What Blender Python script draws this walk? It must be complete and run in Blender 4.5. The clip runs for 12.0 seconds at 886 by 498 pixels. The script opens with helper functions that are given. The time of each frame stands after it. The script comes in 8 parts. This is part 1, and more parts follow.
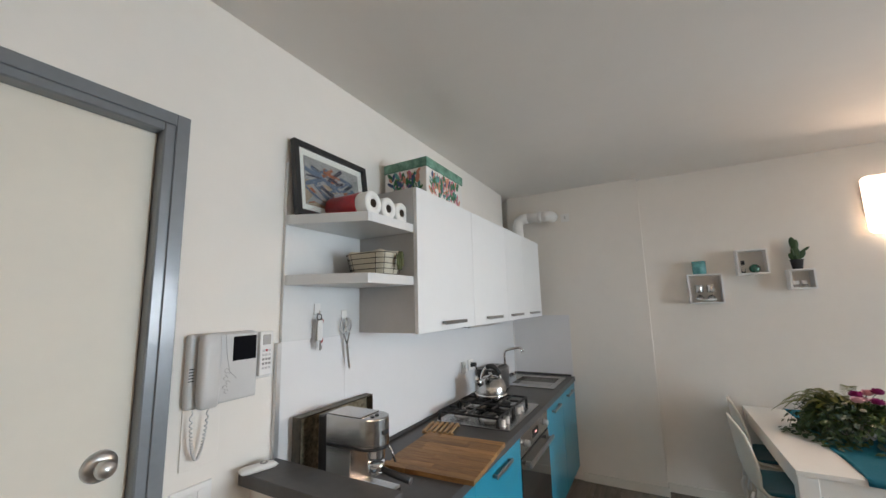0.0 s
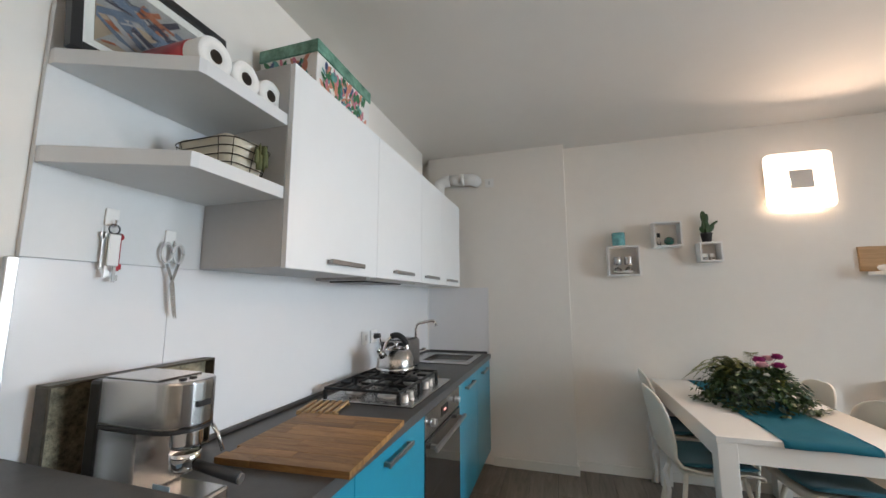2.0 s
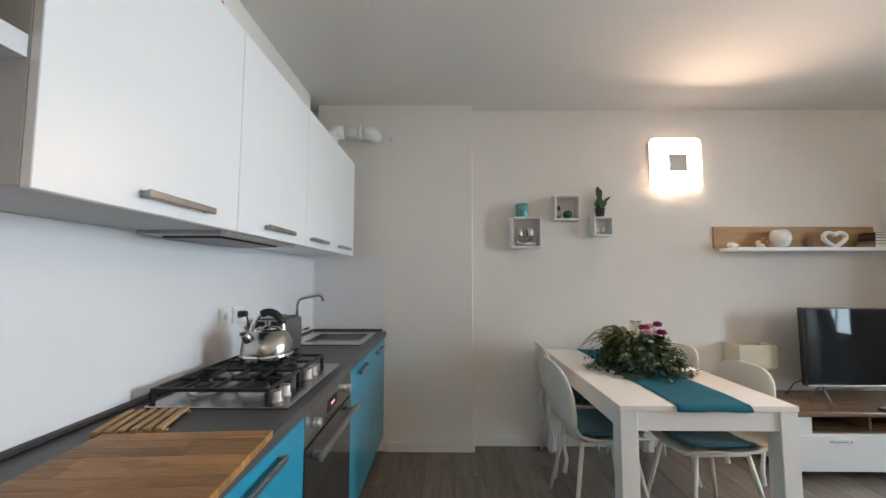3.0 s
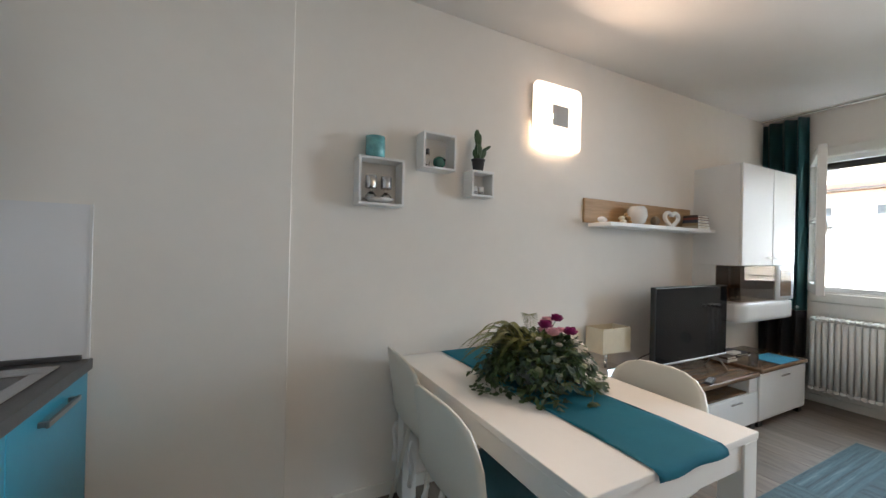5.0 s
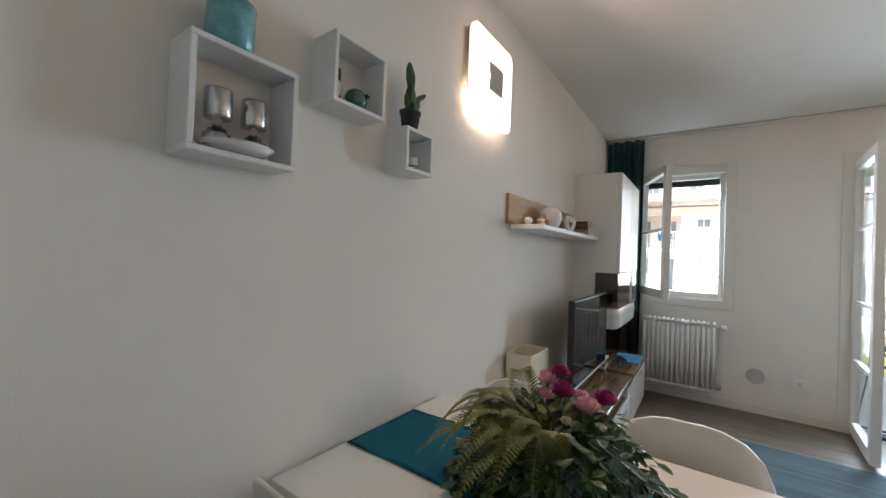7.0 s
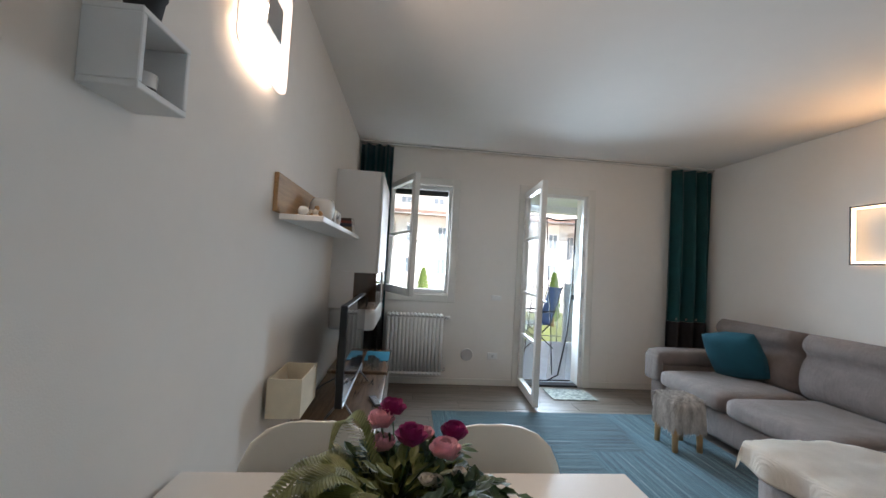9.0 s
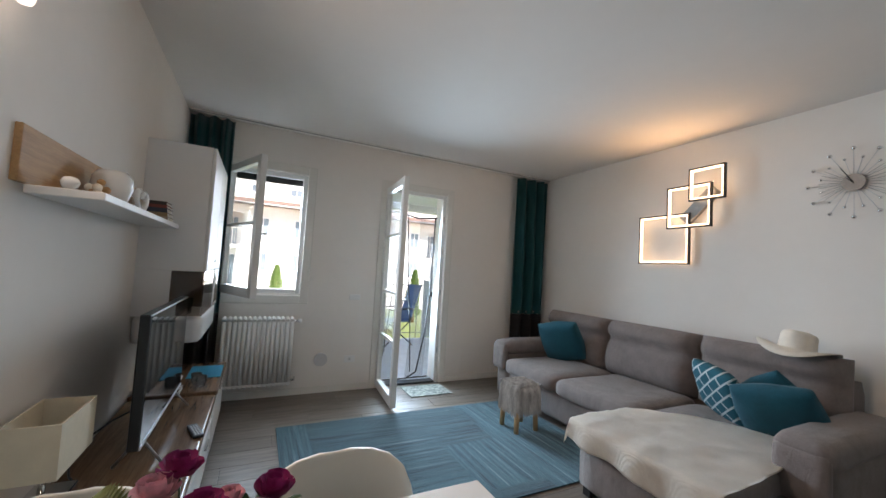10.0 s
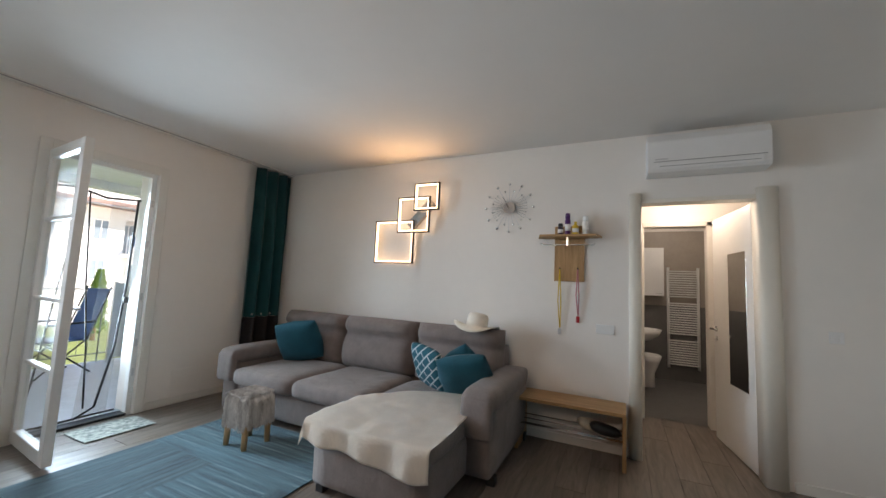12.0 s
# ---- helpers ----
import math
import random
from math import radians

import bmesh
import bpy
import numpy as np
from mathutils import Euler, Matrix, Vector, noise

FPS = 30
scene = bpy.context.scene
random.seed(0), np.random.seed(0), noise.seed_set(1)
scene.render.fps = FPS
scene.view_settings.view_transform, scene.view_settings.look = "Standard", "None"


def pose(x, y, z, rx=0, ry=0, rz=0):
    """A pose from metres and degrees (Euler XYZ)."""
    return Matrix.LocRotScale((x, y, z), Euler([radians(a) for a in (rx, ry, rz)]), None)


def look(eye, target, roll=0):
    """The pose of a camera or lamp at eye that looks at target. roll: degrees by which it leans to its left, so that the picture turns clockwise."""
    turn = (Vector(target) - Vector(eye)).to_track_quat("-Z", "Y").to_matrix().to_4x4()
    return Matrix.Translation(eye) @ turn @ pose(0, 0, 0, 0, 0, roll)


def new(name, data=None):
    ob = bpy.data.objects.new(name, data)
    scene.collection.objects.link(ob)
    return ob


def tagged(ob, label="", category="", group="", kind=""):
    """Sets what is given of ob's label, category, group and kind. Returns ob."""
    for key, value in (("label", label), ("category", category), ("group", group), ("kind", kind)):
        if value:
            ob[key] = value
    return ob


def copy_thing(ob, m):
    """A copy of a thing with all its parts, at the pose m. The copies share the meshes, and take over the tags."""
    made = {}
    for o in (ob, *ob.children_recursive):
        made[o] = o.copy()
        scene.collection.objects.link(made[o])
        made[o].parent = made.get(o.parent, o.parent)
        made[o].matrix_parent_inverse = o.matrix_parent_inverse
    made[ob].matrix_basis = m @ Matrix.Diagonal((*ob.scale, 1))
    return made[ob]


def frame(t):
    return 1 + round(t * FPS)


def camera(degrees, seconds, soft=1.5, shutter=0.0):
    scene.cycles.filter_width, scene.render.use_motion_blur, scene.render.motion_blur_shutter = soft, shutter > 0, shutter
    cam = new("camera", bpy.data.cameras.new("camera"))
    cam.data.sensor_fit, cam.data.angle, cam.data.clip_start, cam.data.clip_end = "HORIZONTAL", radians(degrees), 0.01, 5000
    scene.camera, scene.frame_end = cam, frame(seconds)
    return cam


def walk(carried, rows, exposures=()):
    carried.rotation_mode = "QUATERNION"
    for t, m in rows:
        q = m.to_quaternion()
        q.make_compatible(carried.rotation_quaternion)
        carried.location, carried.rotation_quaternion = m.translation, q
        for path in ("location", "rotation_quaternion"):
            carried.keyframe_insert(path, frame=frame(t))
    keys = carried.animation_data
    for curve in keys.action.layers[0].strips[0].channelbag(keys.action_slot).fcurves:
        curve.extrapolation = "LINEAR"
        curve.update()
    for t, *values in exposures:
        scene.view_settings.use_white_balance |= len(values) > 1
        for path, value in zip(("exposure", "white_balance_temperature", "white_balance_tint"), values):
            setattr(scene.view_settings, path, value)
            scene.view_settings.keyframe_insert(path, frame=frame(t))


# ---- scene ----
cam = camera(99.7, 12.0)
PATH = [
    (0, (0.145, -0.111, 1.602), (-0.816, 1.618, 1.894), -1.5),
    (0.5, (0.138, -0.066, 1.542), (-0.826, 1.66, 1.844), -1.4),
    (1, (0.101, 0.05, 1.472), (-0.818, 1.801, 1.77), -1.1),
    (1.5, (0.069, 0.205, 1.426), (-0.736, 2.013, 1.713), -0.7),
    (2, (0.019, 0.367, 1.375), (-0.568, 2.262, 1.637), -0.2),
    (2.5, (-0.036, 0.524, 1.329), (-0.358, 2.485, 1.546), -0.1),
    (3, (-0.105, 0.727, 1.327), (-0.124, 2.722, 1.471), 0.1),
    (3.5, (-0.12, 0.968, 1.316), (0.166, 2.946, 1.388), 0.3),
    (3.7, (-0.106, 1.093, 1.31), (0.294, 3.052, 1.358), 0.4),
    (5.5, (-0.008, 2.085, 1.337), (1.061, 3.776, 1.35), 1.6),
    (6, (0.054, 2.328, 1.32), (1.29, 3.901, 1.341), 1.8),
    (6.5, (0.056, 2.563, 1.349), (1.474, 3.973, 1.361), 2.2),
    (6.7, (0.069, 2.679, 1.359), (1.581, 3.988, 1.378), 2.2),
    (8.5, (0.313, 3.094, 1.366), (2.296, 3.347, 1.422), 3.5),
    (9, (0.354, 3.161, 1.357), (2.343, 2.976, 1.443), 3.2),
    (9.5, (0.424, 3.136, 1.346), (2.34, 2.572, 1.448), 3.3),
    (10, (0.508, 3.087, 1.359), (2.301, 2.209, 1.473), 3.3),
    (10.5, (0.574, 3.1, 1.328), (2.201, 1.947, 1.474), 3.3),
    (11, (0.552, 3.076, 1.35), (2.003, 1.709, 1.507), 3.2),
    (11.5, (0.549, 3.079, 1.355), (1.744, 1.483, 1.52), 2.9),
    (12, (0.53, 3.066, 1.342), (1.395, 1.272, 1.526), 2.6),
]
walk(cam, [(t, look(eye, target, roll)) for t, eye, target, roll in PATH],
     [(0.0, 1.48, 7300, 17), (3.5, 1.62, 7050, 16), (6.5, 1.26, 6900, 15), (9.5, 0.93, 6600, 15), (12.0, 0.90, 6800, 15)])

# ---------------- world, sun, lights ----------------
world = bpy.data.worlds.new("sky")
scene.world = world
world.use_nodes = True
wn = world.node_tree.nodes
sky = wn.new("ShaderNodeTexSky")
sky.sky_type = 'NISHITA'
sky.sun_disc = False
sky.sun_elevation = radians(45)
sky.sun_rotation = radians(200)
wn["Background"].inputs["Strength"].default_value = 0.15
world.node_tree.links.new(sky.outputs[0], wn["Background"].inputs["Color"])

sun = new("sun", bpy.data.lights.new("sun", 'SUN'))
sun.data.energy, sun.data.angle, sun.data.color = 5.0, radians(0.5), (1.0, 0.95, 0.88)
sun.matrix_world = look((0, 0, 24), (22, 9, 0))


def area(name, eye, target, sx, sy, power, col):
    li = bpy.data.lights.new(name, 'AREA')
    li.shape, li.size, li.size_y, li.energy, li.color = 'RECTANGLE', sx, sy, power, col
    li.spread = radians(120)
    ob = new(name, li)
    ob.matrix_world = look(eye, target)
    return ob


SKYCOL = (0.68, 0.85, 1.0)
area("window_daylight", (4.92, 3.02, 1.65), (3.2, 1.8, 0.8), 0.62, 1.15, 13, SKYCOL)
area("balcony_daylight", (4.93, 1.40, 1.38), (3.0, 1.45, 0.85), 0.62, 1.65, 30, (0.60, 0.82, 1.0))


def point(name, p, power, col, r=0.05):
    li = bpy.data.lights.new(name, 'POINT')
    li.energy, li.color, li.shadow_soft_size = power, col, r
    ob = new(name, li)
    ob.location = p
    return ob


point("hall_bulb", (0.0, -1.2, 2.25), 7.5, (1.0, 0.85, 0.70), 0.06)
glass_light = bpy.data.lights.new("wall_lamp_light", 'AREA')
glass_light.shape, glass_light.size, glass_light.energy, glass_light.color = 'SQUARE', 0.28, 8.8, (1.0, 0.78, 0.61)
glass_light.spread = radians(150)
new("wall_lamp_light", glass_light).matrix_world = look((1.753, 3.712, 2.22), (1.753, 2.0, 1.62))
led_light = bpy.data.lights.new("led_square_light", 'AREA')
led_light.shape, led_light.size, led_light.size_y, led_light.energy, led_light.color = 'RECTANGLE', 0.6, 0.03, 1.9, (1.0, 0.58, 0.26)
led_light.spread = radians(160)
new("led_square_light", led_light).matrix_world = look((2.60, -0.35, 2.20), (2.60, 0.15, 2.60))
point("bath_bulb", (-0.1, -2.7, 2.4), 6.5, (1.0, 0.92, 0.82), 0.06)

# ---------------- materials ----------------


def mat(name, col, rough=0.5, metal=0.0, var=0.08, scale=6.0, bump=0.0, bscale=120.0, stretch=(1, 1, 1),
        coat=0.0, rvar=0.0, per=0.0, sheen=0.0, col2=None, warp=0.0):
    m = bpy.data.materials.new(name)
    m.use_nodes = True
    nt = m.node_tree
    N, L = nt.nodes, nt.links
    p = N["Principled BSDF"]
    p.inputs["Metallic"].default_value = metal
    p.inputs["Roughness"].default_value = rough
    p.inputs["Coat Weight"].default_value = coat
    p.inputs["Coat Roughness"].default_value = 0.08
    p.inputs["Sheen Weight"].default_value = sheen
    tc = N.new("ShaderNodeTexCoord")
    mp = N.new("ShaderNodeMapping")
    mp.inputs["Scale"].default_value = stretch
    L.new(tc.outputs["Object"], mp.inputs["Vector"])
    vec = mp.outputs[0]
    oi = N.new("ShaderNodeObjectInfo")
    if per:
        ad = N.new("ShaderNodeVectorMath")
        ad.operation = 'ADD'
        sc = N.new("ShaderNodeMath")
        sc.operation = 'MULTIPLY'
        sc.inputs[1].default_value = 37.0
        L.new(oi.outputs["Random"], sc.inputs[0])
        L.new(vec, ad.inputs[0])
        L.new(sc.outputs[0], ad.inputs[1])
        vec = ad.outputs[0]
    n1 = N.new("ShaderNodeTexNoise")
    n1.inputs["Scale"].default_value = scale
    n1.inputs["Detail"].default_value = 6
    n1.inputs["Roughness"].default_value = 0.6
    n1.inputs["Distortion"].default_value = warp
    L.new(vec, n1.inputs["Vector"])
    n2 = N.new("ShaderNodeTexNoise")
    n2.inputs["Scale"].default_value = scale * 9
    n2.inputs["Detail"].default_value = 3
    L.new(vec, n2.inputs["Vector"])
    ramp = N.new("ShaderNodeMix")
    ramp.data_type = 'RGBA'
    a = [c * (1 - var) for c in col]
    b = list(col2) if col2 else [min(1, c * (1 + var)) for c in col]
    ramp.inputs[6].default_value = (*a, 1)
    ramp.inputs[7].default_value = (*b, 1)
    mixf = N.new("ShaderNodeMath")
    mixf.operation = 'MULTIPLY_ADD'
    mixf.inputs[1].default_value = 0.75
    L.new(n1.outputs["Fac"], mixf.inputs[0])
    half = N.new("ShaderNodeMath")
    half.operation = 'MULTIPLY'
    half.inputs[1].default_value = 0.25
    L.new(n2.outputs["Fac"], half.inputs[0])
    L.new(half.outputs[0], mixf.inputs[2])
    rng = N.new("ShaderNodeMapRange")
    rng.inputs[1].default_value, rng.inputs[2].default_value = 0.32, 0.68
    L.new(mixf.outputs[0], rng.inputs[0])
    L.new(rng.outputs[0], ramp.inputs[0])
    out = ramp.outputs[2]
    if per:
        hs = N.new("ShaderNodeHueSaturation")
        vr = N.new("ShaderNodeMapRange")
        vr.inputs[3].default_value, vr.inputs[4].default_value = 1 - per, 1 + per
        L.new(oi.outputs["Random"], vr.inputs[0])
        L.new(vr.outputs[0], hs.inputs["Value"])
        L.new(out, hs.inputs["Color"])
        out = hs.outputs[0]
    L.new(out, p.inputs["Base Color"])
    if rvar:
        rr = N.new("ShaderNodeMapRange")
        rr.inputs[3].default_value, rr.inputs[4].default_value = max(0.02, rough - rvar), min(1, rough + rvar)
        L.new(n2.outputs["Fac"], rr.inputs[0])
        L.new(rr.outputs[0], p.inputs["Roughness"])
    if bump:
        n3 = N.new("ShaderNodeTexNoise")
        n3.inputs["Scale"].default_value = bscale
        n3.inputs["Detail"].default_value = 4
        L.new(vec, n3.inputs["Vector"])
        bp = N.new("ShaderNodeBump")
        bp.inputs["Strength"].default_value = bump
        bp.inputs["Distance"].default_value = 0.004
        L.new(n3.outputs["Fac"], bp.inputs["Height"])
        L.new(bp.outputs[0], p.inputs["Normal"])
    return m


def glow(name, col, strength):
    m = bpy.data.materials.new(name)
    m.use_nodes = True
    p = m.node_tree.nodes["Principled BSDF"]
    p.inputs["Base Color"].default_value = (0.8, 0.8, 0.8, 1)
    p.inputs["Emission Color"].default_value = (*col, 1)
    p.inputs["Emission Strength"].default_value = strength
    return m


def glassy(name, col=(1, 1, 1), rough=0.0, ior=1.45, thin=True):
    m = bpy.data.materials.new(name)
    m.use_nodes = True
    nt = m.node_tree
    if thin:
        nt.nodes.remove(nt.nodes["Principled BSDF"])
        tr = nt.nodes.new("ShaderNodeBsdfTransparent")
        tr.inputs[0].default_value = (*col, 1)
        gl = nt.nodes.new("ShaderNodeBsdfGlossy")
        gl.inputs["Roughness"].default_value = 0.02
        lw = nt.nodes.new("ShaderNodeLayerWeight")
        lw.inputs[0].default_value = 0.5
        pw = nt.nodes.new("ShaderNodeMath")
        pw.operation = 'POWER'
        pw.inputs[1].default_value = 4.0
        fr = nt.nodes.new("ShaderNodeMath")
        fr.operation = 'MULTIPLY_ADD'
        fr.inputs[1].default_value, fr.inputs[2].default_value = 0.6, (ior - 1) ** 2 / (ior + 1) ** 2
        nt.links.new(lw.outputs["Facing"], pw.inputs[0])
        nt.links.new(pw.outputs[0], fr.inputs[0])
        mx = nt.nodes.new("ShaderNodeMixShader")
        nt.links.new(fr.outputs[0], mx.inputs[0])
        nt.links.new(tr.outputs[0], mx.inputs[1])
        nt.links.new(gl.outputs[0], mx.inputs[2])
        nt.links.new(mx.outputs[0], nt.nodes["Material Output"].inputs[0])
    else:
        p = nt.nodes["Principled BSDF"]
        p.inputs["Base Color"].default_value = (*col, 1)
        p.inputs["Transmission Weight"].default_value = 1
        p.inputs["Roughness"].default_value = rough
        p.inputs["IOR"].default_value = ior
    return m


M_WALL = mat("wall_paint", (0.815, 0.772, 0.718), 0.85, var=0.025, scale=1.6, bump=0.12, bscale=260)
M_CEIL = mat("ceiling_paint", (0.80, 0.76, 0.715), 0.9, var=0.02, scale=1.2, bump=0.08, bscale=200)
M_TRIM = mat("white_trim", (0.76, 0.73, 0.67), 0.42, var=0.03, scale=4)
M_CASING = mat("cream_casing", (0.80, 0.745, 0.65), 0.38, var=0.03, scale=5)
M_FRAMEW = mat("white_frame", (0.80, 0.79, 0.76), 0.35, var=0.03, scale=5)
M_LACQ = mat("white_lacquer", (0.79, 0.785, 0.77), 0.42, var=0.02, scale=3)
M_CAB = mat("cabinet_white", (0.82, 0.83, 0.83), 0.32, var=0.015, scale=3, bump=0.03, bscale=60)
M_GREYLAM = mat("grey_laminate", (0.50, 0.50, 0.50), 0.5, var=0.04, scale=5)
M_SHELFLAM = mat("pale_laminate", (0.68, 0.69, 0.69), 0.4, var=0.03, scale=5)
M_SPLASH = mat("splash_gloss", (0.80, 0.80, 0.81), 0.16, var=0.015, scale=3, coat=0.4)
M_TOP = mat("worktop_grey", (0.075, 0.072, 0.071), 0.42, var=0.16, scale=26, bump=0.08, bscale=300, rvar=0.08)
M_TEAL = mat("teal_lacquer", (0.004, 0.27, 0.40), 0.3, var=0.05, scale=3, coat=0.3)
M_STEEL = mat("brushed_steel", (0.47, 0.46, 0.45), 0.24, 1.0, var=0.03, scale=2, stretch=(1, 1, 25))
M_CHROME = mat("chrome", (0.80, 0.80, 0.80), 0.08, 1.0, var=0.03, scale=6)
M_ALU = mat("satin_alu", (0.62, 0.62, 0.62), 0.34, 1.0, var=0.06, scale=10)
M_HANDLE = mat("handle_grey", (0.33, 0.32, 0.31), 0.36, 0.9, var=0.1, scale=40)
M_DOORGREY = mat("door_frame_grey", (0.20, 0.215, 0.235), 0.3, 0.3, var=0.08, scale=5, coat=0.25)
M_DOORPANEL = mat("door_panel_cream", (0.74, 0.69, 0.60), 0.55, var=0.03, scale=3)
M_BLACK = mat("black_plastic", (0.018, 0.018, 0.019), 0.38, var=0.2, scale=20)
M_IRON = mat("cast_iron", (0.012, 0.012, 0.012), 0.5, 0.0, var=0.3, scale=60, bump=0.2, bscale=400)
M_OVEN = mat("oven_glass", (0.02, 0.019, 0.018), 0.06, var=0.1, scale=4, coat=0.6)
M_WHITEPL = mat("white_plastic", (0.80, 0.79, 0.77), 0.32, var=0.02, scale=8)
M_GREYPL = mat("grey_plastic", (0.58, 0.57, 0.56), 0.35, var=0.03, scale=8)
M_SCREEN = mat("dark_screen", (0.010, 0.010, 0.012), 0.035, var=0.1, scale=3)
M_SCREEN.node_tree.nodes["Principled BSDF"].inputs["IOR"].default_value = 1.28
M_ACACIA = mat("acacia_wood", (0.27, 0.115, 0.032), 0.5, var=0.3, scale=5, stretch=(0.8, 6, 6), col2=(0.47, 0.245, 0.085), per=0.28, warp=1.2, bump=0.06, bscale=90)
M_OAK = mat("oak_wood", (0.38, 0.21, 0.085), 0.5, var=0.22, scale=4, stretch=(0.7, 9, 9), col2=(0.52, 0.31, 0.14), warp=0.8, bump=0.05, bscale=80)
M_OAKV = mat("oak_wood_upright", (0.38, 0.21, 0.085), 0.5, var=0.22, scale=4, stretch=(9, 9, 0.7), col2=(0.52, 0.31, 0.14), warp=0.8, bump=0.05, bscale=80)
M_WALNUT = mat("tv_top_wood", (0.15, 0.082, 0.046), 0.2, var=0.35, scale=3, stretch=(0.6, 8, 8), col2=(0.26, 0.155, 0.09), warp=1.5, bump=0.04)
M_SOFA = mat("taupe_fabric", (0.185, 0.151, 0.138), 0.92, var=0.12, scale=9, bump=0.5, bscale=420, sheen=0.15, col2=(0.232, 0.19, 0.175))
# slack creases of the upholstery
snt = M_SOFA.node_tree
cr = snt.nodes.new("ShaderNodeTexNoise")
cr.inputs["Scale"].default_value = 9.0
cr.inputs["Detail"].default_value = 3.0
cr.inputs["Distortion"].default_value = 0.8
cm = snt.nodes.new("ShaderNodeMapping")
cm.inputs["Scale"].default_value = (2.6, 1.0, 0.7)
snt.links.new(snt.nodes["Texture Coordinate"].outputs["Object"], cm.inputs["Vector"])
snt.links.new(cm.outputs[0], cr.inputs["Vector"])
cb_ = snt.nodes.new("ShaderNodeBump")
cb_.inputs["Strength"].default_value = 0.22
cb_.inputs["Distance"].default_value = 0.03
snt.links.new(cr.outputs["Fac"], cb_.inputs["Height"])
snt.links.new(snt.nodes["Bump"].outputs[0], cb_.inputs["Normal"])
snt.links.new(cb_.outputs[0], snt.nodes["Principled BSDF"].inputs["Normal"])
M_TEALFAB = mat("teal_fabric", (0.003, 0.075, 0.11), 0.85, var=0.2, scale=8, bump=0.35, bscale=500, sheen=0.06)
M_CUSH = mat("teal_seat_pad", (0.006, 0.115, 0.16), 0.85, var=0.12, scale=10, bump=0.3, bscale=500, sheen=0.2)
M_RUNNER = mat("runner_cloth", (0.005, 0.235, 0.34), 0.8, var=0.08, scale=7, bump=0.3, bscale=700)
M_CURTAIN = mat("curtain_teal", (0.004, 0.105, 0.115), 0.6, var=0.15, scale=4, bump=0.15, bscale=350, sheen=0.3)
M_CURTDARK = mat("curtain_charcoal", (0.045, 0.04, 0.042), 0.75, var=0.15, scale=6, bump=0.2, bscale=350)
M_SHELL = mat("chair_shell", (0.76, 0.725, 0.645), 0.42, var=0.02, scale=5)
M_TABLE = mat("table_white", (0.80, 0.785, 0.75), 0.42, var=0.02, scale=4)
M_BLANKET = mat("cream_blanket", (0.91, 0.83, 0.73), 0.95, var=0.06, scale=10, bump=0.5, bscale=260, sheen=0.2)
# knitted ribs of the throw
bnt = M_BLANKET.node_tree
wv = bnt.nodes.new("ShaderNodeTexWave")
wv.bands_direction = 'Y'
wv.inputs["Scale"].default_value = 48.0
wv.inputs["Distortion"].default_value = 0.5
wv.inputs["Detail"].default_value = 2.0
bnt.links.new(bnt.nodes["Mapping"].outputs[0], wv.inputs["Vector"])
wb = bnt.nodes.new("ShaderNodeBump")
wb.inputs["Strength"].default_value = 0.3
wb.inputs["Distance"].default_value = 0.003
bnt.links.new(wv.outputs["Fac"], wb.inputs["Height"])
bnt.links.new(bnt.nodes["Bump"].outputs[0], wb.inputs["Normal"])
bnt.links.new(wb.outputs[0], bnt.nodes["Principled BSDF"].inputs["Normal"])
M_STRAW = mat("hat_straw", (0.76, 0.70, 0.60), 0.85, var=0.06, scale=30, bump=0.4, bscale=300)
M_PAPER = mat("paper_white", (0.82, 0.81, 0.78), 0.85, var=0.03, scale=15, bump=0.3, bscale=200)
M_RED = mat("red_wrap", (0.42, 0.015, 0.025), 0.3, var=0.25, scale=14, coat=0.3)
M_WIRE = mat("antique_wire", (0.07, 0.06, 0.045), 0.5, 0.8, var=0.2, scale=30)
M_LINEN = mat("cream_linen", (0.66, 0.60, 0.48), 0.9, var=0.06, scale=14, bump=0.3, bscale=300)
M_GLASS = glassy("clear_glass", (0.97, 0.985, 0.98))
M_CLEAR = glassy("drink_glass", (0.96, 0.97, 0.97), 0.02, 1.45, thin=False)
M_MIRROR = mat("mirror_silver", (0.88, 0.89, 0.88), 0.015, 1.0, var=0.0)
M_SMOKE = glassy("smoked_glass", (0.68, 0.60, 0.54), ior=1.7)
M_LAMPW = glow("lamp_white_glow", (1.0, 0.80, 0.66), 0.85)
M_LED = glow("led_warm_glow", (1.0, 0.68, 0.40), 2.1)
M_LEAF = mat("leaf_green", (0.022, 0.062, 0.022), 0.42, var=0.4, scale=12, col2=(0.06, 0.12, 0.035))
M_FERN = mat("fern_green", (0.09, 0.115, 0.018), 0.5, var=0.35, scale=14, col2=(0.20, 0.22, 0.045))
M_DUSTLEAF = mat("grey_green_leaf", (0.055, 0.10, 0.075), 0.6, var=0.3, scale=14)
M_PURPLE = mat("magenta_petals", (0.30, 0.016, 0.13), 0.7, var=0.35, scale=20)
M_PINK = mat("pink_petals", (0.78, 0.42, 0.48), 0.7, var=0.25, scale=20)
M_POTGREY = mat("grey_pot", (0.52, 0.53, 0.54), 0.6, var=0.1, scale=15)
M_FUR = mat("fur_grey", (0.46, 0.41, 0.37), 0.9, var=0.45, scale=16, stretch=(1, 1, 0.3), col2=(0.84, 0.80, 0.76))
M_BEECH = mat("beech_leg", (0.46, 0.28, 0.13), 0.5, var=0.15, scale=6, stretch=(6, 6, 1))
M_SHADE = mat("lamp_shade_linen", (0.72, 0.64, 0.49), 0.85, var=0.05, scale=20, bump=0.25, bscale=400)
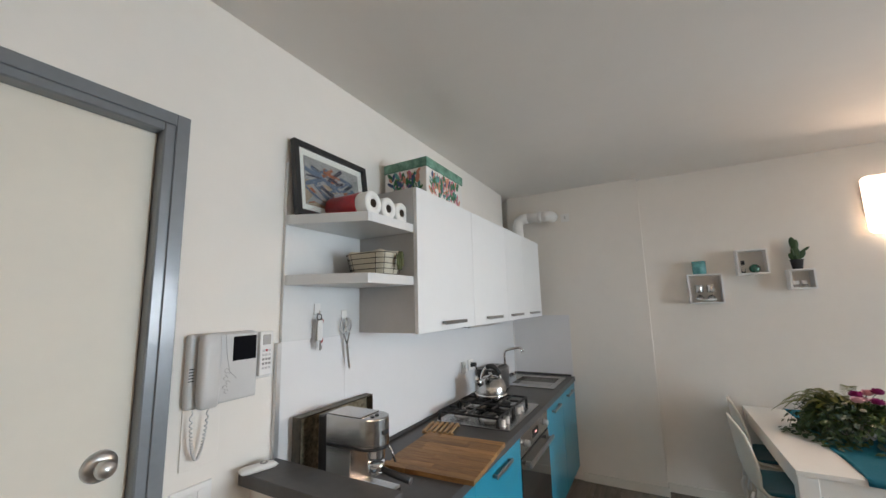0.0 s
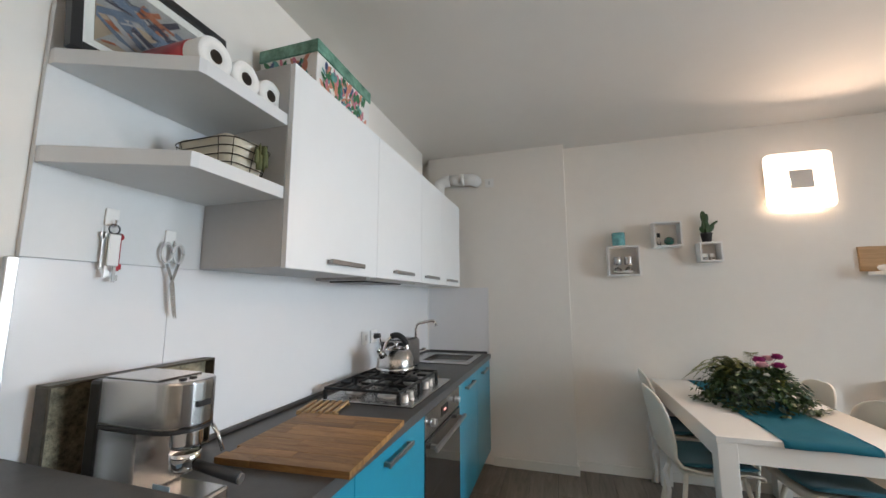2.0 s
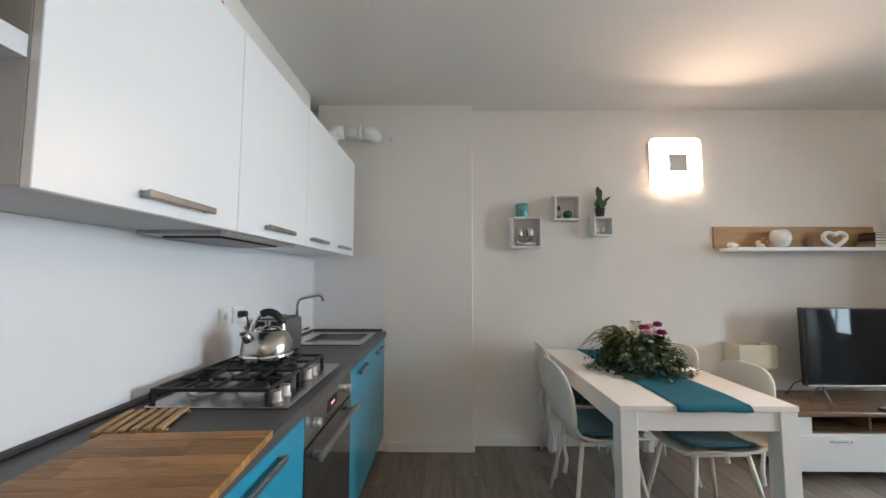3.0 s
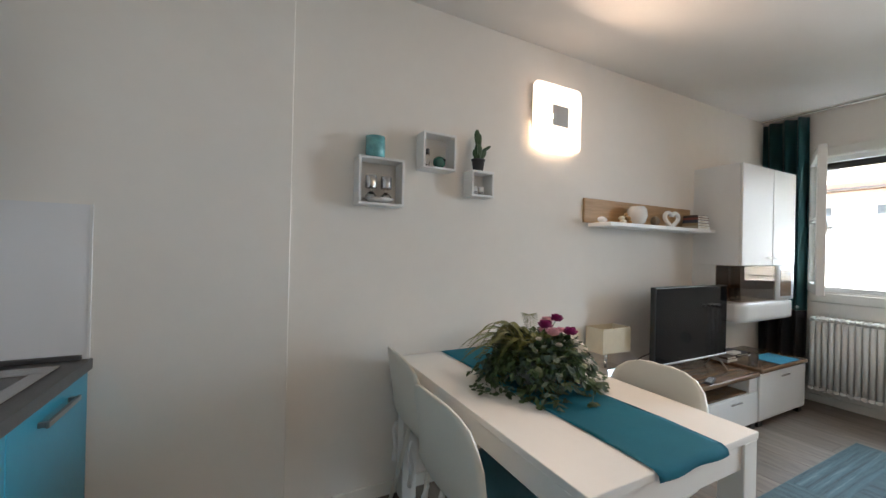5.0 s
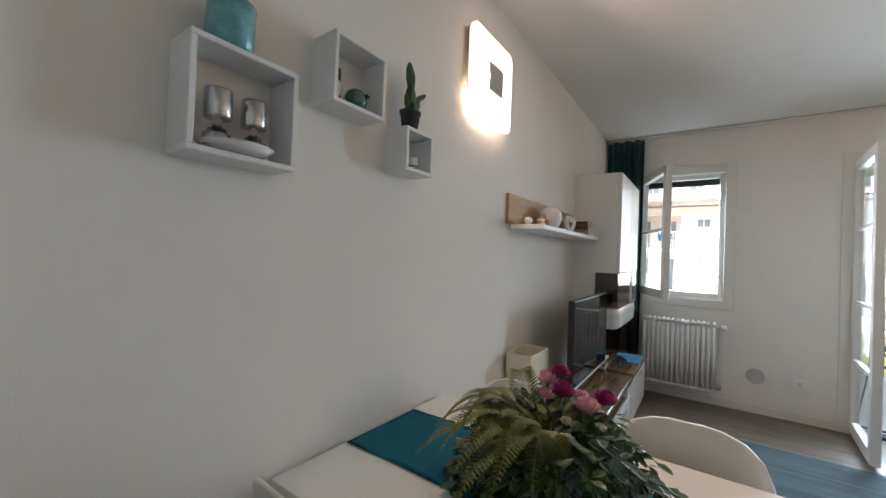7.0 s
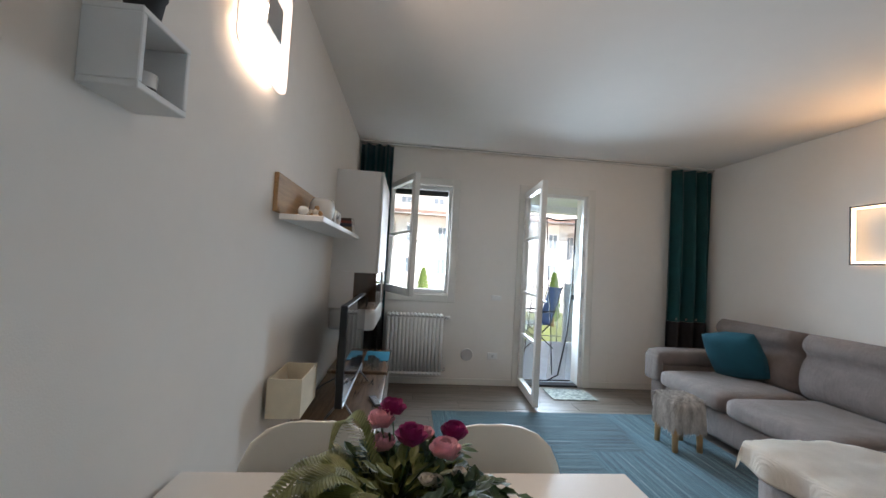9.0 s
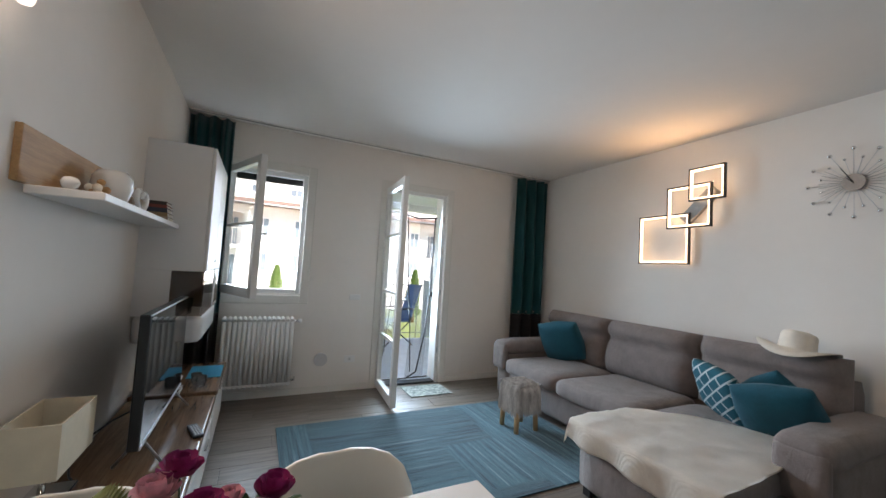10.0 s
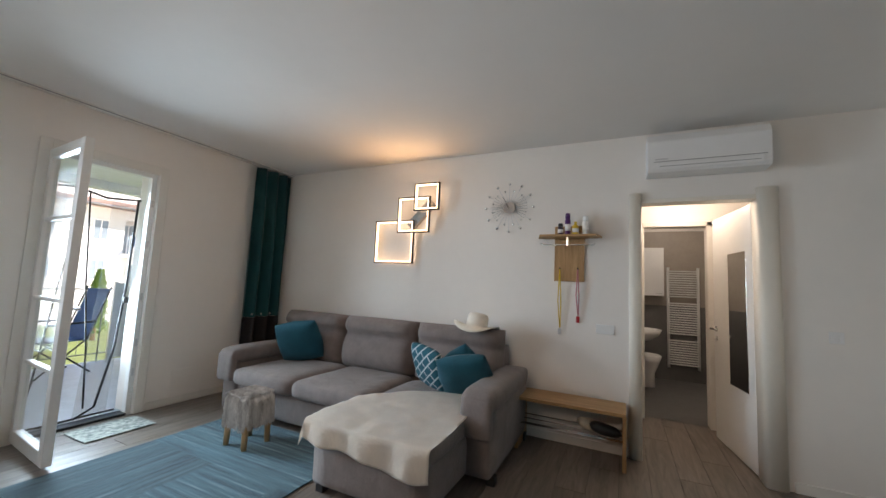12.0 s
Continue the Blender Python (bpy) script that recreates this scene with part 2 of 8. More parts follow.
M_GROUT = mat("floor_base", (0.06, 0.052, 0.045), 0.8, var=0.1)
M_PLANK = mat("floor_plank", (0.145, 0.116, 0.095), 0.35, var=0.28, scale=3.5, stretch=(7, 0.7, 1), col2=(0.235, 0.193, 0.16), per=0.14, warp=1.0, bump=0.08, bscale=60, rvar=0.07)
M_TILEDARK = mat("bath_tile_dark", (0.13, 0.125, 0.12), 0.4, var=0.15, scale=4, rvar=0.1)
M_TILEBEIGE = mat("bath_tile_beige", (0.36, 0.31, 0.26), 0.45, var=0.1, scale=4)
M_CERAMIC = mat("white_ceramic", (0.83, 0.82, 0.80), 0.12, var=0.01, coat=0.5)
M_BALC = mat("balcony_tile", (0.72, 0.75, 0.79), 0.42, var=0.1, scale=8)
M_FACADE = mat("facade_cream", (0.90, 0.88, 0.84), 0.9, var=0.06, scale=0.8, bump=0.1, bscale=20)
M_FACWHITE = mat("facade_white", (0.91, 0.90, 0.88), 0.9, var=0.05, scale=0.8)
M_ROOF = mat("terracotta_roof", (0.52, 0.36, 0.29), 0.9, var=0.25, scale=2, stretch=(1, 6, 1))
M_FARGLASS = mat("far_window_glass", (0.24, 0.29, 0.34), 0.1, var=0.3, scale=0.7)
M_GROUND = mat("lawn_ground", (0.19, 0.23, 0.07), 0.95, var=0.35, scale=1.5, bump=0.5, bscale=30)
M_HEDGE = mat("hedge_leaf", (0.19, 0.29, 0.07), 0.6, var=0.4, scale=8)
M_TEXTILENE = mat("chair_mesh_navy", (0.05, 0.10, 0.22), 0.7, var=0.15, scale=20, bump=0.3, bscale=400)
M_SCREENWALL = mat("balcony_divider", (0.62, 0.63, 0.62), 0.6, var=0.08, scale=3)
# ---------------- mesh helpers ----------------
ORIGIN = {}


def box(bm, x0, x1, y0, y1, z0, z1, bev=0.0, seg=2):
    r = bmesh.ops.create_cube(bm, size=1.0)
    vs = r["verts"]
    for v in vs:
        v.co = Vector((x0 + (v.co.x + 0.5) * (x1 - x0), y0 + (v.co.y + 0.5) * (y1 - y0), z0 + (v.co.z + 0.5) * (z1 - z0)))
    if bev:
        es = list({e for v in vs for e in v.link_edges})
        bmesh.ops.bevel(bm, geom=es, offset=bev, segments=seg, profile=0.5, affect='EDGES', clamp_overlap=True)
    return bm


def slab(bm, pts, z0, z1, bev=0.0):
    a = [bm.verts.new((x, y, z0)) for x, y in pts]
    b = [bm.verts.new((x, y, z1)) for x, y in pts]
    n = len(pts)
    bm.faces.new(list(reversed(a)))
    bm.faces.new(b)
    for i in range(n):
        bm.faces.new((a[i], a[(i + 1) % n], b[(i + 1) % n], b[i]))
    bmesh.ops.recalc_face_normals(bm, faces=bm.faces)
    if bev:
        es = list({e for v in a + b for e in v.link_edges})
        bmesh.ops.bevel(bm, geom=es, offset=bev, segments=2, profile=0.5, affect='EDGES', clamp_overlap=True)
    return bm


def cyl(bm, p0, p1, r0, r1=None, seg=16, caps=True):
    r1 = r0 if r1 is None else r1
    p0, p1 = Vector(p0), Vector(p1)
    q = (p1 - p0).to_track_quat('Z', 'Y')
    ra, rb = [], []
    for i in range(seg):
        a = 2 * math.pi * i / seg
        d = q @ Vector((math.cos(a), math.sin(a), 0))
        ra.append(bm.verts.new(p0 + d * r0))
        rb.append(bm.verts.new(p1 + d * r1))
    for i in range(seg):
        f = bm.faces.new((ra[i], ra[(i + 1) % seg], rb[(i + 1) % seg], rb[i]))
        f.smooth = True
    if caps:
        bm.faces.new(list(reversed(ra)))
        bm.faces.new(rb)
    return bm


def tube(bm, pts, r, seg=8, taper=None):
    pts = [Vector(p) for p in pts]
    rings = []
    n = len(pts)
    prev = None
    for i, p in enumerate(pts):
        d = (pts[min(i + 1, n - 1)] - pts[max(i - 1, 0)])
        d.normalize()
        if prev is None:
            u = d.orthogonal().normalized()
        else:
            u = (prev - d * prev.dot(d)).normalized()
        prev = u
        v = d.cross(u)
        rr = r if taper is None else r * (1 + (taper - 1) * i / (n - 1))
        rings.append([bm.verts.new(p + (u * math.cos(2 * math.pi * k / seg) + v * math.sin(2 * math.pi * k / seg)) * rr) for k in range(seg)])
    for a, b in zip(rings, rings[1:]):
        for k in range(seg):
            f = bm.faces.new((a[k], a[(k + 1) % seg], b[(k + 1) % seg], b[k]))
            f.smooth = True
    bm.faces.new(list(reversed(rings[0])))
    bm.faces.new(rings[-1])
    return bm


def lathe(bm, prof, cx=0, cy=0, cz=0, seg=24, m=None):
    rings = []
    for r, z in prof:
        rings.append([bm.verts.new((cx + r * math.cos(2 * math.pi * k / seg), cy + r * math.sin(2 * math.pi * k / seg), cz + z)) for k in range(seg)])
    for a, b in zip(rings, rings[1:]):
        for k in range(seg):
            f = bm.faces.new((a[k], a[(k + 1) % seg], b[(k + 1) % seg], b[k]))
            f.smooth = True
    if prof[0][0] > 1e-4:
        bm.faces.new(list(reversed(rings[0])))
    if prof[-1][0] > 1e-4:
        bm.faces.new(rings[-1])
    if m is not None:
        bmesh.ops.transform(bm, matrix=m, verts=[v for rg in rings for v in rg])
    return bm


def cushion(bm, w, d, h, m, puff=1.0, nx=14, ny=12, wob=0.012, seed=0, square=3.5):
    """A soft block of w x d x h around the origin, posed by m, with rounded, slightly uneven faces."""
    top, bot = [], []
    for side, store in ((1, top), (-1, bot)):
        for i in range(nx + 1):
            row = []
            for j in range(ny + 1):
                u, v = 2 * i / nx - 1, 2 * j / ny - 1
                e = (1 - abs(u) ** square) * (1 - abs(v) ** square)
                z = side * h / 2 * (max(e, 0) ** 0.42)
                x, y = u * w / 2, v * d / 2
                k = noise.noise(Vector((x * 5 + seed, y * 5, side * 3.0)))
                pinch = 1 - 0.05 * puff * (1 - abs(abs(u) - abs(v))) * max(abs(u), abs(v)) ** 6
                row.append((x * pinch, y * pinch, z + wob * k * (1 if e > 0 else 0)))
            store.append(row)
    vt = [[bm.verts.new(m @ Vector(c)) for c in r] for r in top]
    vb = [[vt[i][j] if i in (0, nx) or j in (0, ny) else bm.verts.new(m @ Vector(bot[i][j])) for j in range(ny + 1)] for i in range(nx + 1)]
    for i in range(nx):
        for j in range(ny):
            f = bm.faces.new((vt[i][j], vt[i + 1][j], vt[i + 1][j + 1], vt[i][j + 1]))
            f.smooth = True
            q = (vb[i][j], vb[i][j + 1], vb[i + 1][j + 1], vb[i + 1][j])
            f = bm.faces.new(q)
            f.smooth = True
    bmesh.ops.recalc_face_normals(bm, faces=bm.faces)
    return bm


def soften(bm):
    for f in bm.faces:
        f.smooth = True
    return bm


def B():
    return bmesh.new()


def mesh_of(name, bm, material):
    me = bpy.data.meshes.new(name)
    bm.to_mesh(me)
    bm.free()
    me.materials.append(material)
    return me


def thing(name, loc, label, category, group="", rz=0.0):
    """An Empty at the base of a thing; its parts are given in world coordinates."""
    ob = new(name)
    ob.empty_display_size = 0.05
    ob.matrix_world = pose(*loc, 0, 0, rz)
    ORIGIN[ob] = pose(*loc, 0, 0, rz)
    return tagged(ob, label, category, group)


def part(name, bm, material, parent, label=""):
    base = ORIGIN[parent]
    bmesh.ops.transform(bm, matrix=base.inverted(), verts=bm.verts)
    ob = new(name, mesh_of(name, bm, material))
    ob.parent = parent
    ORIGIN[ob] = base
    if label:
        ob["label"] = label
    return ob


def solid(name, bm, material, label, category, loc=None, group="", kind=""):
    """A thing of one mesh, its origin at its base."""
    if loc is None:
        xs = [v.co for v in bm.verts]
        loc = (sum(c.x for c in xs) / len(xs), sum(c.y for c in xs) / len(xs), min(c.z for c in xs))
    bmesh.ops.transform(bm, matrix=Matrix.Translation(loc).inverted(), verts=bm.verts)
    ob = new(name, mesh_of(name, bm, material))
    ob.location = loc
    ORIGIN[ob] = Matrix.Translation(loc)
    return tagged(ob, label, category, group, kind)


def setting(name, bm, material, label="", loc=(0, 0, 0)):
    bmesh.ops.transform(bm, matrix=Matrix.Translation(loc).inverted(), verts=bm.verts)
    ob = new(name, mesh_of(name, bm, material))
    ob.location = loc
    ORIGIN[ob] = Matrix.Translation(loc)
    return tagged(ob, label, name.split("_")[0], "", "structure")


# ---------------- the shell of the place ----------------
XW, XE, YS, YN, YP, XP, H = -1.15, 4.66, -0.51, 3.766, 3.657, 0.10, 2.707

# floor base; planks are laid on it at the end of the file
floor = setting("floor", box(B(), XW - 0.2, XE, YS - 1.30, YN + 0.15, -0.15, -0.006), M_GROUT, "grey-brown wood-look plank floor")
setting("ceiling", box(B(), XW - 0.2, XE + 0.3, YS - 3.8, YN + 0.15, H, H + 0.15), M_CEIL, "plain white painted ceiling")

b = B()
box(b, XW - 0.15, XW, 0.467, YN + 0.15, 0, 2.10)
box(b, XW - 0.15, XW, 0.467, 3.50, 2.10, H)
box(b, XW - 0.30, XW - 0.15, 3.40, YN + 0.15, 2.10, H)
box(b, XW - 0.15, XW, YS - 0.12, 0.467, 2.20, H)
box(b, XW - 0.15, XW, YS - 0.12, -0.39, 0, 2.20)
setting("wall_west", b, M_WALL, "white painted kitchen wall")
setting("wall_north", box(B(), XW - 0.3, XE + 0.3, YN, YN + 0.15, 0, H), M_WALL, "off-white painted plaster wall")
setting("wall_pillar", box(B(), XW, XP, YP, YN, 0, H, 0.004, 1), M_WALL, "off-white boxed-out wall section")

WY0, WY1, WZ0, WZ1 = 2.68, 3.40, 1.03, 2.27
DY0, DY1, DZ1 = 1.03, 1.80, 2.285
b = B()
T = 0.30
box(b, XE, XE + T, YS - 0.12, DY0, 0, H)
box(b, XE, XE + T, DY0, DY1, DZ1, H)
box(b, XE, XE + T, DY1, WY0, 0, H)
box(b, XE, XE + T, WY0, WY1, 0, WZ0)
box(b, XE, XE + T, WY0, WY1, WZ1, H)
box(b, XE, XE + T, WY1, YN, 0, H)
setting("wall_east", b, M_WALL, "white painted outer wall with window and balcony door")

BX0, BX1, BZ = -0.49, 0.455, 2.14
b = B()
box(b, BX1, XE, YS - 0.12, YS, 0, H)
box(b, BX0, BX1, YS - 0.12, YS, BZ, H)
box(b, XW, BX0, YS - 0.12, YS, 0, H)
setting("wall_south", b, M_WALL, "off-white painted wall behind the sofa")


def skirting(x0, x1, y0, y1, n=[0]):
    n[0] += 1
    b = B()
    box(b, x0, x1, y0, y1, 0.0, 0.072, 0.003, 1)
    ob = setting("baseboard_%d" % n[0], b, M_TRIM, "white skirting board")
    return ob


SK = 0.012
skirting(-0.56, XP + SK, YP - SK, YP)
skirting(XP, XP + SK, YP, YN - SK)
skirting(XP, XE, YN - SK, YN)
skirting(XE - SK, XE, 1.86, YN - SK)
skirting(XE - SK, XE, YS, 0.94)
skirting(0.49, XE - SK, YS, YS + SK)
skirting(XW, -0.56, YS, YS + SK)
# ---------------- window, balcony door, inner doors ----------------


def frame_ring(b, x0, x1, y0, y1, z0, z1, w, sill=True, bev=0.004):
    """A rectangular ring in the plane x = const, member width w."""
    box(b, x0, x1, y0, y0 + w, z0, z1, bev, 1)
    box(b, x0, x1, y1 - w, y1, z0, z1, bev, 1)
    box(b, x0, x1, y0 + w, y1 - w, z1 - w, z1, bev, 1)
    if sill:
        box(b, x0, x1, y0 + w, y1 - w, z0, z0 + w, bev, 1)
    return b


window = thing("window_1", (XE, (WY0 + WY1) / 2, WZ0), "white wooden window with one casement swung open", "window")
window["kind"] = "structure"
part("architrave", frame_ring(B(), XE - 0.018, XE - 0.0005, WY0 - 0.085, WY1 + 0.085, WZ0 - 0.10, WZ1 + 0.09, 0.085), M_TRIM, window)
part("window_frame", frame_ring(B(), XE + 0.02, XE + 0.08, WY0, WY1, WZ0, WZ1, 0.045), M_FRAMEW, window)
part("sill_outer", box(B(), XE + 0.08, XE + 0.34, WY0, WY1, WZ0 - 0.02, WZ0 + 0.015, 0.003, 1), M_BALC, window)
part("roller_blind", box(B(), XE + 0.10, XE + 0.13, WY0 + 0.01, WY1 - 0.01, WZ1 - 0.10, WZ1 - 0.001), M_BLACK, window, "dark raised roller shutter edge")
for z in (WZ0 + 0.2, WZ1 - 0.25):
    part("hinge", cyl(B(), (XE + 0.012, WY0 + 0.035, z), (XE + 0.012, WY0 + 0.035, z + 0.06), 0.007), M_ALU, window)


def leaf(parent, hinge, ang, length, z0, z1, w, bars, thick=0.055, hz=None):
    """A glazed leaf that hangs at hinge (x, y) and is turned by ang degrees from the +x axis."""
    m = Matrix.Translation((hinge[0], hinge[1], 0)) @ pose(0, 0, 0, 0, 0, ang)

    def put(name, bb, mt):
        bmesh.ops.transform(bb, matrix=m, verts=bb.verts)
        return part(name, bb, mt, parent)
    t = thick / 2
    bb = B()
    box(bb, 0, w, -t, t, z0, z1, 0.006, 2)
    box(bb, length - w, length, -t, t, z0, z1, 0.006, 2)
    box(bb, w, length - w, -t, t, z0, z0 + w * 1.25, 0.006, 2)
    box(bb, w, length - w, -t, t, z1 - w, z1, 0.006, 2)
    lf = put("casement", bb, M_FRAMEW)
    for z in bars:
        put("glazing_bar", box(B(), w, length - w, -t * 0.7, t * 0.7, z - 0.014, z + 0.014, 0.004, 1), M_FRAMEW)
    zs = [z0 + w * 1.25] + list(bars) + [z1 - w]
    for a, c in zip(zs, zs[1:]):
        g = put("pane", box(B(), w - 0.005, length - w + 0.005, -0.003, 0.003, a + 0.01, c - 0.01), M_GLASS)
        g.visible_shadow = False
    if hz:
        hb = B()
        box(hb, length - w * 0.65, length - w * 0.3, t, t + 0.008, hz - 0.05, hz + 0.05, 0.003, 1)
        cyl(hb, (length - w * 0.48, t, hz), (length - w * 0.48, t + 0.045, hz), 0.009)
        box(hb, length - w * 0.5 - 0.11, length - w * 0.4, t + 0.035, t + 0.05, hz - 0.009, hz + 0.009, 0.004, 2)
        put("window_handle", hb, M_ALU)
    return lf


casement_angle = math.degrees(math.atan2(3.105 - 3.39, 3.965 - XE))
leaf(window, (XE, 3.39), casement_angle, 0.745, WZ0 + 0.005, WZ1 - 0.02, 0.065, [1.67], hz=1.58)

bdoor = thing("door_1", (XE, (DY0 + DY1) / 2, 0), "white glazed balcony door standing open into the room", "door")
bdoor["kind"] = "structure"
part("architrave", frame_ring(B(), XE - 0.018, XE - 0.0005, DY0 - 0.085, DY1 + 0.085, 0, DZ1 + 0.075, 0.083, sill=False), M_TRIM, bdoor)
part("door_frame", frame_ring(B(), XE + 0.02, XE + 0.09, DY0, DY1, 0, DZ1, 0.045, sill=False), M_FRAMEW, bdoor)
part("threshold", box(B(), XE + 0.0, XE + 0.12, DY0 + 0.045, DY1 - 0.045, 0.0, 0.022, 0.004, 1), M_BLACK, bdoor, "dark threshold strip")
for z in (0.35, 0.62, 1.05, 1.55, 1.95):
    part("lock_plate", box(B(), XE + 0.012, XE + 0.02, DY0 + 0.015, DY0 + 0.035, z, z + 0.07, 0.002, 1), M_ALU, bdoor)
bang = math.degrees(math.atan2(1.842 - 1.79, 3.935 - XE))
leaf(bdoor, (XE + 0.0, 1.79), bang, 0.728, 0.025, DZ1 - 0.02, 0.075, [0.62, 1.10, 1.70], hz=1.05)

# magnetic insect screen with black bindings, hanging slack in the doorway
net = thing("insect_screen", (XE + 0.17, 1.42, 0.0), "black-edged insect screen hanging slack in balcony doorway", "insect screen")
xs = XE + 0.17
part("binding", tube(B(), [(xs, 1.08, 2.02), (xs, 1.35, 1.99), (xs, 1.56, 2.04), (xs, 1.79, 2.02)], 0.0105, 6), M_BLACK, net)
part("binding", tube(B(), [(xs, 1.10, 2.02), (xs + 0.01, 1.11, 1.2), (xs - 0.01, 1.16, 0.6), (xs - 0.02, 1.26, 0.10), (xs - 0.03, 1.40, 0.03)], 0.0105, 6), M_BLACK, net)
part("binding", tube(B(), [(xs, 1.47, 2.01), (xs, 1.42, 1.2), (xs, 1.36, 0.6), (xs, 1.33, 0.1)], 0.0075, 6), M_BLACK, net)
part("binding", tube(B(), [(xs, 1.50, 2.02), (xs, 1.60, 1.2), (xs, 1.68, 0.4), (xs - 0.02, 1.74, 0.05)], 0.0075, 6), M_BLACK, net)
part("binding", tube(B(), [(xs, 1.10, 0.03), (xs - 0.02, 1.3, 0.035), (xs - 0.03, 1.55, 0.03), (xs, 1.78, 0.03)], 0.010, 6), M_BLACK, net)
part("clip", box(B(), xs - 0.02, xs + 0.02, 1.09, 1.13, 1.02, 1.08, 0.005, 1), M_BLACK, net)

# gathered netting beside the bindings
M_NET = bpy.data.materials.new("insect_net")
M_NET.use_nodes = True
nnt = M_NET.node_tree
ntr = nnt.nodes.new("ShaderNodeBsdfTransparent")
nmx = nnt.nodes.new("ShaderNodeMixShader")
nmx.inputs[0].default_value = 0.30
nnt.nodes["Principled BSDF"].inputs["Base Color"].default_value = (0.45, 0.50, 0.55, 1)
nnt.nodes["Principled BSDF"].inputs["Roughness"].default_value = 0.8
nnt.links.new(ntr.outputs[0], nmx.inputs[1])
nnt.links.new(nnt.nodes["Principled BSDF"].outputs[0], nmx.inputs[2])
nnt.links.new(nmx.outputs[0], nnt.nodes["Material Output"].inputs[0])
for yt0, yt1, yb0, yb1 in ((1.10, 1.30, 1.16, 1.40), (1.62, 1.79, 1.72, 1.79)):
    b = B()
    g = []
    for i in range(25):
        u = i / 24
        g.append([b.verts.new((xs - 0.004 + 0.014 * math.sin(u * 25 + 2 * v_), yt0 + (yt1 - yt0) * u + (yb0 - yt0 + (yb1 - yb0 - yt1 + yt0) * u) * (1 - v_) ** 1.5, 0.04 + 1.97 * v_)) for v_ in [k / 12 for k in range(13)]])
    for a, c in zip(g, g[1:]):
        for k in range(12):
            b.faces.new((a[k], c[k], c[k + 1], a[k + 1]))
    part("netting", soften(b), M_NET, net, "grey gauze netting")

# south door to the corridor: rounded white jambs, leaf opened away from the room
sdoor = thing("door_2", (0, YS, 0), "white interior door open onto corridor, slim mirror on it", "door")
sdoor["kind"] = "structure"


def round_jamb(b, x0, x1, side):
    pts = []
    n = 10
    for i in range(n + 1):
        a = math.pi * i / n
        pts.append((x0 + (x1 - x0) * (0.5 - 0.5 * math.cos(a)), YS + 0.045 * math.sin(a) ** 0.6))
    pts = [(x0, YS - 0.13)] + pts + [(x1, YS - 0.13)]
    slab(b, list(reversed(pts)), 0, 2.186)
    return soften(b)


part("jamb", round_jamb(B(), 0.380, 0.478, 1), M_CASING, sdoor)
part("jamb", round_jamb(B(), -0.53, -0.395, -1), M_CASING, sdoor)
part("head_casing", box(B(), -0.395, 0.380, YS - 0.13, YS + 0.015, 2.10, 2.137, 0.006, 2), M_CASING, sdoor)
part("lintel", box(B(), -0.395, 0.380, YS - 0.128, YS - 0.001, 2.1373, 2.186), M_WALL, sdoor)
hinge = (-0.412, YS - 0.13)
leafm = Matrix.Translation((hinge[0], hinge[1], 0)) @ pose(0, 0, 0, 0, 0, -82)


def on_leaf(name, bb, mt, label=""):
    bmesh.ops.transform(bb, matrix=leafm, verts=bb.verts)
    return part(name, bb, mt, sdoor, label)


on_leaf("door_leaf", box(B(), 0.0, 0.80, -0.02, 0.02, 0.01, 2.09, 0.004, 1), M_FRAMEW)
on_leaf("mirror", box(B(), 0.10, 0.44, 0.0205, 0.026, 0.58, 1.72, 0.002, 1), M_MIRROR, "frameless slim wall mirror")
hb = B()
cyl(hb, (0.73, 0.02, 1.03), (0.73, 0.075, 1.03), 0.01)
cyl(hb, (0.73, 0.02, 1.03), (0.73, 0.027, 1.03), 0.027, seg=20)
box(hb, 0.60, 0.74, 0.062, 0.08, 1.02, 1.04, 0.006, 2)
cyl(hb, (0.73, 0.02, 0.94), (0.73, 0.028, 0.94), 0.024, seg=20)
on_leaf("door_handle", hb, M_CHROME)

# entrance door, grey metal frame
edoor = thing("door_3", (XW, 0.05, 0), "cream entrance door in a glossy grey metal frame", "door")
edoor["kind"] = "structure"
b = B()
box(b, XW - 0.06, XW + 0.014, 0.430, 0.502, 0, 2.228, 0.004, 1)
box(b, XW - 0.06, XW + 0.014, -0.40, 0.430, 2.160, 2.228, 0.004, 1)
box(b, XW - 0.06, XW + 0.014, -0.44, -0.375, 0, 2.160, 0.004, 1)
part("door_frame", b, M_DOORGREY, edoor, "glossy grey metal frame")
b = B()
box(b, XW + 0.014, XW + 0.020, 0.460, 0.500, 0, 2.226, 0.002, 1)
box(b, XW + 0.014, XW + 0.020, -0.40, 0.460, 2.186, 2.226, 0.002, 1)
part("frame_lip", b, M_DOORGREY, edoor)
part("door_leaf", box(B(), XW - 0.10, XW - 0.03, -0.375, 0.430, 0.005, 2.160, 0.003, 1), M_DOORPANEL, edoor, "cream panel")
part("knob_rose", lathe(B(), [(0.0, 0.016), (0.022, 0.014), (0.038, 0.008), (0.041, 0.0)], m=Matrix.Translation((XW - 0.03, 0.366, 1.20)) @ pose(0, 0, 0, 0, 90, 0)), M_ALU, edoor)
part("door_knob", lathe(B(), [(0.0, 0.055), (0.018, 0.053), (0.024, 0.042), (0.022, 0.03), (0.012, 0.02), (0.012, 0.0)], m=Matrix.Translation((XW - 0.03, 0.366, 1.20)) @ pose(0, 0, 0, 0, 90, 0)), M_ALU, edoor)

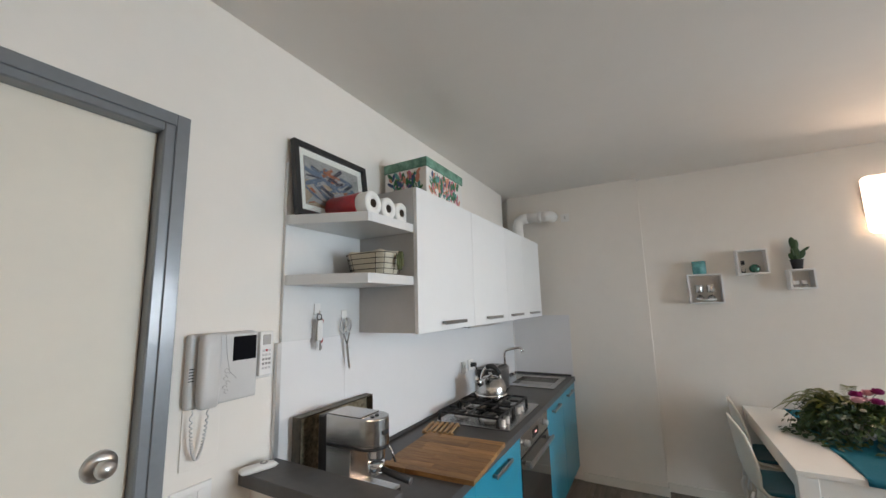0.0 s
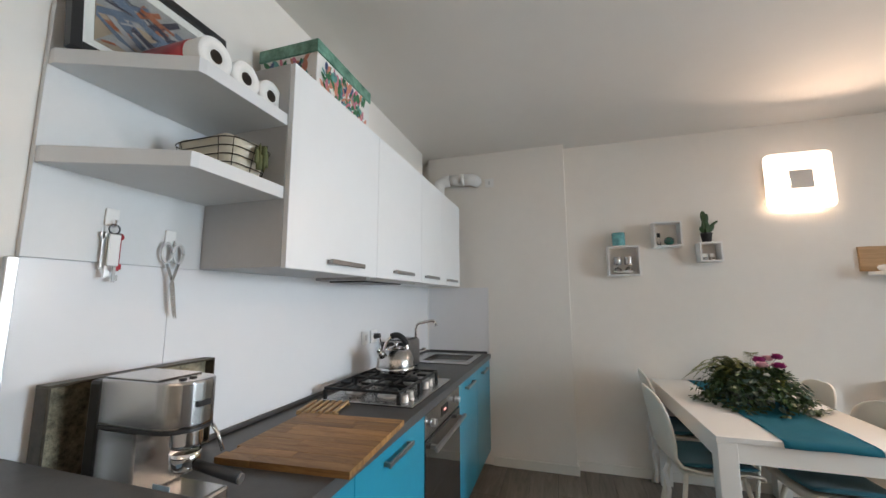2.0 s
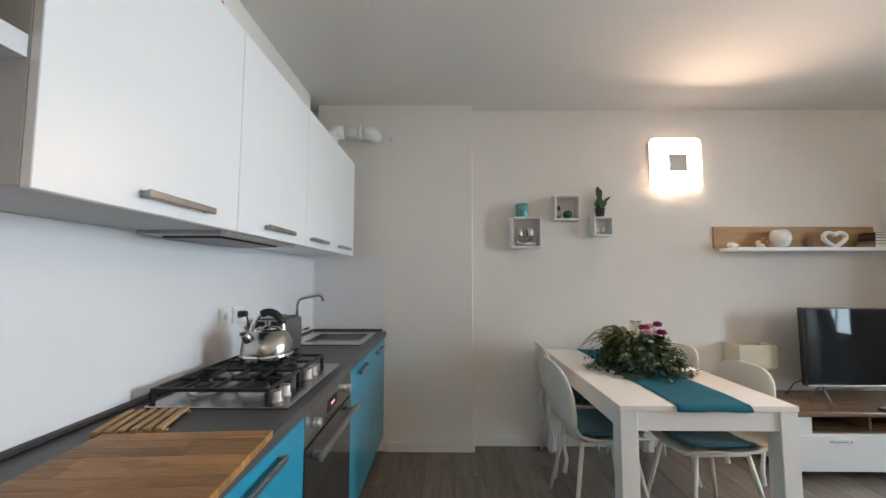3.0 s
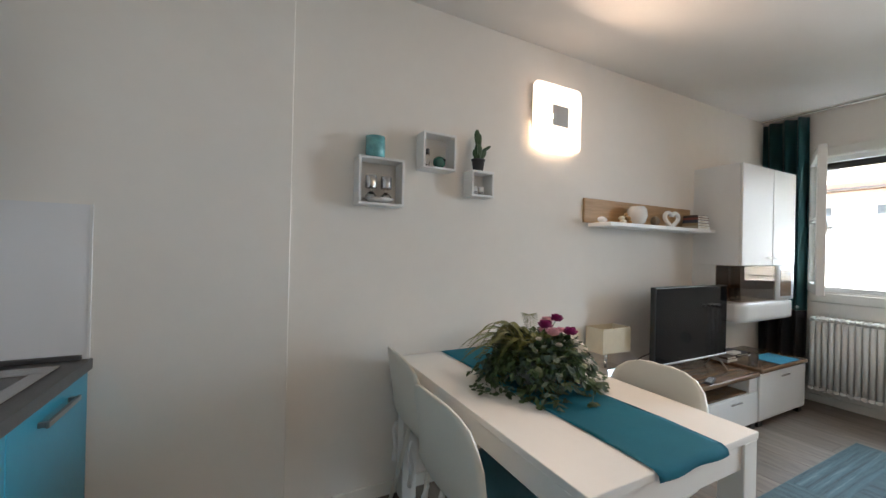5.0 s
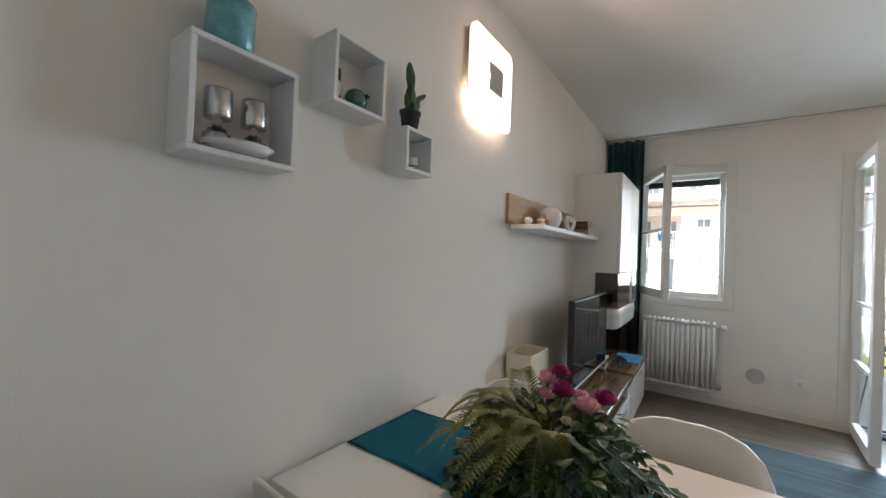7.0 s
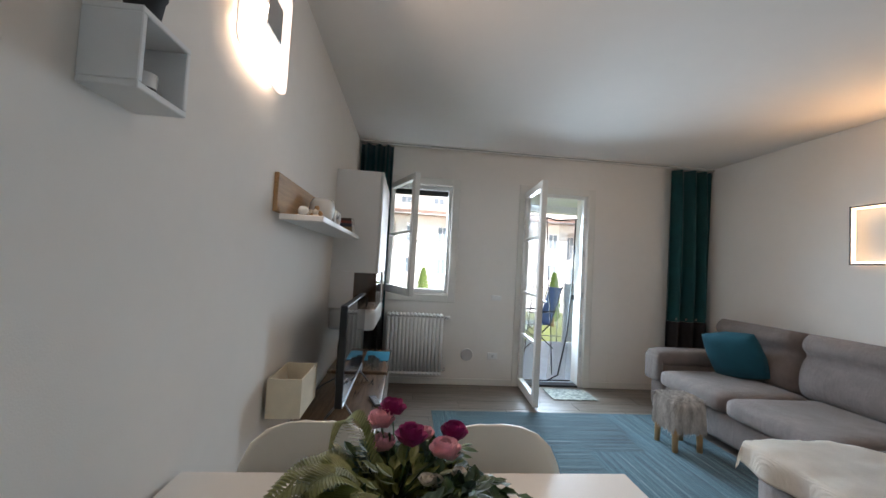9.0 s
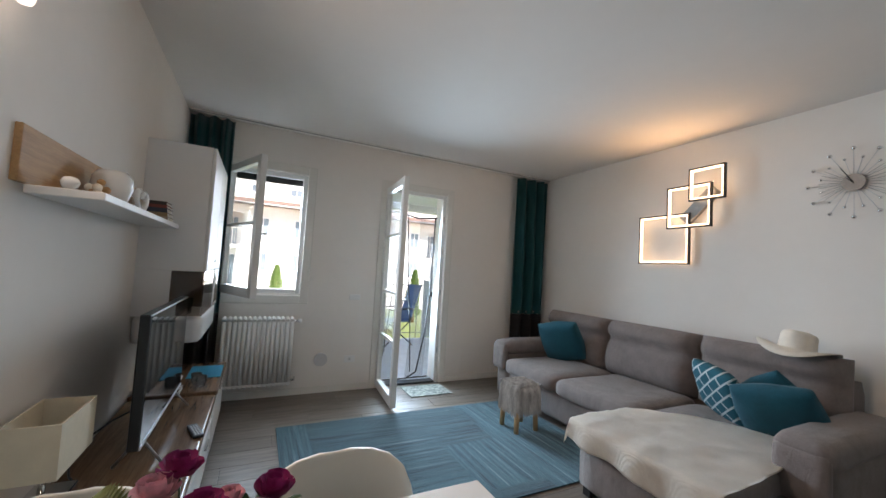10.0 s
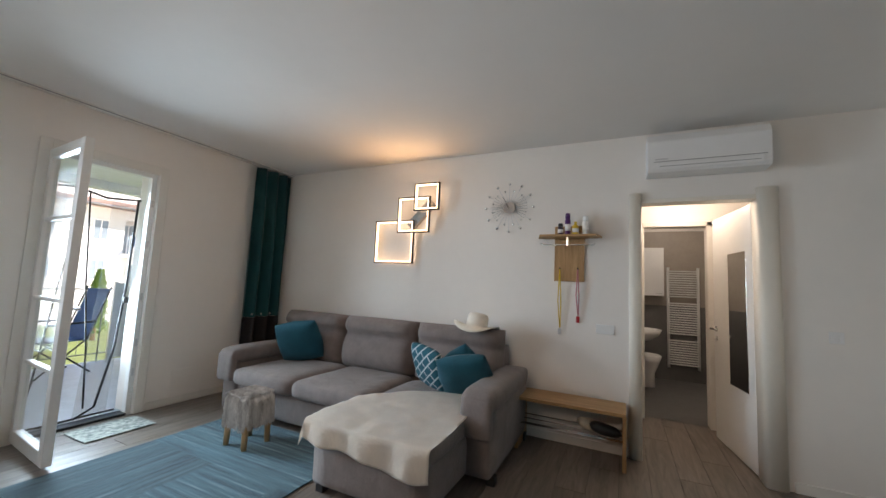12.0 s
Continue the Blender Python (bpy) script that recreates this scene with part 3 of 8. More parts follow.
# ---------------- corridor and bathroom seen through the south door ----------------
HY = -1.66
b = B()
box(b, XW, -0.36, HY - 0.10, HY, 0, H)
box(b, 0.36, 1.30, HY - 0.10, HY, 0, H)
box(b, -0.36, 0.36, HY - 0.10, HY, 2.12, H)
setting("wall_corridor_back", b, M_WALL, "white corridor wall with bathroom doorway")
setting("wall_corridor_west", box(B(), XW, XW + 0.1, HY, YS - 0.12, 0, H), M_WALL, "white corridor end wall")
setting("wall_corridor_east", box(B(), 1.2, 1.3, HY, YS - 0.12, 0, H), M_WALL, "white corridor end wall")
bathdoor = thing("door_4", (-0.1, HY, 0), "pale wooden bathroom doorway casing", "door")
bathdoor["kind"] = "structure"
b = B()
box(b, 0.31, 0.37, HY - 0.12, HY + 0.02, 0, 2.12, 0.006, 1)
box(b, -0.36, -0.27, HY - 0.12, HY + 0.02, 0, 2.12, 0.006, 1)
part("jamb", b, M_TRIM, bathdoor)
part("head_casing", box(B(), -0.36, 0.37, HY - 0.12, HY + 0.02, 2.07, 2.13, 0.006, 1), M_TRIM, bathdoor)
BY = -3.95
setting("bath_floor", box(B(), -1.2, 1.3, BY - 0.1, HY - 0.06, -0.15, 0.0), M_TILEDARK, "dark grey tiled bathroom floor")
b = B()
box(b, -1.2, 1.3, BY - 0.1, BY, 0, 1.15)
box(b, 0.75, 0.85, BY, HY - 0.1, 0, 1.15)
setting("wall_bath_lower", b, M_TILEDARK, "dark grey bathroom wall tiles")
b = B()
box(b, -1.2, 1.3, BY - 0.1, BY - 0.004, 1.15, 2.35)
box(b, 0.754, 0.85, BY, HY - 0.1, 1.15, 2.35)
setting("wall_bath_upper", b, M_TILEBEIGE, "beige bathroom wall tiles")
b = B()
box(b, -1.2, 1.3, BY - 0.1, BY - 0.006, 2.35, H)
box(b, 0.756, 0.85, BY, HY - 0.1, 2.35, H)
box(b, -1.2, -1.1, BY, HY - 0.1, 0, H)
setting("wall_bath_top", b, M_WALL, "white bathroom wall above the tiles")

tw = thing("towel_radiator", (-0.36, BY, 0.2), "white ladder towel radiator on bathroom wall", "radiator")
for x in (-0.13, -0.53):
    part("upright", cyl(B(), (x, BY + 0.06, 0.2), (x, BY + 0.06, 1.76), 0.02, seg=10), M_WHITEPL, tw)
rung = None
for z in [0.26 + 0.036 * i for i in range(41)]:
    if 0.62 < z < 0.70 or 1.2 < z < 1.29:
        continue
    part("rung", cyl(B(), (-0.13, BY + 0.075, z), (-0.53, BY + 0.075, z), 0.011, seg=8), M_WHITEPL, tw)
sk = thing("washbasin", (0.34, -2.75, 0.0), "white ceramic wall-hung bathroom basin", "sink")
part("bowl", lathe(B(), [(0.05, 0.0), (0.14, 0.03), (0.22, 0.10), (0.25, 0.17), (0.235, 0.17), (0.20, 0.11), (0.06, 0.06)], 0.30, -2.75, 0.69), M_CERAMIC, sk)
part("pedestal", lathe(B(), [(0.10, 0.0), (0.08, 0.2), (0.09, 0.4), (0.11, 0.70)], 0.36, -2.75, 0.0), M_CERAMIC, sk)
bd = thing("bidet", (0.17, -3.30, 0), "white ceramic bidet beside the basin", "bidet")
part("bowl", lathe(B(), [(0.12, -0.04), (0.11, 0.15), (0.17, 0.30), (0.20, 0.40), (0.18, 0.41), (0.14, 0.34), (0.04, 0.28)], 0.21, -3.30, 0.04), M_CERAMIC, bd)
bc = thing("bathroom_cabinet", (0.45, BY, 1.35), "white hanging bathroom cabinet with two doors", "cabinet")
part("body", box(B(), -0.06, 0.62, BY, BY + 0.22, 1.30, 2.06, 0.004, 1), M_LACQ, bc)
for x0, x1 in ((-0.055, 0.24), (0.246, 0.615)):
    d = part("door", box(B(), x0, x1, BY + 0.221, BY + 0.238, 1.305, 2.055, 0.003, 1), M_LACQ, bc)
    part("handle", box(B(), x0 + 0.02, x0 + 0.10, BY + 0.239, BY + 0.255, 1.34, 1.35, 0.002, 1), M_CHROME, d)
cl = thing("corridor_light", (0.0, -1.1, 2.55), "small round corridor ceiling light switched on", "lamp")
part("base", cyl(B(), (0, -1.1, H - 0.03), (0, -1.1, H), 0.10, seg=24), M_WHITEPL, cl)
part("shade", lathe(B(), [(0.0, -0.075), (0.06, -0.065), (0.095, -0.03), (0.10, 0.0)], 0, -1.1, H - 0.03), M_SHADE, cl)

# ---------------- living area: sofa ----------------
sofa = thing("corner_sofa", (2.65, 0.1, 0), "taupe fabric sofa with chaise and three back cushions", "sofa")


def soft_box(x0, x1, y0, y1, z0, z1, r, wob=0.006, seed=1.0, cuts=6):
    b = B()
    box(b, x0, x1, y0, y1, z0, z1)
    bmesh.ops.subdivide_edges(b, edges=list(b.edges), cuts=cuts, use_grid_fill=True)
    c = Vector(((x0 + x1) / 2, (y0 + y1) / 2, (z0 + z1) / 2))
    hx, hy, hz = (x1 - x0) / 2, (y1 - y0) / 2, (z1 - z0) / 2
    for v in b.verts:
        d = v.co - c
        core = Vector((max(-hx + r, min(hx - r, d.x)), max(-hy + r, min(hy - r, d.y)), max(-hz + r, min(hz - r, d.z))))
        off = d - core
        if off.length > 1e-6:
            k = [min(1, abs(o) / r) for o in off]
            off = off.normalized() * r
        v.co = c + core + off
        nn = noise.noise(Vector((v.co.x * 4 + seed, v.co.y * 4, v.co.z * 4)))
        v.co += d.normalized() * nn * wob
    return soften(b)


SX0, SX1 = 1.25, 4.05
part("base", soft_box(1.52, 3.83, -0.38, 0.60, 0.06, 0.30, 0.03, 0.002, 2), M_SOFA, sofa)
part("backrest", soft_box(1.45, 3.95, -0.40, -0.18, 0.06, 0.80, 0.05, 0.004, 3), M_SOFA, sofa)
part("chaise_base", soft_box(1.455, 2.27, 0.50, 1.16, 0.05, 0.31, 0.035, 0.002, 5), M_SOFA, sofa)
part("chaise_seat", soft_box(1.45, 2.28, -0.05, 1.19, 0.29, 0.445, 0.06, 0.006, 6, 9), M_SOFA, sofa)
part("seat_cushion", soft_box(3.08, 3.84, -0.10, 0.665, 0.29, 0.455, 0.065, 0.010, 7, 9), M_SOFA, sofa)
part("seat_cushion", soft_box(2.29, 3.07, -0.10, 0.665, 0.29, 0.455, 0.065, 0.010, 8, 9), M_SOFA, sofa)


def back_cushion(x0, x1, seed):
    b = B()
    nx, nz = 18, 16
    prof = []
    for j in range(nz + 1):
        v = j / nz
        z = 0.43 + 0.515 * v
        bulge = 0.10 * math.sin(math.pi * min(1, v / 0.66)) ** 0.5 if v < 0.66 else 0.10 * math.sin(math.pi * (v - 0.66) / 0.34 * 0.98 + 0.03) ** 0.5
        crease = -0.018 * math.exp(-((v - 0.66) / 0.035) ** 2)
        prof.append((z, bulge, crease, v))
    front = []
    for i in range(nx + 1):
        u = i / nx
        row = []
        edge = min(1, (1 - abs(2 * u - 1) ** 6)) ** 0.5
        for z, bulge, crease, v in prof:
            x = x0 + (x1 - x0) * u
            y = -0.19 + 0.05 * (1 - v) + (0.045 + bulge) * edge + crease
            y += 0.007 * noise.noise(Vector((x * 7 + seed, z * 9, 0))) + 0.010 * noise.noise(Vector((x * 22 + seed, z * 4, 5))) * math.exp(-((v - 0.45) / 0.25) ** 2)
            zz = z - 0.02 * (1 - edge) * (v > 0.9)
            row.append(b.verts.new((x, y, zz)))
        front.append(row)
    backr = [[b.verts.new((x0 + (x1 - x0) * i / nx, -0.21 + 0.03 * (1 - prof[j][3]), prof[j][0] - 0.012 * (j == nz))) for j in (0, nz)] for i in range(nx + 1)]
    for i in range(nx):
        for j in range(nz):
            b.faces.new((front[i][j], front[i + 1][j], front[i + 1][j + 1], front[i][j + 1]))
        b.faces.new((front[i][nz], front[i + 1][nz], backr[i + 1][1], backr[i][1]))
        b.faces.new((backr[i][0], backr[i + 1][0], front[i + 1][0], front[i][0]))
        b.faces.new((backr[i][1], backr[i + 1][1], backr[i + 1][0], backr[i][0]))
    for i in (0, nx):
        b.faces.new([front[i][j] for j in range(nz + 1)] + [backr[i][1], backr[i][0]])
    bmesh.ops.recalc_face_normals(b, faces=b.faces)
    return soften(b)


part("back_cushion", back_cushion(3.225, 4.09, 1), M_SOFA, sofa)
part("back_cushion", back_cushion(2.335, 3.215, 11), M_SOFA, sofa)
part("back_cushion", back_cushion(1.45, 2.325, 21), M_SOFA, sofa)
for x0, x1, sd in ((3.835, 4.06, 31), (1.265, 1.50, 41)):
    part("arm_side", soft_box(x0 + 0.015, x1 - 0.015, -0.38, 0.60, 0.05, 0.50, 0.03, 0.003, sd), M_SOFA, sofa)
    part("arm_pad", soft_box(x0 - 0.01, x1 + 0.01, -0.36, 0.655, 0.47, 0.625, 0.065, 0.006, sd + 3, 8), M_SOFA, sofa)
    part("arm_front", soft_box(x0 + 0.005, x1 - 0.005, 0.595, 0.665, 0.32, 0.58, 0.03, 0.003, sd + 4), M_SOFA, sofa)
for x, y in ((1.30, 0.52), (1.30, -0.30), (4.0, 0.52), (1.56, 1.10), (2.22, 1.10), (2.9, 0.5)):
    part("foot", box(B(), x - 0.03, x + 0.03, y - 0.03, y + 0.03, 0.0, 0.062, 0.004, 1), M_BLACK, sofa)


def throw_pillow(name, c, w, h, t, rx, ry, rz, material, label, seed=0):
    b = B()
    cushion(b, w, h, t, Matrix.Translation(c) @ pose(0, 0, 0, rx, ry, rz), 2.2, 18, 18, 0.012, seed, 2.6)
    return solid(name, b, material, label, "pillow", group="sofa pillows")


throw_pillow("throw_pillow", (3.57, 0.13, 0.66), 0.47, 0.47, 0.16, 68, 10, 24, M_TEALFAB, "plain dark teal pillow leaning on sofa back", 1)

# patterned pillow: pale geometric lines
M_PATTERN = mat("pillow_pattern", (0.006, 0.085, 0.12), 0.9, var=0.15, scale=10, bump=0.4, bscale=500)
nt = M_PATTERN.node_tree
N, L = nt.nodes, nt.links
tc = N.new("ShaderNodeTexCoord")
mp = N.new("ShaderNodeMapping")
mp.inputs["Rotation"].default_value = (0, 0, radians(45))
mp.inputs["Scale"].default_value = (13, 13, 13)
L.new(tc.outputs["UV"], mp.inputs[0])
br = N.new("ShaderNodeTexBrick")
br.inputs["Scale"].default_value = 0.62
br.inputs["Mortar Size"].default_value = 0.05
br.inputs["Color1"].default_value = br.inputs["Color2"].default_value = (0, 0, 0, 1)
br.inputs["Mortar"].default_value = (1, 1, 1, 1)
br.inputs["Brick Width"].default_value = 0.9
br.inputs["Row Height"].default_value = 0.5
L.new(mp.outputs[0], br.inputs["Vector"])
mx = N.new("ShaderNodeMix")
mx.data_type = 'RGBA'
src = N["Principled BSDF"].inputs["Base Color"].links[0].from_socket
L.new(src, mx.inputs[6])
mx.inputs[7].default_value = (0.42, 0.47, 0.48, 1)
L.new(br.outputs["Color"], mx.inputs[0])
L.new(mx.outputs[2], N["Principled BSDF"].inputs["Base Color"])
pp = throw_pillow("throw_pillow", (1.985, 0.20, 0.62), 0.40, 0.40, 0.13, 66, -8, -22, M_PATTERN, "teal pillow with pale geometric lattice lines", 5)
uv = pp.data.uv_layers.new(name="flat")
inv = pose(0, 0, 0, 66, -8, -22).inverted()
cc = Vector((1.985, 0.20, 0.62)) - pp.location
for lp in pp.data.loops:
    q = inv @ (pp.data.vertices[lp.vertex_index].co - cc)
    uv.data[lp.index].uv = (q.x, q.y)
throw_pillow("throw_pillow", (1.63, 0.25, 0.60), 0.44, 0.43, 0.15, 58, 10, 12, M_TEALFAB, "dark teal pillow slumped against sofa arm", 9)
throw_pillow("throw_pillow", (1.74, 0.06, 0.61), 0.36, 0.36, 0.12, 76, 38, 4, M_TEALFAB, "dark teal pillow tucked behind another", 13)

# blanket draped over the chaise
b = B()
nx, ny = 60, 64
grid = []
for i in range(nx + 1):
    row = []
    for j in range(ny + 1):
        u, v = i / nx, j / ny
        xr, xl = 1.54 - 0.15 * v ** 0.35, 2.30 + 0.05 * v
        yb, yf = 0.28 + 0.40 * u ** 1.5 - 0.10 * math.sin(u * 3.14), 1.385 - 0.075 * u ** 2 + 0.012 * math.sin(u * 9)
        x = xr + (xl - xr) * u + 0.012 * math.sin(v * 7 + 1)
        y = yb + (yf - yb) * v
        fold = noise.noise(Vector((x * 2.2 + y * 1.6, y * 2.0 - x * 1.1, 4)))
        z = 0.459 + 0.016 * max(0, fold) ** 1.2 + 0.007 * noise.noise(Vector((x * 9, y * 9, 1)))
        over, side = y - 1.20, x - 2.30
        if over > 0:
            z -= max(0, over - 0.02) * 0.98
            y = 1.20 + 0.028 * math.sin(min(1, over / 0.05) * 1.57) + min(over, 0.15) * 0.10 + 0.016 * math.sin(x * 21 + 1) * min(1, over / 0.10)
        if side > 0 and y > 0.68:
            k = min(1, (y - 0.68) / 0.12)
            z -= side * 1.0 * k
            x -= side * 0.75 * k - 0.012 * math.sin(y * 19) * k
        row.append(b.verts.new((x, y, z)))
    grid.append(row)
for i in range(nx):
    for j in range(ny):
        b.faces.new((grid[i][j], grid[i + 1][j], grid[i + 1][j + 1], grid[i][j + 1]))
bmesh.ops.solidify(b, geom=list(b.faces), thickness=-0.006)
solid("throw_blanket", soften(b), M_BLANKET, "cream knitted throw draped over the sofa chaise", "blanket")

# straw hat on the sofa back
hat = thing("sun_hat", (1.68, -0.16, 0.93), "wide-brimmed white straw hat on sofa back", "hat")
hm = Matrix.Translation((1.70, -0.13, 0.95)) @ pose(0, 0, 0, 12, -4, 0)
b = B()
seg = 40
prof = [(0.0, 0.118), (0.05, 0.118), (0.078, 0.108), (0.088, 0.09), (0.092, 0.0), (0.105, -0.004), (0.15, -0.008), (0.205, -0.02)]
rings = []
for r, z in prof:
    rings.append([b.verts.new((r * 1.05 * math.cos(2 * math.pi * k / seg), r * 0.92 * math.sin(2 * math.pi * k / seg),
                               z + (0.045 * (max(0, r - 0.1) / 0.1) * math.cos(4 * math.pi * k / seg) if r > 0.1 else 0))) for k in range(seg)])
for a, c in zip(rings, rings[1:]):
    for k in range(seg):
        b.faces.new((a[k], a[(k + 1) % seg], c[(k + 1) % seg], c[k]))
bmesh.ops.remove_doubles(b, verts=b.verts, dist=0.0005)
bmesh.ops.solidify(b, geom=list(b.faces), thickness=0.003)
bmesh.ops.transform(b, matrix=hm, verts=b.verts)
part("hat_body", soften(b), M_STRAW, hat)

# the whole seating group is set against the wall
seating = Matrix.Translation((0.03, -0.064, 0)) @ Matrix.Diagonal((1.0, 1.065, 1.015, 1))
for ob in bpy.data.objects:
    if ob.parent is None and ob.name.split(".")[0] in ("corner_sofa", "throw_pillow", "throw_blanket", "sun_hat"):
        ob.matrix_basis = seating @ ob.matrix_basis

# curtains with eyelet band
def curtain(y0, y1, name, label, x=4.555, flare=0.0):
    c = thing(name, (x, (y0 + y1) / 2, 0.02), label, "curtain", "curtains by the outer wall")
    def cloth(z0, z1, ph):
        b = B()
        n, mz = 60, 10
        g = []
        for i in range(n + 1):
            u = i / n
            row = []
            for j in range(mz + 1):
                z = z0 + (z1 - z0) * j / mz
                y = y0 + (y1 + flare * (2.665 - z) / 2.6 - y0) * u
                xx = x + (0.042 + 0.012 * math.sin(z * 1.3)) * math.sin(u * 2 * math.pi * 3.6 + 0.5 * math.sin(z * 1.2) + 0.8 * math.sin(u * 5)) + 0.012 * noise.noise(Vector((y * 9, z * 1.2, 2)))
                row.append(b.verts.new((xx, y, z)))
            g.append(row)
        for i in range(n):
            for j in range(mz):
                b.faces.new((g[i][j], g[i + 1][j], g[i + 1][j + 1], g[i][j + 1]))
        bmesh.ops.solidify(b, geom=list(b.faces), thickness=0.003)
        return soften(b)
    part("cloth", cloth(0.84, 2.665, 0), M_CURTAIN, c, "teal upper cloth")
    part("hem_band", cloth(0.02, 0.838, 0), M_CURTDARK, c, "charcoal lower band")
    for i in range(4):
        y = y0 + (y1 - y0) * (0.14 + 0.24 * i)
        part("ring", cyl(B(), (x - 0.05, y, 0.875), (x - 0.046, y, 0.875), 0.014, seg=14), M_CHROME, c)
    return c


curtain(-0.475, 0.045, "curtain", "teal curtain with charcoal hem band behind sofa", flare=0.03)
curtain(3.385, 3.745, "curtain", "teal curtain with charcoal hem beside window")
rail = thing("curtain_rail", (4.52, 1.7, 2.68), "slim white ceiling curtain track along outer wall", "curtain rail")
part("track", box(B(), 4.535, 4.575, YS + 0.01, YN - 0.01, 2.684, 2.7065, 0.003, 1), M_TRIM, rail)
part("slot", box(B(), 4.5335, 4.5348, YS + 0.012, YN - 0.012, 2.6855, 2.6925), M_HANDLE, rail, "dark runner slot")

# radiator under the window
rad = thing("radiator", (4.57, 3.02, 0.14), "white column radiator below the window", "radiator")
ny = 15
for i in range(ny):
    y = 2.74 + 0.59 * i / (ny - 1)
    b = B()
    for x in (4.53, 4.575, 4.62):
        cyl(b, (x, y, 0.175), (x, y, 0.765), 0.0195, seg=10)
    for z in (0.165, 0.775):
        tube(b, [(4.515, y, z), (4.53, y, z + (0.012 if z > 0.4 else -0.012)), (4.62, y, z + (0.012 if z > 0.4 else -0.012)), (4.635, y, z)], 0.019, 10)
    part("column", b, M_FRAMEW, rad)
for z in (0.18, 0.765):
    part("header", cyl(B(), (4.575, 2.725, z), (4.575, 3.345, z), 0.018, seg=12), M_FRAMEW, rad)
    part("valve", tube(B(), [(4.575, 2.725, z), (4.575, 2.685, z), (4.61, 2.675, z), (4.66, 2.675, z)], 0.011, 8), M_CHROME, rad)
part("thermostat", cyl(B(), (4.575, 2.685, 0.765), (4.575, 2.645, 0.765), 0.019, seg=16), M_WHITEPL, rad)
# wall fittings on the outer wall
v = thing("air_vent", (XE, 2.421, 0.343), "round grey wall vent cover", "vent")
part("disc", cyl(B(), (XE, 2.421, 0.343), (XE - 0.012, 2.421, 0.343), 0.07, 0.066, seg=32), M_GREYPL, v)
part("grille", cyl(B(), (XE - 0.0125, 2.421, 0.343), (XE - 0.016, 2.421, 0.343), 0.05, seg=28), M_GREYPL, v)


def wall_plate(name, c, axis, w, h, label, holes=0):
    s = thing(name, c, label, "wall socket" if holes else "light switch")
    x, y, z = c
    ax = {"x": (-1, 0), "y": (0, 1), "-y": (0, -1), "+x": (1, 0)}[axis]

    def pl(w, h, d0, d1, bev):
        if ax[0]:
            a, b_ = sorted((x + ax[0] * d0, x + ax[0] * d1))
            return box(B(), a, b_, y - w / 2, y + w / 2, z - h / 2, z + h / 2, bev, 2)
        a, b_ = sorted((y + ax[1] * d0, y + ax[1] * d1))
        return box(B(), x - w / 2, x + w / 2, a, b_, z - h / 2, z + h / 2, bev, 2)
    part("plate", pl(w, h, 0.0, 0.008, 0.003), M_WHITEPL, s)
    n = 3
    for i in range(n):
        o = (i - 1) * w * 0.26
        x_, y_ = x, y
        if ax[0]:
            y += o
        else:
            x += o
        if holes and i == 1:
            part("outlet", pl(w * 0.2, h * 0.4, 0.0085, 0.010, 0.001), M_GREYPL, s)
        else:
            part("rocker", pl(w * 0.23, h * 0.55, 0.0085, 0.011, 0.001), M_WHITEPL, s)
        x, y = x_, y_
    return s


wall_plate("wall_socket", (XE, 2.118, 0.336), "x", 0.118, 0.075, "white double wall socket with plug", 1)
wall_plate("light_switch", (XE, 2.105, 1.008), "x", 0.118, 0.06, "white light switch plate on outer wall")
wall_plate("light_switch", (0.663, YS, 1.01), "y", 0.148, 0.08, "white light switch plate beside corridor door")
wall_plate("light_switch", (-0.815, YS, 1.088), "y", 0.08, 0.08, "white light switch plate near entrance")
solid("wall_hatch", box(B(), XE - 0.004, XE, 0.42, 0.72, 0.05, 0.34, 0.001, 1), M_WALL, "painted-over access panel in outer wall", "access panel")

# door mat
b = B()
box(b, 4.22, 4.56, 1.045, 1.54, 0.003, 0.012, 0.004, 1)
M_MAT = mat("mat_leafy", (0.03, 0.10, 0.12), 0.95, var=0.5, scale=28, col2=(0.62, 0.63, 0.56), bump=0.5, bscale=300)
doormat = solid("door_mat", b, M_MAT, "small patterned teal and cream door mat", "mat")

# rug with woven stripe blocks
M_RUG = bpy.data.materials.new("rug_patchwork")
M_RUG.use_nodes = True
nt = M_RUG.node_tree
N, L = nt.nodes, nt.links
p = N["Principled BSDF"]
p.inputs["Roughness"].default_value = 0.95
p.inputs["Sheen Weight"].default_value = 0.2
tc = N.new("ShaderNodeTexCoord")


def stripes(scale, seed):
    mp = N.new("ShaderNodeMapping")
    mp.inputs["Scale"].default_value = scale
    mp.inputs["Location"].default_value = (seed, seed, 0)
    L.new(tc.outputs["Object"], mp.inputs[0])
    n = N.new("ShaderNodeTexNoise")
    n.inputs["Scale"].default_value = 1.0
    n.inputs["Detail"].default_value = 5
    n.inputs["Roughness"].default_value = 0.75
    L.new(mp.outputs[0], n.inputs["Vector"])
    return n.outputs["Fac"]


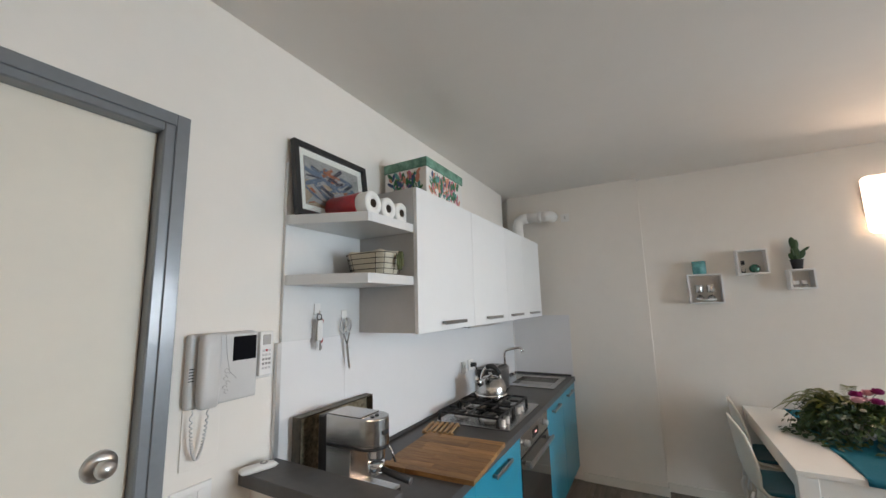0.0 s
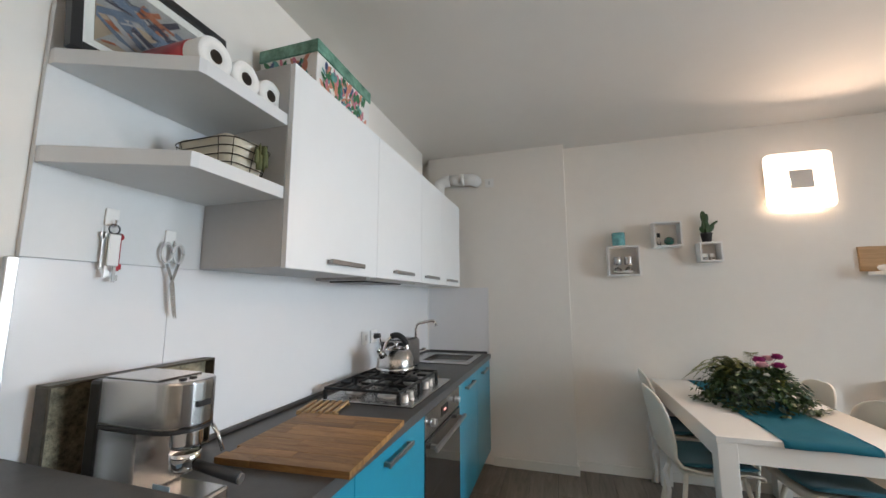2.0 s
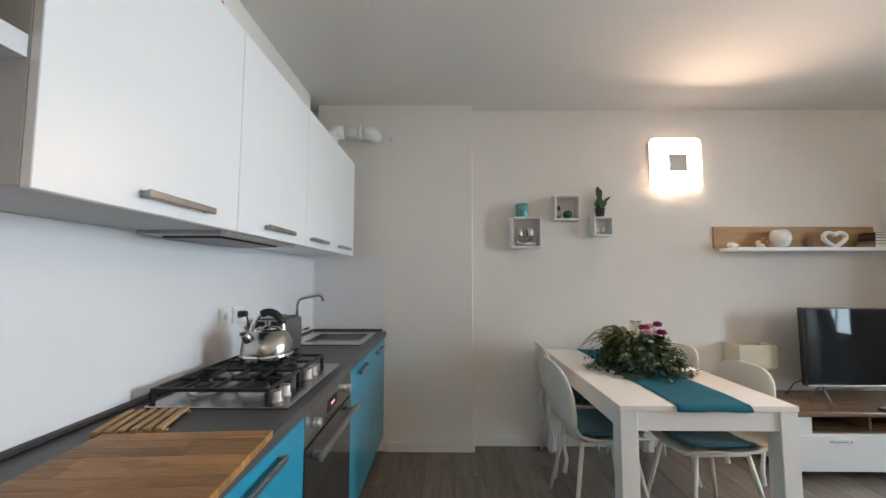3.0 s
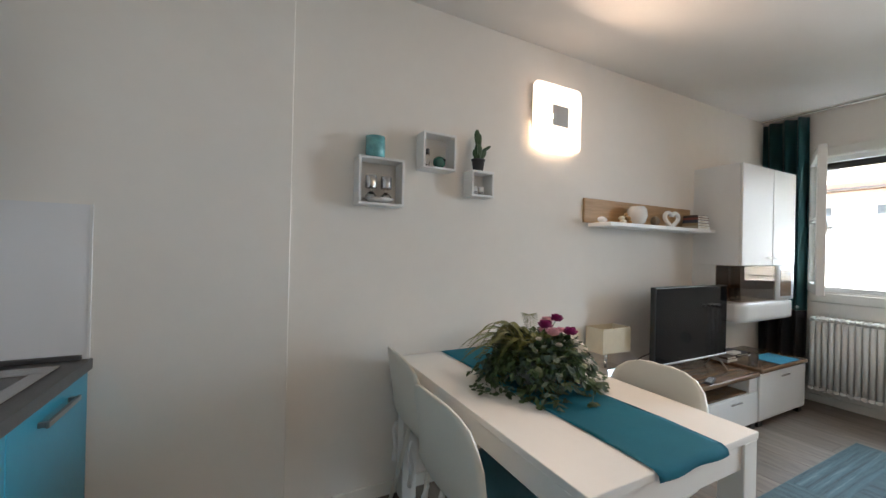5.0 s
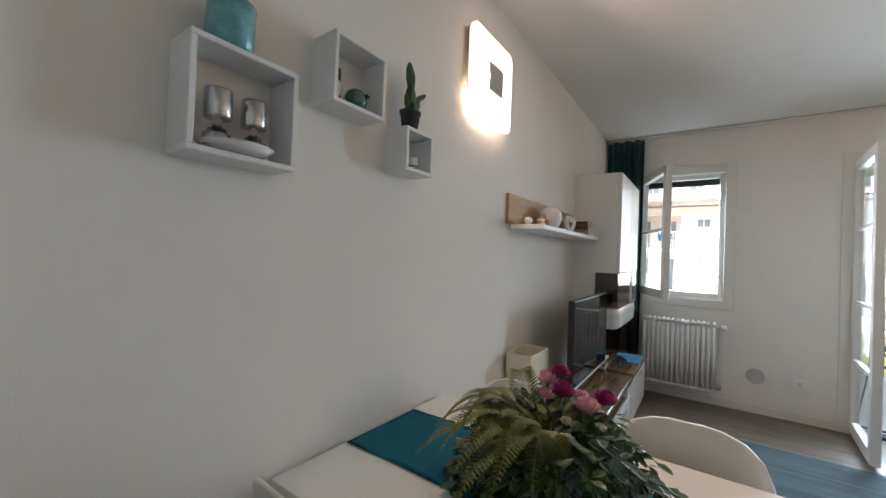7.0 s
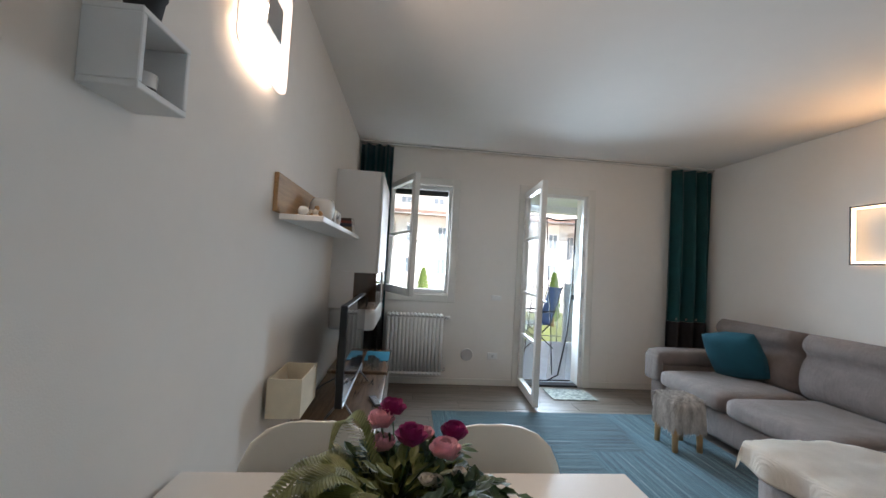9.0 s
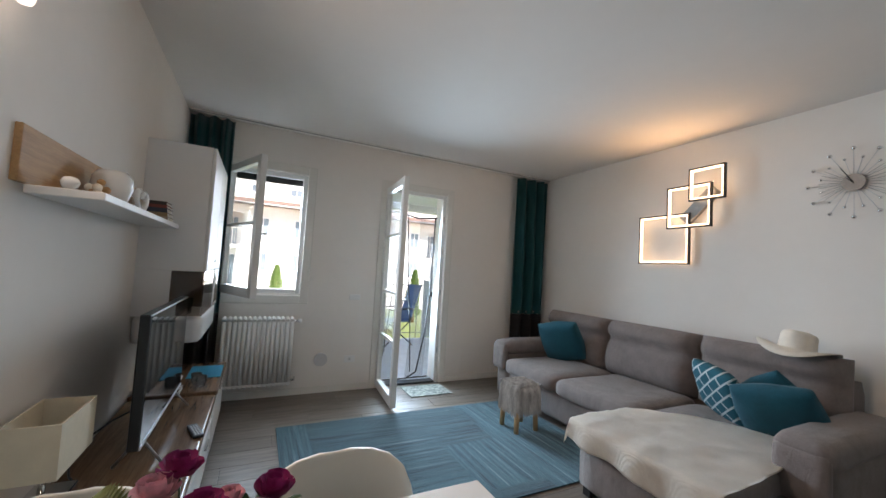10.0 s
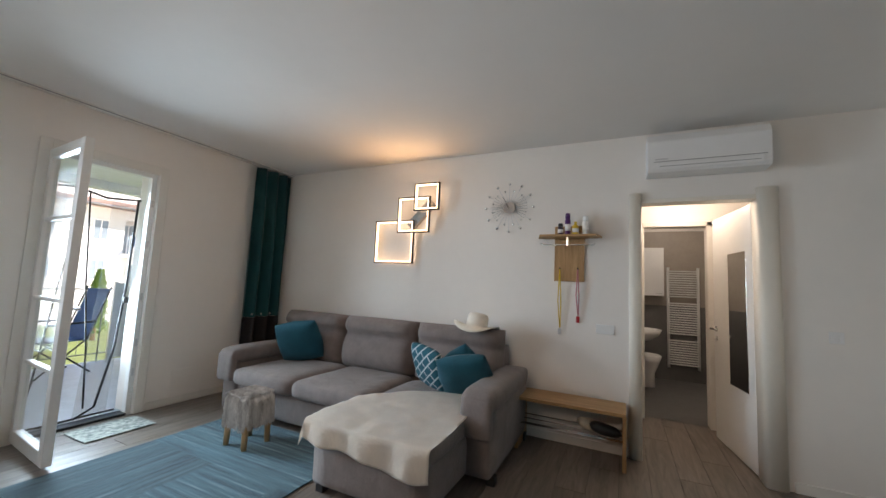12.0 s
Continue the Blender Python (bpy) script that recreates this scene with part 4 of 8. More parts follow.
sa, sb = stripes((34, 0.9, 1), 3), stripes((0.9, 34, 1), 9)
ck = N.new("ShaderNodeTexBrick")
ck.inputs["Scale"].default_value = 1.0
ck.inputs["Brick Width"].default_value = 0.62
ck.inputs["Row Height"].default_value = 0.46
ck.inputs["Mortar Size"].default_value = 0.0
ck.inputs["Color1"].default_value, ck.inputs["Color2"].default_value = (0, 0, 0, 1), (1, 1, 1, 1)
ck.inputs["Bias"].default_value = 0.0
L.new(tc.outputs["Object"], ck.inputs["Vector"])
th = N.new("ShaderNodeMath")
th.operation = 'GREATER_THAN'
th.inputs[1].default_value = 0.5
L.new(ck.outputs["Color"], th.inputs[0])
mf = N.new("ShaderNodeMix")
L.new(th.outputs[0], mf.inputs[0])
L.new(sa, mf.inputs[2])
L.new(sb, mf.inputs[3])
cr = N.new("ShaderNodeValToRGB")
els = cr.color_ramp.elements
els[0].position, els[0].color = 0.34, (0.010, 0.030, 0.045, 1)
els[1].position, els[1].color = 0.70, (0.21, 0.27, 0.28, 1)
for pos, c in ((0.43, (0.020, 0.064, 0.090, 1)), (0.50, (0.038, 0.098, 0.122, 1)), (0.58, (0.05, 0.128, 0.155, 1))):
    e = els.new(pos)
    e.color = c
L.new(mf.outputs[0], cr.inputs[0])
tone = N.new("ShaderNodeMapRange")
tone.inputs[3].default_value, tone.inputs[4].default_value = 0.72, 1.2
L.new(ck.outputs["Color"], tone.inputs[0])
hv = N.new("ShaderNodeHueSaturation")
L.new(tone.outputs[0], hv.inputs["Value"])
L.new(cr.outputs[0], hv.inputs["Color"])
L.new(hv.outputs[0], p.inputs["Base Color"])
nb = N.new("ShaderNodeTexNoise")
nb.inputs["Scale"].default_value = 380
L.new(tc.outputs["Object"], nb.inputs["Vector"])
bp = N.new("ShaderNodeBump")
bp.inputs["Strength"].default_value = 0.6
bp.inputs["Distance"].default_value = 0.004
L.new(nb.outputs["Fac"], bp.inputs["Height"])
L.new(bp.outputs[0], p.inputs["Normal"])
solid("area_rug", box(B(), 2.38, 3.86, 0.56, 2.862, 0.002, 0.012, 0.004, 2), M_RUG, "teal and grey patchwork stripe rug on floor", "rug")

# fur stool
SQX, SQY, SQH = 3.226, 0.912, 0.142
stool = thing("fur_stool", (SQX, SQY, 0), "small stool with shaggy grey fur seat, wooden legs", "stool")
for sx, sy in ((1, 1), (-1, 1), (-1, -1), (1, -1)):
    part("leg", cyl(B(), (SQX + sx * 0.104, SQY + sy * 0.104, 0.012), (SQX + sx * 0.098, SQY + sy * 0.098, 0.25), 0.020, 0.025, 12), M_BEECH, stool)
part("seat", soft_box(SQX - SQH + 0.012, SQX + SQH - 0.012, SQY - SQH + 0.012, SQY + SQH - 0.012, 0.20, 0.405, 0.05, 0.006, 3), M_FUR, stool)
rs = random.Random(4)
verts, faces = [], []
for k in range(9000):
    face = rs.random()
    if face < 0.3:
        x, y, z = SQX + rs.uniform(-0.12, 0.12), SQY + rs.uniform(-0.12, 0.12), 0.402
        nrm = Vector((rs.uniform(-1, 1), rs.uniform(-1, 1), 0.35))
        ln = rs.uniform(0.02, 0.04)
    else:
        a = rs.uniform(-1, 1) * (SQH - 0.02)
        s_ = rs.choice((0, 1, 2, 3))
        o = ((-1, 0), (1, 0), (0, -1), (0, 1))[s_]
        z = rs.uniform(0.20, 0.405)
        inset = 0.018 + 0.03 * max(0, (z - 0.375) / 0.03) ** 2
        x = SQX + o[0] * (SQH - inset) + (a if o[0] == 0 else 0)
        y = SQY + o[1] * (SQH - inset) + (a if o[1] == 0 else 0)
        sway = 0.22 * noise.noise(Vector((x * 14, y * 14, z * 9)))
        nrm = Vector((o[0] * 0.26 + rs.uniform(-0.12, 0.12) + sway * abs(o[1]), o[1] * 0.26 + rs.uniform(-0.12, 0.12) + sway * abs(o[0]), -1.0))
        ln = rs.uniform(0.035, 0.075)
    nrm.normalize()
    side = nrm.orthogonal().normalized() * 0.0021
    p0 = Vector((x, y, z))
    p1 = p0 + nrm * ln * 0.6 + Vector((rs.uniform(-.004, .004), rs.uniform(-.004, .004), 0.003))
    p2 = p0 + nrm * ln + Vector((0, 0, -0.012 if face < 0.3 else 0))
    i = len(verts)
    verts += [p0 - side, p0 + side, p1 + side, p1 - side, p2]
    faces += [(i, i + 1, i + 2, i + 3), (i + 3, i + 2, i + 4)]
me = bpy.data.meshes.new("fur")
base = ORIGIN[stool].inverted()
me.from_pydata([base @ v_ for v_ in verts], [], faces)
me.materials.append(M_FUR)
fur = new("fur", me)
fur.parent = stool
tagged(fur, "shaggy grey and white fur", kind="stuff")

# bench with shoe rods
bench = thing("shoe_bench", (0.92, -0.33, 0), "low oak hallway bench with metal shoe rods", "bench")
BZT = 0.425
part("seat", box(B(), 0.50, 1.345, YS + 0.013, -0.165, BZT - 0.028, BZT, 0.003, 1), M_OAK, bench)
for x in (0.50, 1.317):
    part("side_panel", box(B(), x, x + 0.028, YS + 0.014, -0.17, 0, BZT - 0.028, 0.002, 1), M_OAKV, bench)
for y, z in ((-0.22, 0.20), (-0.29, 0.185), (-0.36, 0.20), (-0.43, 0.215)):
    part("rod", cyl(B(), (0.528, y, z), (1.317, y, z), 0.005, seg=8), M_CHROME, bench)
for nm, c, mt, lb in (("shoe", (0.65, -0.29, 0.22), M_BLACK, "black low shoe lying on bench rods"), ("slipper", (0.75, -0.35, 0.215), M_LINEN, "beige cloth slipper lying on bench rods")):
    b = B()
    cushion(b, 0.24, 0.10, 0.09, Matrix.Translation((c[0], c[1], c[2] + 0.03)) @ pose(0, 0, 0, 8, -14, 20), 1, 12, 8, 0.012, 3, 2.4)
    solid(nm, b, mt, lb, "shoe")

# wall rack with shelf
rack = thing("wall_rack", (0.965, YS, 1.412), "oak wall rack with shelf, rail and key hooks", "wall rack")
part("back_panel", box(B(), 0.835, 1.096, YS, YS + 0.018, 1.412, 1.918, 0.002, 1), M_OAKV, rack)
part("shelf", slab(B(), [(0.69, YS + 0.03), (0.73, YS + 0.2), (1.20, YS + 0.2), (1.242, YS + 0.03), (1.096, YS + 0.018), (0.835, YS + 0.018)], 1.801, 1.821, 0.002), M_OAK, rack)
part("rail", tube(B(), [(0.735, YS + 0.16, 1.742), (0.755, YS + 0.165, 1.73), (1.165, YS + 0.165, 1.73), (1.198, YS + 0.16, 1.742)], 0.006, 8), M_CHROME, rack)
part("rail_arm", box(B(), 0.955, 0.975, YS + 0.15, YS + 0.175, 1.72, 1.801, 0.002, 1), M_CHROME, rack)
for x in (0.888, 1.043):
    part("hook", tube(B(), [(x, YS + 0.018, 1.52), (x, YS + 0.05, 1.515), (x, YS + 0.055, 1.535)], 0.006, 8), M_WIRE, rack)


def spray(name, x, y, z, r, h, body, cap, capr, label):
    s = thing(name, (x, y, z), label, "bottle", "toiletry bottles on wall rack")
    part("body", lathe(B(), [(r * 0.9, 0), (r, 0.006), (r, h * 0.68), (r * 0.75, h * 0.74)], x, y, z), body, s)
    part("cap", lathe(B(), [(capr, h * 0.74), (capr, h * 0.97), (capr * 0.85, h)], x, y, z), cap, s)
    part("label_band", lathe(B(), [(r + 0.0006, h * 0.2), (r + 0.0006, h * 0.5)], x, y, z), M_PAPER, s)
    return s


M_VIOLET = mat("violet_can", (0.09, 0.015, 0.13), 0.3, var=0.1, coat=0.3)
M_DARKCAN = mat("dark_can", (0.03, 0.015, 0.04), 0.3, var=0.1, coat=0.3)
M_YEL = mat("yellow_plastic", (0.70, 0.46, 0.02), 0.35, var=0.06)
M_BLUELBL = mat("pale_blue_plastic", (0.35, 0.52, 0.66), 0.35, var=0.06)
spray("spray_can", 1.034, YS + 0.10, 1.8213, 0.024, 0.11, M_DARKCAN, M_BLACK, 0.02, "short dark purple spray can")
spray("spray_can", 0.972, YS + 0.10, 1.8213, 0.024, 0.20, M_VIOLET, M_VIOLET, 0.021, "tall violet spray can on rack shelf")
spray("lotion_bottle", 0.905, YS + 0.11, 1.8213, 0.027, 0.12, M_YEL, M_YEL, 0.012, "yellow plastic sun lotion bottle")
spray("spray_can", 0.822, YS + 0.10, 1.8213, 0.026, 0.17, M_WHITEPL, M_WHITEPL, 0.022, "white spray can with blue print")


def lanyard(x, z0, z1, mt, end, label):
    s = thing("lanyard", (x, YS + 0.04, z1), label, "lanyard", "lanyards on the wall rack")
    part("strap", tube(B(), [(x, YS + 0.052, z0), (x - 0.012, YS + 0.035, (z0 + z1) / 2), (x - 0.006, YS + 0.02, z1 + 0.06)], 0.005, 6), mt, s)
    part("strap", tube(B(), [(x, YS + 0.052, z0), (x + 0.014, YS + 0.035, (z0 + z1) / 2), (x - 0.004, YS + 0.02, z1 + 0.06)], 0.005, 6), mt, s)
    part("tag", box(B(), x - 0.016, x + 0.012, YS + 0.008, YS + 0.024, z1, z1 + 0.055, 0.003, 1), end, s)


M_PINKCORD = mat("pink_cord", (0.55, 0.22, 0.24), 0.8, var=0.1)
lanyard(1.043, 1.525, 0.935, M_YEL, M_GREYPL, "yellow lanyard with small grey tag")
lanyard(0.888, 1.525, 1.05, M_PINKCORD, M_RED, "thin pink cord with red tag")

# wall clock with wire rays and glass beads
clock = thing("wall_clock", (1.537, YS, 2.115), "starburst wall clock with glass beads on wires", "clock")
part("dial", cyl(B(), (1.537, YS + 0.02, 2.115), (1.537, YS + 0.035, 2.115), 0.058, seg=32), M_HANDLE, clock)
part("hub", cyl(B(), (1.537, YS, 2.115), (1.537, YS + 0.02, 2.115), 0.03, seg=20), M_ALU, clock)
for i in range(24):
    a = 2 * math.pi * i / 24
    r = 0.238 if i % 2 == 0 else 0.172
    e = (1.537 + r * math.cos(a), YS + 0.025, 2.115 + r * math.sin(a))
    w_ = part("ray", cyl(B(), (1.537 + 0.05 * math.cos(a), YS + 0.025, 2.115 + 0.05 * math.sin(a)), e, 0.0019, seg=6), M_ALU, clock)
    bb = B()
    bmesh.ops.create_icosphere(bb, subdivisions=2, radius=0.014 if i % 2 == 0 else 0.010, matrix=Matrix.Translation(e))
    part("bead", soften(bb), M_CHROME, clock)
for i in range(36):
    a = 2 * math.pi * (i + 0.5) / 36
    if abs(math.cos(a)) > 0.75:
        part("ray", cyl(B(), (1.537 + 0.05 * math.cos(a), YS + 0.028, 2.115 + 0.05 * math.sin(a)), (1.537 + 0.18 * math.cos(a), YS + 0.028, 2.115 + 0.18 * math.sin(a)), 0.0016, seg=5), M_HANDLE, clock)
part("hand_long", box(B(), 1.535, 1.539, YS + 0.037, YS + 0.039, 2.105, 2.115 + 0.001), M_BLACK, clock)
part("hand", cyl(B(), (1.537, YS + 0.038, 2.115), (1.60, YS + 0.038, 2.225), 0.003, seg=6), M_BLACK, clock)
part("hand", cyl(B(), (1.537, YS + 0.040, 2.115), (1.568, YS + 0.040, 2.145), 0.0035, seg=6), M_BLACK, clock)

# led squares wall lamp
led = thing("led_wall_lamp", (2.5, YS, 1.9), "three overlapping black squares with warm LED strips", "wall lamp")


def led_square(x0, x1, z0, z1, y):
    w = 0.013
    b = B()
    for a in ((x0, x1, z1 - w, z1), (x0, x1, z0, z0 + w), (x0, x0 + w, z0 + w, z1 - w), (x1 - w, x1, z0 + w, z1 - w)):
        box(b, a[0], a[1], y, y + 0.03, a[2], a[3])
    g = 0.015
    sq = part("square_frame", b, M_BLACK, led)
    b = B()
    for a in ((x0 + w, x1 - w, z1 - w - g, z1 - w), (x0 + w, x1 - w, z0 + w, z0 + w + g), (x0 + w, x0 + w + g, z0 + w + g, z1 - w - g), (x1 - w - g, x1 - w, z0 + w + g, z1 - w - g)):
        box(b, a[0], a[1], y + 0.004, y + 0.026, a[2], a[3])
    part("led_strip", b, M_LED, sq, "glowing warm LED strip")


led_square(2.592, 3.097, 1.543, 2.024, YS + 0.035)
led_square(2.390, 2.788, 1.879, 2.275, YS + 0.067)
led_square(2.267, 2.568, 2.112, 2.411, YS + 0.099)
b = B()
box(b, -0.19, 0.19, 0.0, 0.045, -0.055, 0.055, 0.004, 1)
bmesh.ops.transform(b, matrix=Matrix.Translation((2.525, YS, 2.085)) @ pose(0, 0, 0, 0, 45, 0), verts=b.verts)
part("ceiling_rose", b, M_HANDLE, led, "dark bronze mounting box")

# air conditioner above the south door
ac = thing("air_conditioner", (-0.052, YS, 2.31), "white split air conditioner above corridor door", "air conditioner")
b = slab(B(), [(0, 0), (0.19, 0.0), (0.21, 0.03), (0.21, 0.25), (0.18, 0.31), (0.0, 0.31)], -0.40, 0.40, 0.006)
bmesh.ops.transform(b, matrix=Matrix(((0, 0, 1, -0.052), (1, 0, 0, YS), (0, 1, 0, 2.31), (0, 0, 0, 1))), verts=b.verts)
part("housing", b, M_WHITEPL, ac)
part("flap", box(B(), -0.40, 0.28, YS + 0.205, YS + 0.218, 2.325, 2.385, 0.004, 2), M_WHITEPL, ac)
part("slot", box(B(), -0.42, 0.30, YS + 0.208, YS + 0.2125, 2.389, 2.394), M_HANDLE, ac)
part("slot", box(B(), -0.38, 0.26, YS + 0.212, YS + 0.2195, 2.348, 2.352), M_HANDLE, ac)
part("badge", box(B(), 0.20, 0.29, YS + 0.211, YS + 0.2122, 2.405, 2.417), M_GREYPL, ac)
# ---------------- north wall: lamp, boxes, shelf ----------------
def rounded_square(b, x0, x1, z0, z1, y0, y1, r, n=6):
    pts = []
    for cx, cz, a0 in ((x1 - r, z1 - r, 0), (x0 + r, z1 - r, 90), (x0 + r, z0 + r, 180), (x1 - r, z0 + r, 270)):
        for i in range(n + 1):
            a = radians(a0 + 90 * i / n)
            pts.append((cx + r * math.cos(a), cz + r * math.sin(a)))
    slab(b, pts, y0, y1, 0.004)
    m = Matrix(((1, 0, 0, 0), (0, 0, 1, 0), (0, 1, 0, 0), (0, 0, 0, 1)))
    bmesh.ops.transform(b, matrix=m, verts=b.verts)
    bmesh.ops.recalc_face_normals(b, faces=b.faces)
    return b


wl = thing("wall_lamp", (1.747, YN, 2.02), "square rounded white glass wall lamp switched on", "wall lamp")
dif = part("diffuser", rounded_square(B(), 1.545, 1.962, 2.022, 2.452, YN - 0.055, YN - 0.034, 0.045), M_LAMPW, wl, "glowing white acrylic plate")
dif.visible_shadow = False
part("back_plate", rounded_square(B(), 1.549, 1.958, 2.026, 2.448, YN - 0.0335, YN - 0.026, 0.04), M_WHITEPL, wl)
part("mount", box(B(), 1.67, 1.83, YN - 0.026, YN, 2.15, 2.32), M_WHITEPL, wl)
part("cover_plate", box(B(), 1.692, 1.834, YN - 0.066, YN - 0.0555, 2.175, 2.312, 0.002, 1), M_ALU, wl, "satin metal square")


def cube_shelf(x0, x1, z0, z1, depth=0.105):
    s = thing("cube_shelf", ((x0 + x1) / 2, YN, z0), "white square wall box shelf", "shelf", "wall box shelves")
    t = 0.013
    y0 = YN - depth
    part("top", box(B(), x0, x1, y0, YN, z1 - t, z1, 0.002, 1), M_LACQ, s)
    part("bottom", box(B(), x0, x1, y0, YN, z0, z0 + t, 0.002, 1), M_LACQ, s)
    part("side", box(B(), x0, x0 + t, y0, YN, z0 + t, z1 - t, 0.002, 1), M_LACQ, s)
    part("side", box(B(), x1 - t, x1, y0, YN, z0 + t, z1 - t, 0.002, 1), M_LACQ, s)
    return s


cube_shelf(0.406, 0.646, 1.551, 1.795)
cube_shelf(0.752, 0.952, 1.772, 1.972)
cube_shelf(1.060, 1.210, 1.645, 1.797)
YB = YN - 0.058
jar = thing("candle_jar", (0.500, YB, 1.790), "turquoise mercury glass candle jar on box shelf", "candle jar")
M_TURQ = mat("turquoise_glass", (0.10, 0.36, 0.38), 0.22, var=0.35, scale=25, coat=0.5)
part("glass", lathe(B(), [(0.044, 0.0), (0.049, 0.004), (0.051, 0.108), (0.047, 0.108), (0.044, 0.012), (0.0, 0.012)], 0.500, YB, 1.7955), M_TURQ, jar)
tray = solid("serving_dish", lathe(B(), [(0.03, 0.0), (0.062, 0.006), (0.080, 0.020), (0.076, 0.021), (0.058, 0.010), (0.0, 0.008)], 0.525, YB, 1.568), M_CERAMIC, "small white oval dish inside box shelf", "dish")
for x in (0.482, 0.562):
    g = thing("pepper_mill", (x, YB, 1.577), "steel and acrylic spice mill", "spice mill", "spice mills in box shelf")
    part("base", lathe(B(), [(0.028, 0.0), (0.029, 0.012), (0.028, 0.028), (0.021, 0.031), (0.019, 0.040), (0.009, 0.043)], x, YB, 1.577), M_STEEL, g)
    part("chamber", lathe(B(), [(0.009, 0.043), (0.010, 0.064)], x, YB, 1.577), M_CLEAR, g)
    part("head", lathe(B(), [(0.027, 0.064), (0.0285, 0.068), (0.0285, 0.122), (0.027, 0.127), (0.0, 0.128)], x, YB, 1.577), M_STEEL, g)
sb = thing("spice_bottle", (0.79, YB, 1.785), "tall glass bottle with dark cap", "bottle")
part("body", lathe(B(), [(0.014, 0.0), (0.015, 0.055), (0.011, 0.07)], 0.795, YB, 1.785), M_CLEAR, sb)
part("cap", lathe(B(), [(0.0125, 0.07), (0.0125, 0.10), (0.011, 0.102)], 0.795, YB, 1.785), M_BLACK, sb)
gb = thing("glass_globe", (0.868, YB, 1.785), "ribbed green glass globe ornament", "ornament")
b = B()
seg = 32
prof = [(0.02 + 0.0 * k, 0) for k in range(1)]
rings = []
for j in range(11):
    a = -math.pi / 2 + math.pi * (0.14 + 0.80 * j / 10)
    r, z = 0.036 * math.cos(a), 0.034 + 0.036 * math.sin(a)
    rings.append([b.verts.new((0.868 + r * (1 + 0.05 * math.cos(8 * 2 * math.pi * k / seg)) * math.cos(2 * math.pi * k / seg), YB + r * math.sin(2 * math.pi * k / seg), 1.785 + z)) for k in range(seg)])
for a, c in zip(rings, rings[1:]):
    for k in range(seg):
        b.faces.new((a[k], a[(k + 1) % seg], c[(k + 1) % seg], c[k]))
b.faces.new(list(reversed(rings[0])))
b.faces.new(rings[-1])
part("globe", soften(b), mat("bottle_green", (0.01, 0.10, 0.065), 0.06, var=0.5, scale=40, coat=0.8), gb)
part("hole", cyl(B(), (0.885, YB - 0.030, 1.83), (0.888, YB - 0.034, 1.835), 0.008, seg=12), M_BLACK, gb)
M_STRIPE = M_BLACK
for x in (1.103, 1.150):
    cp = thing("espresso_cup", (x, YB, 1.658), "tiny white cup with dark stripes", "cup", "cups in box shelf")
    part("body", lathe(B(), [(0.015, 0), (0.018, 0.004), (0.019, 0.05), (0.017, 0.05), (0.015, 0.008), (0.0, 0.008)], x, YB, 1.658), M_CERAMIC, cp)
    for z in (0.008, 0.017):
        part("stripe", lathe(B(), [(0.0190, z), (0.0192, z + 0.004)], x, YB, 1.658), M_STRIPE, cp)
cac = thing("potted_cactus", (1.125, YB, 1.797), "small cactus in a dark grey pot", "plant")
part("pot", lathe(B(), [(0.026, 0), (0.034, 0.052), (0.037, 0.052), (0.037, 0.058), (0.032, 0.058), (0.031, 0.05), (0.0, 0.05)], 1.125, YB, 1.797), mat("dark_pot", (0.035, 0.035, 0.037), 0.7, var=0.2, scale=30), cac)
M_CACT = mat("cactus_green", (0.022, 0.06, 0.016), 0.6, var=0.35, scale=40, bump=0.3, bscale=200)


def pad(c, w, h, ang, tilt=0):
    b = B()
    bmesh.ops.create_uvsphere(b, u_segments=12, v_segments=8, radius=1.0)
    m = Matrix.Translation(c) @ pose(0, 0, 0, 0, ang, tilt) @ Matrix.Diagonal((w * 1.35, w * 0.6, h * 0.80, 1)) @ Matrix.Translation((0, 0, 1))
    bmesh.ops.transform(b, matrix=m, verts=b.verts)
    return soften(b)


for c, w, h, a, t in (((1.125, YB, 1.848), 0.020, 0.055, 0, 10), ((1.122, YB, 1.915), 0.014, 0.050, -6, 0), ((1.132, YB, 1.915), 0.013, 0.040, 8, 40),
                      ((1.12, YB, 1.855), 0.015, 0.032, -38, 20), ((1.115, YB, 1.86), 0.012, 0.045, -22, 60), ((1.135, YB, 1.86), 0.013, 0.038, 42, 10), ((1.14, YB, 1.89), 0.006, 0.045, 58, 0), ((1.12, YB, 1.85), 0.017, 0.022, -15, 90)):
    part("pad", pad(c, w, h, a, t), M_CACT, cac)

cac.scale = (1.15, 1.0, 1.27)

ws = thing("wall_shelf", (2.75, YN, 1.53), "white floating shelf with oak back board", "shelf")
part("back_board", box(B(), 2.052, 3.33, YN - 0.02, YN, 1.553, 1.728, 0.002, 1), M_OAK, ws)
part("shelf_board", box(B(), 2.085, 3.345, YN - 0.215, YN - 0.02, 1.522, 1.549, 0.003, 1), M_LACQ, ws)
ZS = 1.5492
ys_ = YN - 0.11
vz = thing("flower_vase", (2.50, ys_, ZS), "white egg-shaped glass vase on shelf", "vase")
part("body", lathe(B(), [(0.03, 0), (0.055, 0.02), (0.072, 0.07), (0.066, 0.115), (0.05, 0.14), (0.046, 0.14), (0.06, 0.11), (0.065, 0.07), (0.0, 0.01)], 2.50, ys_, ZS), mat("milky_glass", (0.72, 0.72, 0.70), 0.12, var=0.03, coat=0.6), vz)
dw = thing("wood_ornament", (2.365, ys_, ZS), "pile of small driftwood balls", "ornament")
rs = random.Random(8)
